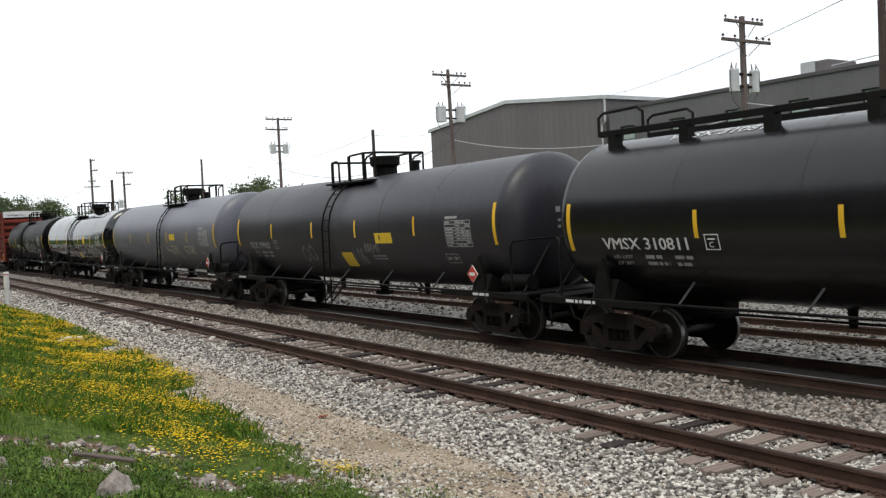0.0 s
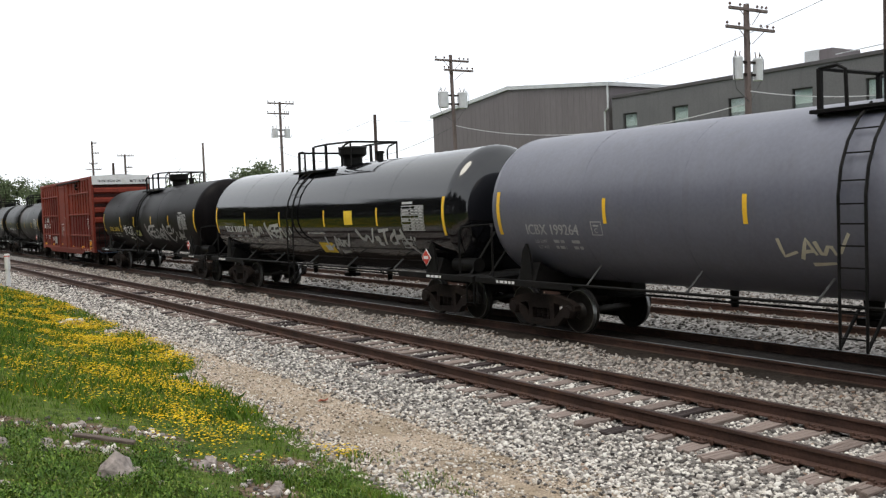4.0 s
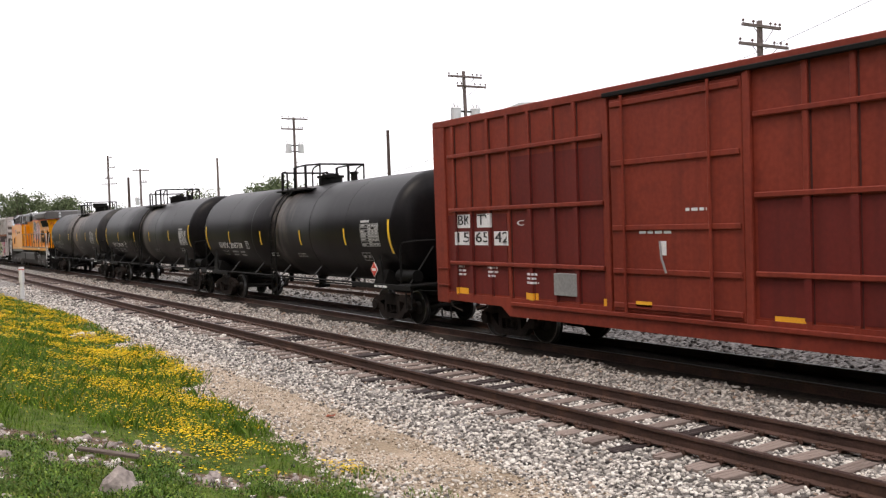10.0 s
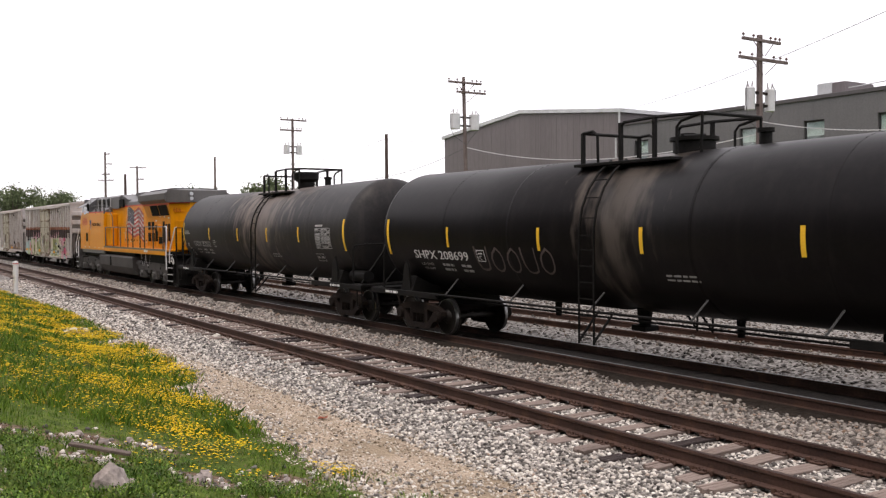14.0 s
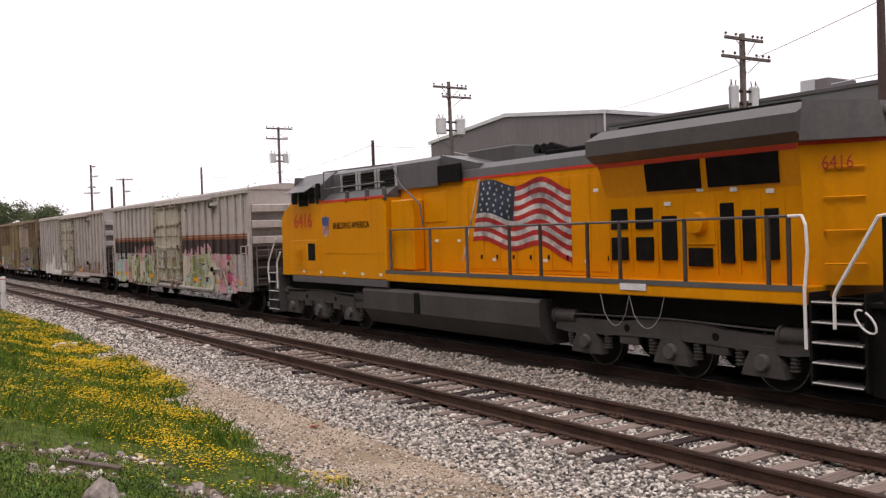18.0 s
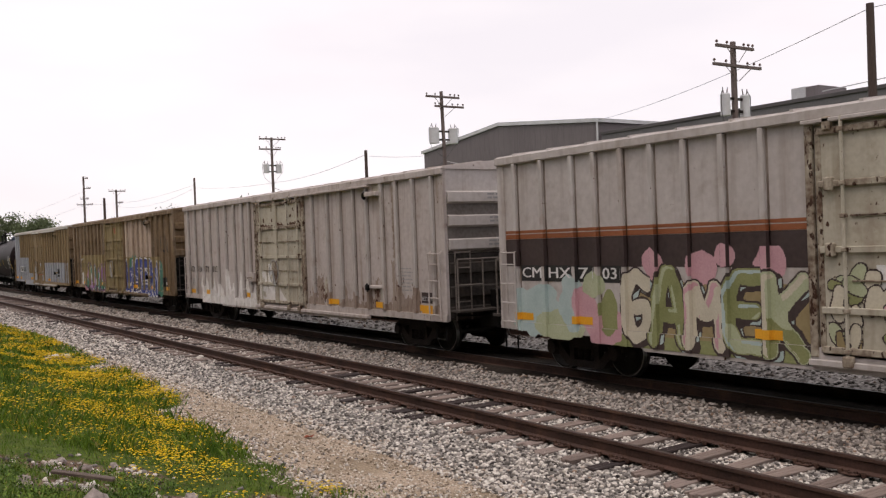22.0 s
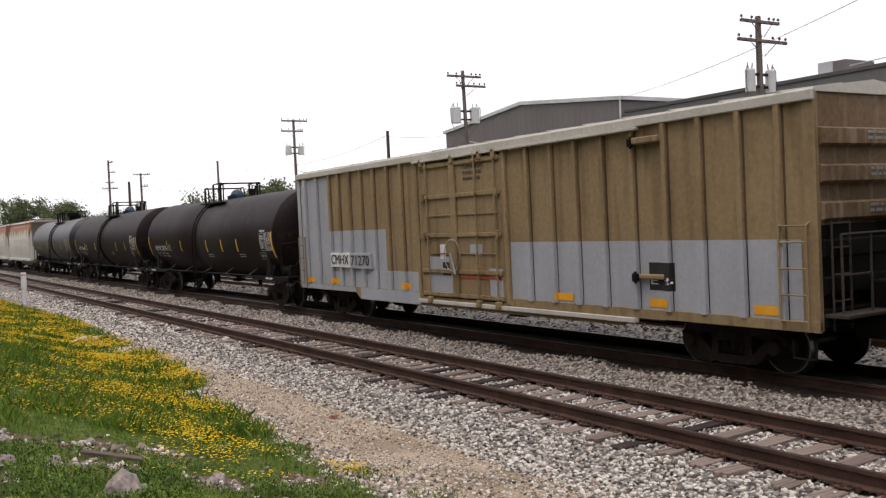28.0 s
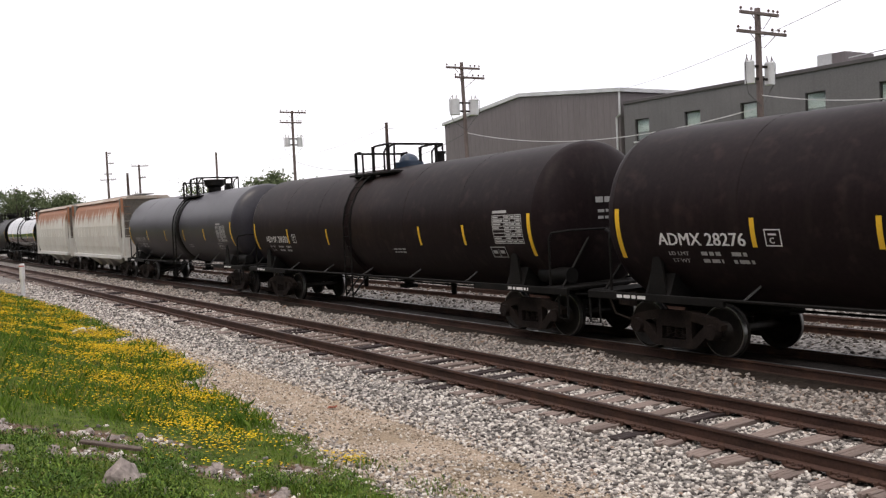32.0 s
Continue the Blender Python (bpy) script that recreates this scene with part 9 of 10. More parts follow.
for y, w, top in ((-2.75, 0.3, 1.85), (-3.2, 0.12, 1.7), (-6.1, 0.22, 1.75), (-6.95, 0.09, 2.3), (-7.95, 0.07, 1.7), (-4.35, 0.08, 1.6)):
    sp.put((np.abs(sp.y - y + sp.wob) < w * (0.7 + 0.5 * sp.grit)) & (sp.z < top + 0.2 * sp.grit), K)
sp.put((sp.y < -8.2) & (sp.y > -8.85), 0)
for y, z, a, b in ((-2.9, 1.5, 0.25, 0.2), (-3.0, 1.25, 0.3, 0.16), (-3.75, 1.6, 0.12, 0.06), (-5.3, 1.4, 0.1, 0.25), (-6.1, 1.45, 0.2, 0.18), (-6.0, 1.2, 0.22, 0.1), (-7.0, 1.3, 0.1, 0.12), (-7.9, 1.25, 0.08, 0.1)):
    sp.put((np.hypot((sp.y - y) / a, (sp.z - z) / b) + sp.wob * 9 + sp.grit * 0.9 < 0.5), R)
sp.lay(t, {K: (M_RUST_THIN, "rust_stain"), R: (M_RUST_FILM, "rust_bloom")}, "brown rust stains above the sill")
sp = Spray(sd, -6.9, -7.15, 2.35, 4.22)
sp.put(np.abs(sp.y + 7.03 + sp.wob) < 0.05 * (0.9 + sp.grit), K)
sp.lay(t, {K: (M_RUST_THIN, "rust_stain")}, "rust run below the eave")

# brown and tan car with the blue mural
t, sd, half = reefer("rusty brown and tan insulated car with a blue sprayed mural", 223.3, 242.15, M_REEFER_BROWN, M_DOOR_TAN, M_REEFER_BROWN, RIBS_B)
flat("bleached_field", patch(MB(), sd, -1.86, -6.46, 2.505, 4.28, 0.004), M_BROWN_PALE, t, "sun-bleached pale brown panels")
for a, b, c in ((7.2, 2.0, 2.66), (-1.86, -7.4, 2.5)):
    flat("tan_field", patch(MB(), sd, a, b, 0.98, c, 0.004), M_TAN, t, "tan lower side")
INKS = {B: (M_BLUE_SPRAY, "mural_fill"), K: (M_PANEL_BLACK, "mural_line"), W: (M_WHITE_PAINT, "mural_rim"), T: (M_TEAL, "mural_cloud"), G: (M_MINT, "mural_dots"), Y: (M_CREAM_SPRAY, "mural_speckle"), V: (M_VIOLET, "mural_violet"), P: (M_PINK, "mural_pink"), R: (M_NAVY, "mural_shade")}
sp = Spray(sd, -1.86, -7.9, 0.70, 2.75, 1.0)
q = random.Random(3)
for y, z, a, b in ((-2.0, 1.4, 0.4, 0.6), (-3.35, 2.15, 0.9, 0.42), (-4.6, 2.2, 0.6, 0.3), (-7.4, 1.6, 0.55, 0.7), (-7.7, 1.1, 0.4, 0.35)):
    sp.disc(y, z, a, b, T)
for _ in range(46):
    y, z, r = q.uniform(-7.8, -1.9), q.uniform(0.9, 2.6), q.uniform(0.025, 0.065)
    if sp.ink[int(np.argmin(np.abs(sp.y[:, 0] - y))), int(np.argmin(np.abs(sp.z[0] - z)))] == T:
        sp.disc(y, z, r * 1.2, r, G)
sp.put((sp.z < 2.1 + 0.1 * np.sin(sp.y * 3)) & (sp.y > -7.0) & (sp.y < -1.95) & (sp.z > 0.74), B)
sp.letters("USEN", -1.95, -7.2, 0.66, 2.42, 0.4, [(0.085, K), (0.062, W)], [(B, B, R), (B, R, 0), (B, B, R)], 5, 0.1, (R, W), True)
for _ in range(22):
    sp.disc(q.uniform(-7.0, -2.1), q.uniform(0.78, 1.2), q.uniform(0.05, 0.13), q.uniform(0.03, 0.06), Y)
for _ in range(9):
    y, z = q.uniform(-7.0, -2.3), q.uniform(1.0, 2.0)
    sp.put(sp.distance([(y, z), (y - q.uniform(-0.1, 0.2), z - q.uniform(0.2, 0.5))]) < 0.022, W)
sp.lay(t, INKS, "blue sprayed mural with white rim and green cloud")
sp = Spray(sd, 6.7, 2.05, 0.70, 2.3, 1.0)
for y, z, a, b in ((6.2, 1.1, 0.4, 0.5), (5.9, 1.6, 0.25, 0.35), (2.4, 1.2, 0.3, 0.5)):
    sp.disc(y, z, a, b, P)
sp.letters("JUKE", 6.5, 2.2, 0.74, 2.14, 0.42, [(0.07, V), (0.04, K)], [(V, T, G), (T, V, W), (T, T, V), (V, T, G)], 6)
for y, z in ((5.3, 1.5), (4.2, 1.5), (3.2, 1.6), (5.0, 1.1), (3.9, 1.2), (2.6, 1.2)):
    sp.disc(y, z, 0.1, 0.16, W)
    sp.disc(y - 0.3, z - 0.3, 0.06, 0.05, W)
sp.lay(t, INKS, "violet and green sprayed mural with black outline")
bay_letters(sd, ((8.74, 0.5, "CM"), (7.9, 0.46, "HX"), (7.1, 0.34, "71"), (6.36, 0.5, "117")), 1.98, 0.22, M_PANEL_BLACK, t)
mb = tag_strokes(MB(), sd, -7.5, -8.9, 2.6, 3.5, 0.05, 44, 2)
flat("spray_tag", mb, M_PANEL_BLACK, t, "black spray-can scrawl")
flat("spray_tag", tag_strokes(MB(), sd, 7.6, 7.1, 0.95, 2.6, 0.07, 45, 2), M_WHITE_PAINT, t, "white spray-can scrawl")
letter_panel(End(-half + 0.048), -0.4, 4.0, 0.62, 0.28, "CMHX", 0.18, M_PANEL_BLACK, M_WHITE_PAINT, t, "white lettered panel")
letter_panel(sd, -7.85, 1.2, 0.62, 0.4, "E B", 0.12, M_WHITE_PAINT, M_PANEL_BLACK, t, "black stencil panel")
flat("rust_patch", patch(MB(), Side(1.572), 0.0, -0.5, 3.7, 4.0, 0.004), M_STRIPE_RUST, t, "rust stain on the door")

# brown and silver car
t, sd, half = reefer("tan-brown insulated car with silver repainted lower side", 243.65, 262.6, M_REEFER_GOLD, M_REEFER_GOLD, M_REEFER_BROWN, RIBS_A, M_ROOF_PALE)
for a, b, c in ((half - 0.06, 7.16, 4.25), (7.15, 3.75, 2.62), (3.74, 2.0, 1.5)):
    flat("silver_field", patch(MB(), sd, a, b, 0.99, c, 0.004), M_SILVER, t, "silver repainted panel")
flat("silver_field", patch(MB(), sd, -1.86, -half + 0.3, 0.99, 2.24, 0.004), M_SILVER, t, "silver repainted lower side")
part("corner_plate", MB().box(-1.556, -1.549, half - 0.225, half - 0.005, 0.9, 4.28), M_SILVER, t, "silver repainted corner post")
part("name_board", MB().box(-1.612, -1.5, 5.82, 7.09, 1.55, 1.97, 0.008), M_WHITE_PAINT, t, "white lettered board")
write("reporting_mark", Side(1.614), "CMHX", 7.03, 1.64, 0.29, M_PANEL_BLACK, t, 1.15)
write("reporting_mark", Side(1.614), "71270", 5.72, 1.62, 0.3, M_PANEL_BLACK, t, 1.1)
letter_panel(Side(1.572), 0.86, 1.45, 0.36, 0.32, "EB", 0.1, M_WHITE_PAINT, M_PANEL_BLACK, t, "black stencil panel")
flat("red_line", patch(MB(), Side(1.572), 0.1, -1.6, 1.4, 1.47, 0.012), M_RED_OXIDE, t, "thin red line low on the door")
letter_panel(sd, -6.0, 1.35, 0.62, 0.5, "E B", 0.14, M_WHITE_PAINT, M_PANEL_BLACK, t, "black stencil panel")
for z, w, text in ((3.96, 0.85, "CLOSE AND LOCK"), (3.82, 0.74, "DOORS BEFORE"), (3.68, 0.7, "MOVING CARS")):
    write("door_lettering", Side(1.572), text, -0.2, z, 0.085, M_STRIPE_BROWN, t, w)
for a, b, c, d in ((1.5, 0.2, 1.0, 1.9), (-0.35, -0.85, 1.95, 2.2), (-1.1, -1.6, 1.0, 1.65)):
    flat("silver_patch", patch(MB(), Side(1.572), a, b, c, d, 0.003), M_SILVER, t, "silver repainted door panel")
for a, b, c in ((2.0, 5.28, 0.67), (5.6, half - 0.02, 0.85)):
    part("sill_plate", MB().box(-1.576, -1.571, a, b, c, 0.99), M_SILVER, t, "silver side sill")
part("name_board", MB().box(-1.612, -1.5, 4.56, 5.81, 1.53, 1.97, 0.008), M_SILVER, t, "silver numbered board")

# ---- the locomotive ----
M_ARMOUR = material("locomotive_yellow_enamel", (0.66, 0.25, 0.003), (0.74, 0.29, 0.004), 0.32, 0, 0.5, 12, 0.01, streak=((0.46, 0.165, 0.004), 0.3), spec=0.25)
M_LOCO_GREY = material("locomotive_grey_enamel", (0.09, 0.089, 0.093), (0.12, 0.118, 0.122), 0.4, 0, 0.6, 12, 0.02, streak=((0.075, 0.07, 0.067), 0.4), spec=0.35)
M_LOCO_DARK = material("dusty_dark_grey_enamel", (0.06, 0.057, 0.057), (0.088, 0.083, 0.082), 0.5, 0, 0.6, 12, 0.03, streak=((0.1, 0.09, 0.085), 0.4))
M_LOCO_TRUCK = material("dusty_grey_truck_paint", (0.036, 0.033, 0.032), (0.062, 0.057, 0.054), 0.7, 0, 1.0, 14, 0.1, streak=((0.07, 0.06, 0.055), 0.5))
M_LOCO_NUMBER = material("dark_red_number_paint", (0.26, 0.012, 0.008), (0.32, 0.02, 0.012), 0.5, 0, 1, 12, 0.0)
M_LOCO_RED = material("signal_red_stripe", (0.55, 0.03, 0.012), (0.62, 0.045, 0.02), 0.4, 0, 1, 12, 0.0)
M_LOUVRE = material("black_louvre_mesh", grey(0.005), grey(0.012), 0.7, 0, 4, 40, 0.1, spec=0.08)
M_POST_DARK = material("grimy_rail_post_paint", (0.035, 0.028, 0.024), (0.06, 0.05, 0.045), 0.6, 0, 3, 20, 0.05)
M_CAB_GLASS = material("dark_cab_glass", (0.012, 0.014, 0.016), (0.02, 0.023, 0.026), 0.06, 0, 1, 8, 0.0, spec=0.8)
# the print's fold shading is put into these colours as dark-to-light noise
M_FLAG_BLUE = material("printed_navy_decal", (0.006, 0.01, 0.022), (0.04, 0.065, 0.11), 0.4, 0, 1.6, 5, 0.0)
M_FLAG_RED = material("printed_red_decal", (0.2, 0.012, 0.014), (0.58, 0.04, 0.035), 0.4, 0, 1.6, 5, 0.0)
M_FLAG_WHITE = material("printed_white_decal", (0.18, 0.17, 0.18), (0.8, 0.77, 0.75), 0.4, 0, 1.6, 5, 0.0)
M_SHIELD_BLUE = material("shield_blue", (0.03, 0.06, 0.22), (0.04, 0.08, 0.28), 0.4, 0, 1, 12, 0.0)
M_WHITE_RAIL = material("white_handrail_paint", grey(0.68), grey(0.8), 0.4, 0, 2, 20, 0.0)
M_LENS = bpy.data.materials.new("lit_marker_lens")
M_LENS.use_nodes = True
M_LENS.node_tree.nodes["Principled BSDF"].inputs["Base Color"].default_value = (0.5, 0.52, 0.54, 1)
M_LENS.node_tree.nodes["Principled BSDF"].inputs["Roughness"].default_value = 0.1


def loco_truck(parent, ys, front):
    """Three axles at ys, in one long cast side frame."""
    yc = ys[1]
    t = part("locomotive_truck", MB().box(-0.8, 0.8, min(ys) - 0.3, max(ys) + 0.3, 0.72, 0.98, 0.04), M_LOCO_TRUCK, parent, "grey three-axle truck")
    for x in (-1.18, 1.18):
        a, b = x - 0.08, x + 0.08
        lo_y, hi_y = min(ys) - 0.95, max(ys) + 0.95
        beam = [(lo_y, 0.72), (lo_y + 0.1, 0.95), (ys[1] - 1.2, 0.98), (ys[1] - 0.7, 1.06), (ys[1] + 0.7, 1.06), (ys[1] + 1.2, 0.98), (hi_y - 0.1, 0.95), (hi_y, 0.72), (hi_y - 0.5, 0.66), (ys[1] + 0.9, 0.72), (ys[1] - 0.9, 0.72), (lo_y + 0.5, 0.66)]
        part("side_beam", MB().prism(beam, a, b, "x"), M_LOCO_TRUCK, t)
        for y in ys:
            box = part("journal_box", MB().prism([(y - 0.42, 0.3), (y + 0.42, 0.3), (y + 0.36, 0.5), (y + 0.2, 0.78), (y - 0.2, 0.78), (y - 0.36, 0.5)], x - 0.12, x + 0.1, "x"), M_LOCO_TRUCK, t)
            part("axle_cap", MB().cyl((x + math.copysign(0.1, x), y, 0.53), (x + math.copysign(0.2, x), y, 0.53), 0.15, 0.12, n=14), M_LOCO_DARK, t, smooth=True)
            for dy in (-0.52, 0.52):
                rows = [q for k in range(5) for q in ((0.42 + k * 0.06, 0.065, 0), (0.43 + k * 0.06, 0.09, 0), (0.45 + k * 0.06, 0.09, 0), (0.46 + k * 0.06, 0.065, 0))]
                part("coil_spring", once("coil", lambda: MB().rings(rows, 10).mesh("coil_spring")), M_LOCO_TRUCK, t).matrix_basis = pose(x, y + dy, 0, 90, 0, 0)
        for y in ((ys[0] + ys[1]) / 2, (ys[1] + ys[2]) / 2):
            part("frame_port", MB().cyl((x - 0.09, y, 0.86), (x + 0.09, y, 0.86), 0.07, n=12), M_LOUVRE, t)
            part("frame_web", MB().box(a + 0.02, b - 0.02, y - 0.24, y + 0.24, 0.55, 0.78, 0.02), M_LOCO_TRUCK, t)
        for y in (min(ys) - 0.62, max(ys) + 0.62):
            part("brake_cylinder", MB().cyl((x, y - 0.3, 0.98), (x, y + 0.3, 0.98), 0.14, n=14).cyl((x, y + 0.3, 0.98), (x, y + 0.36, 0.98), 0.16, n=14), M_LOCO_TRUCK, t, smooth=True)
        part("air_pipe", MB().tube([(x - 0.1, lo_y + 0.3, 1.04), (x - 0.1, yc, 1.1), (x - 0.1, hi_y - 0.3, 1.04)], 0.02, 5), M_LOCO_TRUCK, t)
    for y in ys:
        wheelset(t, y, 0.533)


def wavy_flag(parent, surface):
    """The striped decal: 13 wavy stripes and a starred field."""
    y0, y1, z1, z0 = -0.74, -3.86, 3.74, 2.36

    def cloth(u, v):
        """u along the fly, v from top to foot."""
        wave = 0.115 * math.sin(u * 10.5 + 0.5) * (0.55 + 0.7 * u) - 0.1 * u + (0.12 if u < 0.3 else 0.12 - 0.1 * (u - 0.3))
        lean_ = 0.35 * v * (1 - u)
        return (y0 - (y1 - y0) * -u + lean_, z1 - (z1 - z0) * v + wave - 0.12 * v * u)

    flag = None
    stripe_parts = []
    for k in range(13):
        for seg, (ua, ub) in enumerate(((0.0, 0.42), (0.42, 1.0))):
            if k < 7 and seg == 0:
                continue
            mb = MB()
            n = 14
            pts = []
            for i in range(n + 1):
                u = ua + (ub - ua) * i / n
                for v in (k / 13, (k + 1) / 13):
                    pts.append(surface.at(*cloth(u, v), 0.006))
            mb.add(pts, [(2 * i, 2 * i + 1, 2 * i + 3, 2 * i + 2) for i in range(n)])
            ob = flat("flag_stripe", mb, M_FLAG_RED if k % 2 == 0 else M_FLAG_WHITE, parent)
    mb = MB()
    pts = [surface.at(*cloth(0.42 * i / 8, 7 / 13 * j / 4), 0.006) for i in range(9) for j in range(5)]
    mb.add(pts, [(i * 5 + j, (i + 1) * 5 + j, (i + 1) * 5 + j + 1, i * 5 + j + 1) for i in range(8) for j in range(4)])
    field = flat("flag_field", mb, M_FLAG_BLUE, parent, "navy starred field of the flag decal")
    for row in range(6):
        for col in range(5):
            yy, zz = cloth(0.42 * (col + 0.5 + 0.25 * (row % 2)) / 5.4, 7 / 13 * (row + 0.6) / 6.2)
            vs = [surface.at(yy + (0.05 if k % 2 == 0 else 0.022) * math.sin(k * math.pi / 5), zz + (0.05 if k % 2 == 0 else 0.022) * math.cos(k * math.pi / 5), 0.01) for k in range(10)]
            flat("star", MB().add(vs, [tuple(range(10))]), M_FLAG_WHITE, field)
    part("flag_pole_decal", MB().tube([surface.at(-0.72, 3.95, 0.004), surface.at(0.05, 2.05, 0.004)], 0.022, 5), M_FLAG_WHITE, parent)


def locomotive():
    t = car("locomotive", "yellow and grey diesel locomotive with a waving flag decal", "locomotive", 169.7)
    W = 1.5
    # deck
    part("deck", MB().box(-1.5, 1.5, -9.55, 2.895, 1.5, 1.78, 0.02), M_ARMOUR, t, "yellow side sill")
    for x in (-1, 1):
        part("deck_stripe", MB().box(x * 1.495, x * 1.508, -9.5, 2.95, 1.7, 1.79), M_LOCO_GREY, t, "grey sill stripe")
        part("deck_skirt", MB().box(x * 1.4, x * 1.49, 2.9, 8.9, 1.33, 1.52, 0.01), M_LOCO_GREY, t, "grey skirt under the cab")
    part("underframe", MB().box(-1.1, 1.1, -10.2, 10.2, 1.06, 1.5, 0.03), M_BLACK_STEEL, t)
    # nose and cab
    nose = [(9.78, 1.52), (9.78, 3.28), (9.55, 3.55), (8.95, 3.78), (8.7, 3.78), (8.7, 1.52)]
    part("nose", MB().prism(nose, -1.42, 1.42, "x"), M_ARMOUR, t, "sloped yellow nose")
    part("cab", MB().box(-W, W, 6.72, 8.98, 1.52, 3.80, 0.03), M_ARMOUR, t, "yellow cab side")
    cab_top = [(-W, 3.80), (W, 3.80), (W, 4.22), (0.95, 4.66), (-0.95, 4.66), (-W, 4.22)]
    part("cab_roof", MB().prism(cab_top, 6.72, 8.8), M_LOCO_GREY, t, "grey cab roof")
    part("windshield_frame", MB().prism([(8.8, 3.8), (9.02, 3.8), (8.8, 4.6)], -1.35, 1.35, "x"), M_LOCO_GREY, t)
    for x in (-0.72, 0.72):
        part("windshield", MB().add([(x - 0.55, 9.0, 3.9), (x + 0.55, 9.0, 3.9), (x + 0.55, 8.86, 4.4), (x - 0.55, 8.86, 4.4)], [(0, 1, 2, 3)]), M_CAB_GLASS, t)
    for x in (-1, 1):
        for y0, y1, z0, z1 in ((8.72, 8.35, 3.74, 4.2), (8.2, 7.55, 3.66, 4.2), (7.5, 7.05, 3.72, 4.2), (7.0, 6.8, 3.7, 4.25)):
            win = part("cab_window", MB().box(x * (W - 0.01), x * (W + 0.014), y1, y0, z0, z1, 0.01), M_CAB_GLASS, t, "dark cab side window")
        part("window_shade", MB().add([(x * W, 8.5, 4.28), (x * W, 7.1, 4.28), (x * (W + 0.34), 7.05, 4.08), (x * (W + 0.34), 8.55, 4.08), (x * W, 8.5, 4.26), (x * W, 7.1, 4.26), (x * (W + 0.34), 7.05, 4.06), (x * (W + 0.34), 8.55, 4.06)], [(0, 1, 2, 3), (4, 5, 6, 7), (0, 3, 7, 4), (1, 2, 6, 5), (2, 3, 7, 6)]), M_LOCO_GREY, t, "grey sun shade over the cab window")
        part("mirror", MB().box(x * (W + 0.02), x * (W + 0.12), 6.62, 6.8, 3.85, 4.3, 0.02), M_LOUVRE, t)
    # wide body behind the cab
    part("equipment_cabinet", MB().box(-W, W, 2.9, 6.72, 1.52, 3.72, 0.03), M_ARMOUR, t, "yellow equipment cabinet side")
    part("cabinet_top", MB().prism([(-W, 3.72), (W, 3.72), (1.15, 3.98), (-1.15, 3.98)], 2.9, 6.72), M_LOCO_GREY, t)
    top = [(-1.08, 3.9), (1.08, 3.9), (1.05, 4.55), (0.85, 4.66), (-0.85, 4.66), (-1.05, 4.55)]
    part("upper_hood", MB().prism(top, 0.95, 6.72), M_LOCO_GREY, t, "grey upper hood with louvred openings")
    for x in (-1, 1):
        for y in (5.6, 4.5, 3.4):
            fr = part("upper_vent", MB().box(x * 1.04, x * 1.09, y - 0.42, y + 0.42, 4.02, 4.5, 0.01), M_LOCO_DARK, t, "louvred upper vent")
            for k in range(5):
                part("louvre", MB().box(x * 1.09, x * 1.12, y - 0.36, y + 0.36, 4.07 + k * 0.085, 4.12 + k * 0.085), M_LOUVRE, fr)
            part("vent_frame", MB().box(x * 1.08, x * 1.12, y + 0.43, y + 0.5, 4.0, 4.52).box(x * 1.08, x * 1.12, y - 0.5, y - 0.43, 4.0, 4.52), M_TRIM_PALE, t)
        part("dark_vent", MB().box(x * 1.04, x * 1.1, -0.05, 0.95, 3.95, 4.38, 0.01), M_LOUVRE, t, "black square vent")
        part("cab_top_rail", MB().tube([(x * 1.42, 6.6, 4.22), (x * 1.42, 6.6, 4.62), (x * 1.42, 2.6, 4.56), (x * 1.42, 2.2, 4.0), (x * 1.4, 1.3, 3.45), (x * 1.4, 1.2, 2.9)], 0.024, 6).tube([(x * 1.42, 6.6, 4.12), (x * 1.42, 3.0, 4.12)], 0.022, 6), M_LOCO_GREY, t, "grey roof handrail")
        for y in (5.05, 3.9, 2.95):
            part("rail_stanchion", MB().box(x * 1.43, x * 1.5, y - 0.08, y + 0.08, 3.62, 3.98, 0.02), M_LOCO_DARK, t)
        part("red_stripe", MB().box(x * 1.495, x * 1.507, 2.92, 6.7, 3.70, 3.77).box(x * (W - 0.002), x * (W + 0.006), 6.74, 8.6, 3.77, 3.83), M_LOCO_RED, t, "thin red stripe")
        # cab side panels
        part("side_panel", MB().box(x * W, x * (W + 0.014), 6.9, 8.75, 1.72, 2.62, 0.006), M_ARMOUR, t)
        part("side_grille", MB().box(x * (W + 0.012), x * (W + 0.03), 7.15, 7.62, 2.0, 2.52, 0.006), M_LOUVRE, t, "black side grille")
        gr = part("louvre_panel", MB().box(x * (W + 0.012), x * (W + 0.026), 7.95, 8.5, 1.8, 2.45, 0.006), M_ARMOUR, t)
        for k in range(7):
            part("louvre", MB().box(x * (W + 0.026), x * (W + 0.045), 8.02, 8.42, 1.86 + k * 0.07, 1.9 + k * 0.07), M_ARMOUR, gr)
        for y in (8.0, 6.8, 5.3, 4.2, 3.2):
            part("reflector", MB().box(x * (W + 0.004), x * (W + 0.016), y - 0.07, y + 0.07, 1.62, 1.7), M_WHITE_PAINT, t)
        part("panel_joint", MB().box(x * W, x * (W + 0.01), 3.0, 6.5, 2.22, 2.25), M_ARMOUR, t)
        part("toolbox", MB().box(x * 1.0, x * 1.36, 1.75, 2.85, 1.8, 3.62, 0.04), M_ARMOUR, t, "yellow hood-side locker")
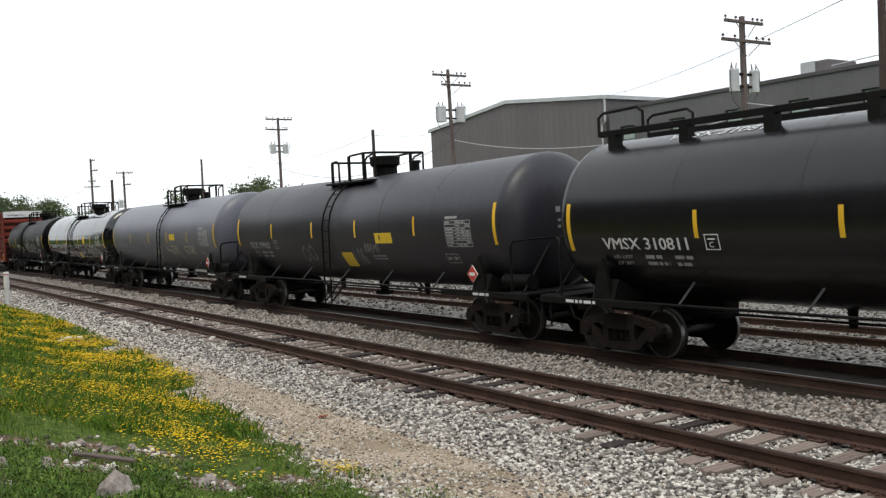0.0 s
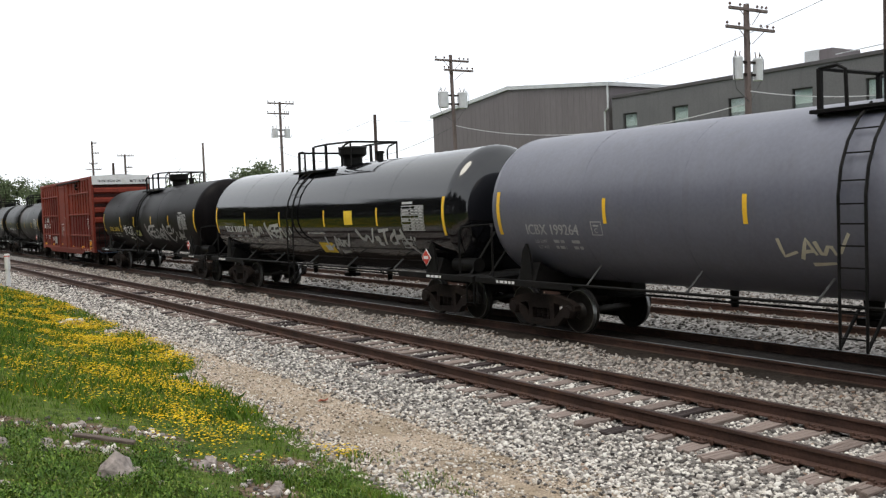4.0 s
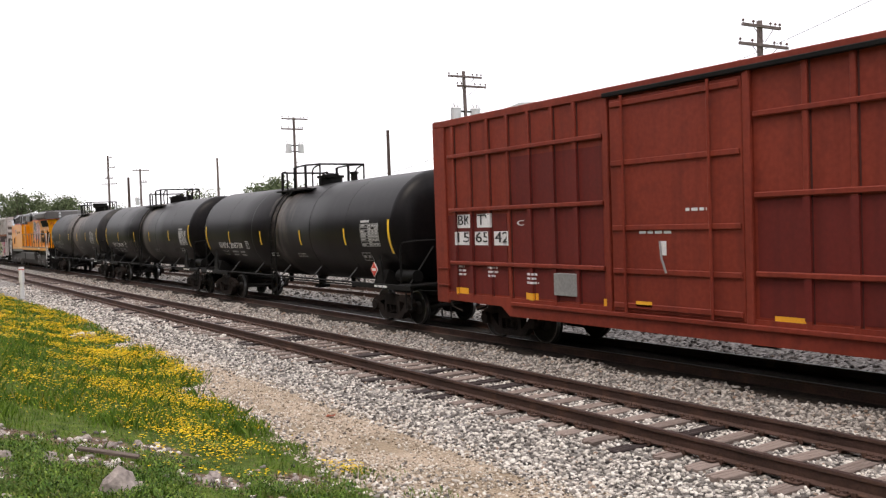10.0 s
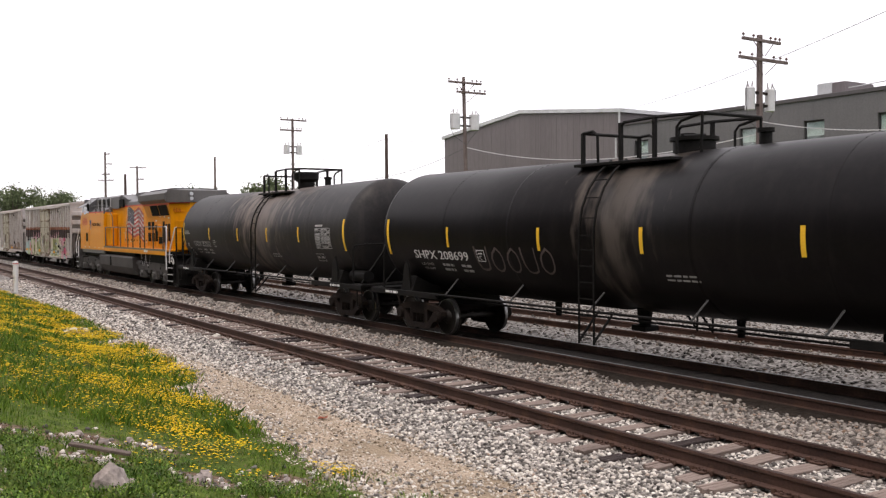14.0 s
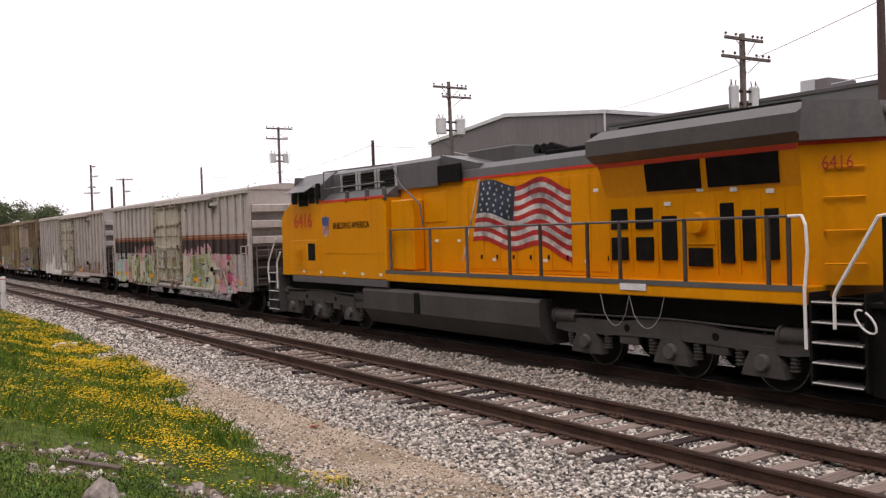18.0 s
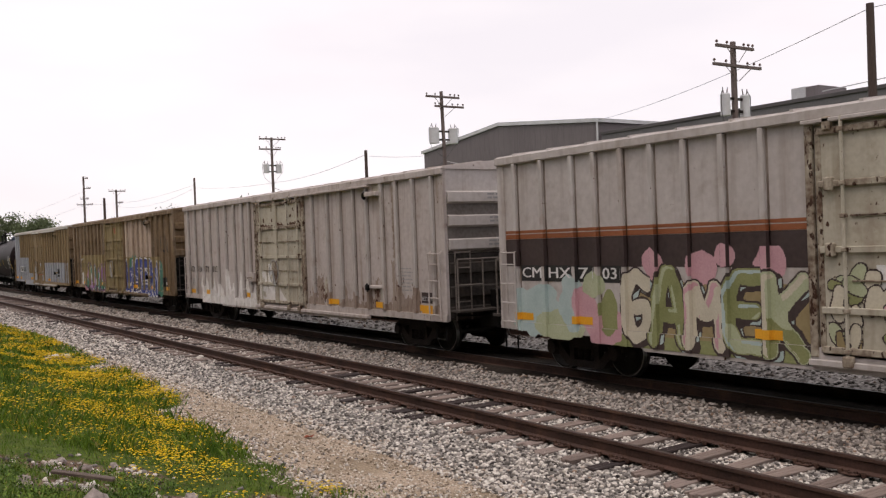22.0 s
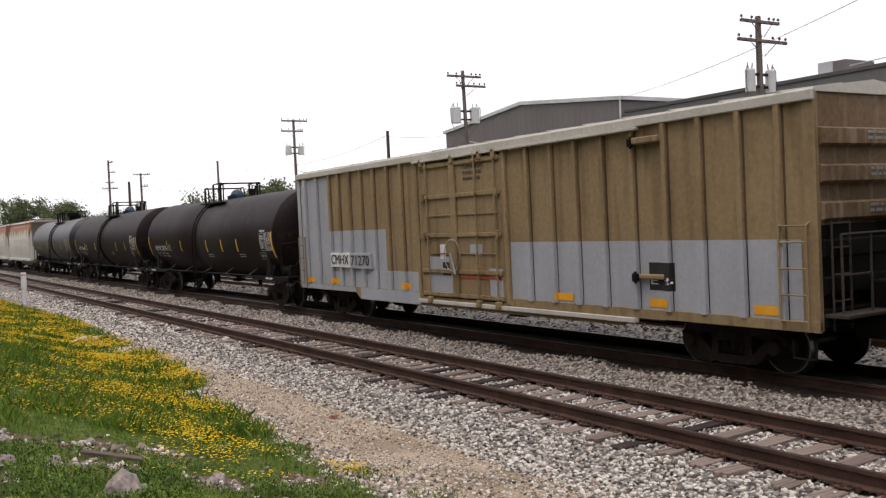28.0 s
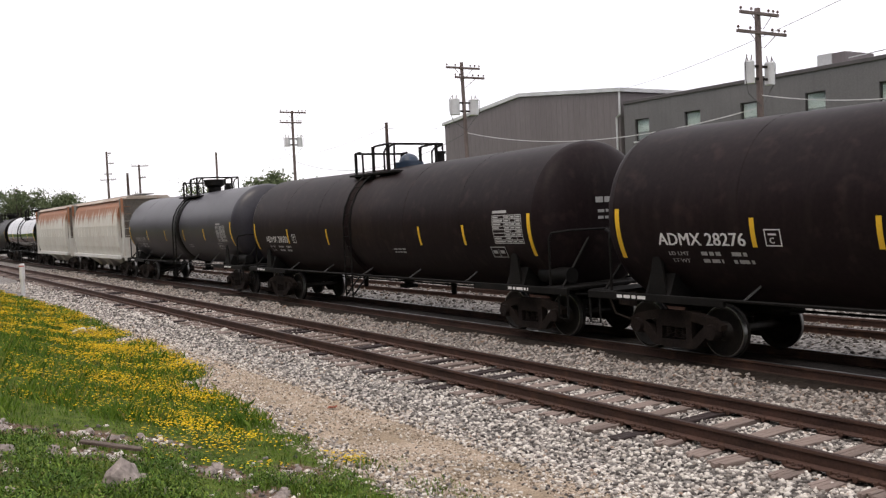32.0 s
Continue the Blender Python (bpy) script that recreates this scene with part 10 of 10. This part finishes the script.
    part("hood_slope", MB().prism([(1.0, 4.66), (1.0, 3.9), (-0.6, 3.9), (-0.6, 4.34), (0.2, 4.5)], -0.95, 0.95, "x"), M_LOCO_GREY, t)
    # long hood
    part("long_hood", MB().box(-1.0, 1.0, -5.0, 2.9, 1.78, 3.98, 0.02), M_ARMOUR, t, "yellow long hood")
    hood_top = [(-1.0, 3.98), (1.0, 3.98), (0.97, 4.2), (0.8, 4.33), (-0.8, 4.33), (-0.97, 4.2)]
    part("hood_top", MB().prism(hood_top, -5.0, 0.95), M_LOCO_GREY, t, "rounded grey hood top")
    rear = [(-1.08, 1.78), (1.08, 1.78), (1.12, 3.3), (1.34, 3.95), (-1.34, 3.95), (-1.12, 3.3)]
    part("radiator_body", MB().prism(rear, -9.35, -5.0), M_ARMOUR, t, "yellow radiator compartment")
    wing = [(-1.34, 3.95), (1.34, 3.95), (1.56, 4.1), (1.56, 4.38), (1.15, 4.58), (-1.15, 4.58), (-1.56, 4.38), (-1.56, 4.1)]
    part("radiator_wing", MB().prism(wing, -9.5, -4.92), M_LOCO_DARK, t, "overhanging dark grey radiator housing")
    part("radiator_screen", MB().box(-1.05, 1.05, -9.2, -5.3, 4.58, 4.64, 0.01), M_LOUVRE, t)
    part("exhaust", MB().box(-0.6, 0.6, -3.9, -2.6, 4.33, 4.46, 0.02), M_LOUVRE, t)
    for y in (-2.0, -2.25, -2.5):
        part("horn", MB().cyl((0.3, y, 4.5), (-0.35, y, 4.55), 0.04, 0.11, n=12).cyl((0.3, y, 4.3), (0.3, y, 4.5), 0.03, n=6), M_LOUVRE, t, smooth=True)
    part("silencer", MB().box(-0.2, 0.85, -1.0, 0.9, 4.3, 4.76, 0.03), M_LOCO_DARK, t, "dark exhaust silencer box")
    part("exhaust_stack", MB().box(-0.55, 0.6, -4.85, -3.95, 4.3, 4.68, 0.03), M_LOUVRE, t, "sooty exhaust stack")
    # tapered rear end
    part("rear_end", MB().add([(-1.12, -9.35, 1.78), (1.12, -9.35, 1.78), (1.3, -9.35, 3.95), (-1.3, -9.35, 3.95), (-0.62, -10.35, 1.78), (0.62, -10.35, 1.78), (0.62, -10.35, 3.95), (-0.62, -10.35, 3.95)], [(0, 1, 2, 3), (4, 5, 6, 7), (0, 1, 5, 4), (1, 2, 6, 5), (2, 3, 7, 6), (3, 0, 4, 7)]), M_ARMOUR, t, "yellow chamfered rear end")
    part("rear_cap", MB().add([(-1.5, -9.5, 3.96), (1.5, -9.5, 3.96), (1.4, -9.5, 4.58), (-1.4, -9.5, 4.58), (-0.7, -10.42, 3.96), (0.7, -10.42, 3.96), (0.7, -10.3, 4.5), (-0.7, -10.3, 4.5)], [(0, 1, 2, 3), (4, 5, 6, 7), (0, 1, 5, 4), (1, 2, 6, 5), (2, 3, 7, 6), (3, 0, 4, 7)]), M_LOCO_DARK, t)
    part("rear_red_stripe", MB().add([(-1.32, -9.34, 3.9), (-0.63, -10.36, 3.9), (-0.63, -10.36, 3.965), (-1.32, -9.34, 3.965)], [(0, 1, 2, 3)]), M_LOCO_RED, t)
    for z in (4.12, 4.34):
        lamp = part("headlight", MB().cyl((-0.58, -10.3, z), (-0.58, -10.46, z), 0.1, 0.11, n=16), M_LOCO_DARK, t, smooth=True)
        part("lens", MB().cyl((-0.58, -10.462, z), (-0.58, -10.475, z), 0.085, n=16), M_LENS, lamp)
    for z in (2.1, 2.6, 3.1, 3.55):
        part("grab_iron", MB().tube([(-1.08, -9.6, z), (-1.12, -9.68, z), (-0.82, -10.12, z), (-0.78, -10.06, z)], 0.018, 5), M_ARMOUR, t)
    # hood doors, vents
    sd = Side(1.0)
    for x in (-1, 1):
        for k in range(9):
            y = 0.35 - k * 0.6
            part("hood_door", MB().box(x * 1.0, x * 1.016, y - 0.56, y, 1.88, 3.82, 0.006), M_ARMOUR, t)
            part("door_latch", MB().box(x * 1.016, x * 1.035, y - 0.5, y - 0.45, 2.1, 2.2), M_IRON, t)
        part("hood_red_stripe", MB().box(x * 0.995, x * 1.012, -4.95, 1.7, 3.95, 4.01), M_LOCO_RED, t)
        part("inspection_door", MB().box(x * 1.0, x * 1.022, 0.7, 1.7, 3.0, 3.75, 0.01), M_ARMOUR, t)
        for y0, y1, z0, z1 in ((-5.11, -5.54, 2.7, 3.09), (-5.75, -6.18, 2.7, 3.09), (-5.11, -5.54, 2.12, 2.55), (-5.75, -6.18, 2.12, 2.55), (-6.39, -6.74, 2.13, 2.92), (-7.0, -7.52, 2.03, 2.35), (-7.7, -7.98, 2.09, 3.1), (-8.15, -8.4, 2.14, 2.97), (-8.58, -8.84, 2.16, 2.98)):
            part("side_vent", MB().box(x * 1.1, x * 1.135, y1, y0, z0, z1, 0.008), M_LOUVRE, t, "black screened side vent")
        for y in (-5.05, -5.62, -6.28, -6.9, -7.62, -8.08, -8.5, -8.95):
            part("door_seam", MB().box(x * 1.085, x * 1.125, y - 0.012, y + 0.012, 1.9, 3.25), M_ARMOUR, t)
        for y0, y1 in ((-6.2, -7.45), (-7.6, -9.0)):
            dv = 0.1
            q = [(1.150, y0 + dv, 3.38), (1.150, y1 + dv, 3.38), (1.318, y1 - dv * 0, 3.86), (1.318, y0, 3.86)]
            part("radiator_intake", MB().add([(x * a, b, c) for a, b, c in q] + [(x * (a + 0.022), b, c - 0.008) for a, b, c in q], [(0, 1, 2, 3), (4, 5, 6, 7), (0, 1, 5, 4), (1, 2, 6, 5), (2, 3, 7, 6), (3, 0, 4, 7)]), M_LOUVRE, t, "black radiator intake screen")
        fan = part("blower_cover", MB().cyl((x * 1.1, -7.25, 2.78), (x * 1.24, -7.25, 2.78), 0.2, 0.17, n=18), M_ARMOUR, t, "round yellow blower cover", smooth=True)
        part("blower_door", MB().box(x * 1.09, x * 1.118, -7.58, -6.95, 2.4, 3.2, 0.01), M_ARMOUR, t)
        part("wing_red_stripe", MB().add([(x * 1.318, -9.34, 3.86), (x * 1.318, -5.0, 3.86), (x * 1.345, -5.0, 3.945), (x * 1.345, -9.34, 3.945)], [(0, 1, 2, 3)]), M_LOCO_RED, t)
        for y, z in ((-5.3, 3.4), (-6.55, 3.1), (-7.3, 3.32), (-8.0, 3.28), (-8.7, 3.22), (-4.6, 3.45), (-3.0, 2.05), (-1.2, 2.05), (-4.3, 2.05), (0.2, 2.5), (1.2, 2.5)):
            part("sticker", MB().box(x * 1.0, x * (1.142 if y < -5 else 1.022), y - 0.07, y + 0.07, z, z + 0.07), M_WHITE_PAINT, t)
        # walkway rail
        rail = [(x * 1.46, 2.75, 2.84), (x * 1.46, -9.25, 2.84)]
        part("walkway_rail", MB().tube(rail, 0.024, 6), M_LOCO_GREY, t, "grey walkway handrail")
        for y in (2.71, 0.8, -0.76, -2.35, -3.39, -4.8, -5.67, -7.22, -8.89, -9.26):
            part("rail_post", MB().box(x * 1.44, x * 1.485, y - 0.03, y + 0.03, 1.52, 2.86), M_LOCO_GREY if y > -1 else M_POST_DARK, t)
        part("rear_handrail", MB().tube([(x * 1.47, -9.26, 2.84), (x * 1.47, -9.5, 2.84), (x * 1.5, -9.58, 2.7), (x * 1.5, -9.6, 2.3), (x * 1.52, -9.55, 1.7), (x * 1.52, -9.56, 0.85)], 0.028, 6), M_WHITE_RAIL, t, "white step handrail")
        part("rear_handrail", MB().tube([(x * 1.4, -10.78, 2.81), (x * 1.43, -10.68, 2.8), (x * 1.5, -10.06, 1.75), (x * 1.5, -10.02, 1.66), (x * 1.5, -10.02, 1.18)], 0.028, 6), M_WHITE_RAIL, t, "white step handrail")
        part("front_handrail", MB().tube([(x * 1.4, 10.35, 2.7), (x * 1.42, 10.5, 2.5), (x * 1.48, 10.85, 1.9), (x * 1.48, 10.9, 1.6), (x * 1.48, 10.8, 1.2)], 0.028, 6), M_WHITE_RAIL, t, "white step handrail")
        part("front_handrail", MB().tube([(x * 1.48, 9.85, 2.25), (x * 1.5, 10.1, 1.9), (x * 1.5, 10.1, 1.05)], 0.028, 6), M_WHITE_RAIL, t, "white step handrail")
        # fuel tank
        tank = [(0.0, 1.3), (x * 1.42, 1.3), (x * 1.48, 1.22), (x * 1.46, 0.72), (x * 1.2, 0.34), (0.0, 0.34)]
        part("fuel_tank", MB().prism(tank[:: int(-x)] if x < 0 else tank, -3.3, 4.3), M_LOCO_TRUCK, t, "long grey fuel tank")
        part("fuel_filler", MB().box(x * 1.465, x * 1.5, 1.35, 1.6, 0.72, 1.25, 0.01), M_LOUVRE, t)
        part("air_reservoir", MB().cyl((x * 1.2, -3.2, 1.42), (x * 1.2, 2.8, 1.42), 0.11, n=12), M_BLACK_STEEL, t, smooth=True)
        # steps
        for s, yc in ((-1, -10.05), (1, 10.45)):
            well = part("step_well", MB().box(x * 0.95, x * 1.0, yc - 0.42, yc + 0.42, 0.3, 1.6).box(x * 1.0, x * 1.48, yc + s * 0.42, yc + s * 0.46, 0.3, 1.7).box(x * 1.0, x * 1.48, yc - s * 0.46, yc - s * 0.42, 0.3, 1.7), M_LOCO_DARK if s > 0 else M_BLACK_STEEL, t, "grey step well" if s > 0 else "black step well")
            for k in range(5):
                part("step_tread", MB().box(x * 1.0, x * 1.5, yc - 0.4, yc + 0.4, 0.34 + k * 0.3, 0.38 + k * 0.3, 0.006), M_LOCO_DARK, well)
                part("step_edge", MB().box(x * 1.49, x * 1.51, yc - 0.4, yc + 0.4, 0.355 + k * 0.3, 0.372 + k * 0.3), M_WHITE_RAIL, well)
    for s in (-1, 1):
        part("pilot", MB().prism([(s * 10.5, 0.25), (s * 10.95, 0.2), (s * 10.9, 0.7), (s * 10.6, 1.5), (s * 10.2, 1.5)][:: s], -1.35, 1.35, "x"), M_LOCO_DARK if s > 0 else M_BLACK_STEEL, t, "grey end pilot plate" if s > 0 else "black end pilot plate")
        coupler(t, s * 10.85, s)
        part("end_platform", MB().box(-1.4, 1.4, s * 9.4, s * 10.78, 1.5, 1.58, 0.01), M_LOCO_DARK if s > 0 else M_BLACK_STEEL, t)
    for x in (-1.4, -1.12, 1.12, 1.4):
        part("end_rail_post", MB().box(x - 0.03, x + 0.03, -10.78, -10.72, 1.5, 2.8, 0.01), M_BLACK_STEEL, t)
    for x in (-1, 1):
        part("end_rail", MB().tube([(x * 1.4, -10.75, 2.78), (x * 1.12, -10.75, 2.78)], 0.022, 6), M_BLACK_STEEL, t)
    part("end_hoop", MB().tube([(-0.85, -10.75, 1.5), (-0.85, -10.75, 2.0), (-0.76, -10.75, 2.1), (0.76, -10.75, 2.1), (0.85, -10.75, 2.0), (0.85, -10.75, 1.5)], 0.024, 6), M_BLACK_STEEL, t)
    for k, x in enumerate((-1.1, -0.95, -0.8, -0.65, 0.65, 0.8, 0.95)):
        part("air_hose", MB().tube([(x, -10.7, 1.2), (x - 0.03, -10.95, 1.05), (x - 0.05, -11.02, 0.75), (x, -10.95, 0.5 + 0.04 * (k % 3))], 0.024, 6), M_BLACK_STEEL, t)
    part("cable_receptacle", MB().box(-0.2, 0.2, -10.98, -10.8, 1.2, 1.5, 0.03), M_LOUVRE, t)
    part("rope_loop", MB().tube([(-1.5, -10.5 - 0.16 * math.sin(a), 1.32 + 0.13 * math.cos(a) - 0.1 * math.sin(a)) for a in np.linspace(0, 6.0, 14)], 0.016, 5), M_WHITE_RAIL, t, "pale rope loop hung on the steps")
    loco_truck(t, (5.4, 7.38, 9.36), True)
    loco_truck(t, (-8.62, -6.7, -4.5), False)
    for a, b in ((-5.15, -5.9), (-5.9, -6.75)):
        part("safety_chain", MB().tube([(-1.49, a + (b - a) * k / 8, 1.5 - 0.5 * math.sin(math.pi * k / 8) ** 0.7 - (0.08 if 0 < k < 8 else 0)) for k in range(9)], 0.008, 5), M_GALV, t, "slack safety chain")
    part("hazard_sign", MB().box(-1.52, -1.51, -6.35, -5.7, 1.6, 1.72), M_WHITE_PAINT, t)
    # painted marks on the near side
    cabs = Side(W)
    write("road_number", cabs, "6416", 8.6, 3.0, 0.46, M_LOCO_RED, t, 1.28, 0.009, "big red road number")
    write("slogan", cabs, "BUILDING AMERICA", 5.9, 2.93, 0.19, M_LOUVRE, t, 2.15, 0.007, "black slogan letters")
    y0, z0 = 6.4, 2.7
    shield = flat("shield_emblem", MB().add([cabs.at(y0 + a, z0 + b, 0.006) for a, b in ((0.2, 0.42), (0.24, 0.6), (0.12, 0.57), (0, 0.63), (-0.12, 0.57), (-0.24, 0.6), (-0.2, 0.42), (-0.22, 0.1), (0, 0), (0.22, 0.1))], [tuple(range(10))]), M_FLAG_WHITE, t, "red, white and blue shield emblem")
    flat("shield_top", MB().add([cabs.at(y0 + a, z0 + b, 0.009) for a, b in ((0.2, 0.34), (0.235, 0.59), (0.12, 0.56), (0, 0.62), (-0.12, 0.56), (-0.235, 0.59), (-0.2, 0.34))], [tuple(range(7))]), M_SHIELD_BLUE, shield)
    for k in range(5):
        flat("shield_bar", patch(MB(), cabs, y0 + 0.19 - k * 0.085, y0 + 0.15 - k * 0.085, z0 + 0.07, z0 + 0.33, 0.009), M_FLAG_RED, shield)
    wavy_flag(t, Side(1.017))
    vs, fs = lettering("6416", 0.3)
    me = bpy.data.meshes.new("rear_number")
    d = Vector((0.62, -1.0, 0)).normalized()
    start = Vector((-1.12, -9.62, 3.52)) + Vector((-1, -0.62, 0)).normalized() * 0.07
    me.from_pydata([start + d * u * 0.75 + Vector((0, 0, w)) for u, w in vs], [], fs)
    part("rear_number", me, M_LOCO_NUMBER, t, "red road number")


locomotive()


# ---- covered hoppers ----
M_HOPPER = material("rust_streaked_white_hopper_paint", (0.58, 0.57, 0.52), (0.7, 0.69, 0.64), 0.6, 0, 0.4, 10, 0.03, streak=((0.42, 0.33, 0.25), 0.4), wear=((0.42, 0.33, 0.25), 0.3), drip=((0.3, 0.11, 0.042), 3.22, 0.95))
M_HOPPER_SILL = material("white_hopper_sill_paint", (0.6, 0.6, 0.58), (0.72, 0.72, 0.7), 0.6, 0, 1, 12, 0.03)
M_HOPPER_TOP = material("rusted_hopper_roof", (0.3, 0.24, 0.19), (0.5, 0.45, 0.4), 0.8, 0, 0.7, 10, 0.08, streak=((0.27, 0.1, 0.04), 0.7))
# end sheets darker than the sides, streaked with rust
M_HOPPER_END = material("darker_hopper_end_paint", (0.13, 0.115, 0.1), (0.27, 0.25, 0.22), 0.75, 0, 0.8, 12, 0.05, streak=((0.2, 0.09, 0.045), 0.5))


def hopper(right, left, label):
    half = (left - right) / 2
    t = car("hopper_car", label, "hopper car", (left + right) / 2)
    hw = 1.52
    side = [(-1.35, 1.1), (1.35, 1.1), (hw - 0.04, 1.7), (hw + 0.02, 2.3), (hw + 0.03, 2.9), (hw - 0.04, 3.5), (1.36, 3.95), (1.15, 4.35), (-1.15, 4.35), (-1.36, 3.95), (-hw + 0.04, 3.5), (-hw - 0.03, 2.9), (-hw - 0.02, 2.3), (-hw + 0.04, 1.7)]
    part("body", MB().prism(side, -half + 1.1, half - 1.1), M_HOPPER, t, "rust-streaked white curved side")
    part("roof", MB().prism([(-1.3, 4.3), (1.3, 4.3), (1.05, 4.48), (-1.05, 4.48)], -half + 0.2, half - 0.2), M_HOPPER_TOP, t, "rusted roof")
    for s in (-1, 1):
        part("slope_sheet", MB().prism([(s * (half - 1.1), 4.35), (s * (half - 0.3), 4.35), (s * (half - 1.1), 2.2)][:: s], -1.35, 1.35, "x"), M_HOPPER_END, t)
        for x in (-1.4, 1.4):
            part("end_post", MB().box(x - 0.06, x + 0.06, s * (half - 0.2), s * (half - 0.32), 1.1, 4.35), M_HOPPER, t)
            for z in (1.5, 1.9, 2.3, 2.7, 3.1, 3.5, 3.9):
                part("rung", MB().tube([(x, s * (half - 0.2), z), (x * 0.7, s * (half - 0.2), z)], 0.016, 4), M_HOPPER, t)
        part("end_sill", MB().box(-1.45, 1.45, s * (half - 0.1), s * half, 0.95, 1.2, 0.01), M_HOPPER, t)
        truck(t, s * (half - 1.75))
        coupler(t, s * (half + 0.3), s)
    for x in (-1, 1):
        part("side_sill", MB().box(x * 1.42, x * 1.56, -half + 0.9, half - 0.9, 1.02, 1.22, 0.01), M_HOPPER_SILL, t)
        for k in range(12):
            y = -half + 1.4 + k * (2 * half - 2.8) / 11
            part("side_seam", MB().box(x * (hw + 0.015), x * (hw + 0.035), y - 0.015, y + 0.015, 2.3, 2.9), M_HOPPER, t)
    for k in (-1, 0, 1):
        part("discharge_bay", MB().add([(-1.2, k * 3.2 - 1.4, 1.12), (1.2, k * 3.2 - 1.4, 1.12), (1.2, k * 3.2 + 1.4, 1.12), (-1.2, k * 3.2 + 1.4, 1.12), (-0.5, k * 3.2 - 0.3, 0.45), (0.5, k * 3.2 - 0.3, 0.45), (0.5, k * 3.2 + 0.3, 0.45), (-0.5, k * 3.2 + 0.3, 0.45)], [(4, 5, 6, 7), (0, 1, 5, 4), (1, 2, 6, 5), (2, 3, 7, 6), (3, 0, 4, 7)]), M_HOPPER, t)
    part("centre_sill", MB().box(-0.25, 0.25, -half - 0.3, half + 0.3, 0.78, 1.08), M_BLACK_STEEL, t)
    part("roof_walk", MB().box(-0.4, 0.4, -half + 0.3, half - 0.3, 4.55, 4.6), M_GALV, t)


hopper(319.2, 333.4, "white covered hopper car streaked with orange rust")
hopper(334.5, 348.5, "white covered hopper car with a rusty roof")


def motions():
    for t, y0 in CARS:
        walk(t, [(s, pose(MAIN_X, y0 - run, 0)) for s, run in RUN])
    # the wheels roll along the rails
    ts = np.linspace(0.0, 32.0, 401)
    runs = np.interp(ts, [s for s, _ in RUN], [run for _, run in RUN])
    for w, y, r in WHEELS:
        walk(w, [(float(s), pose(0, y, r, math.degrees(run / r), 0, 0)) for s, run in zip(ts, runs)])


motions()
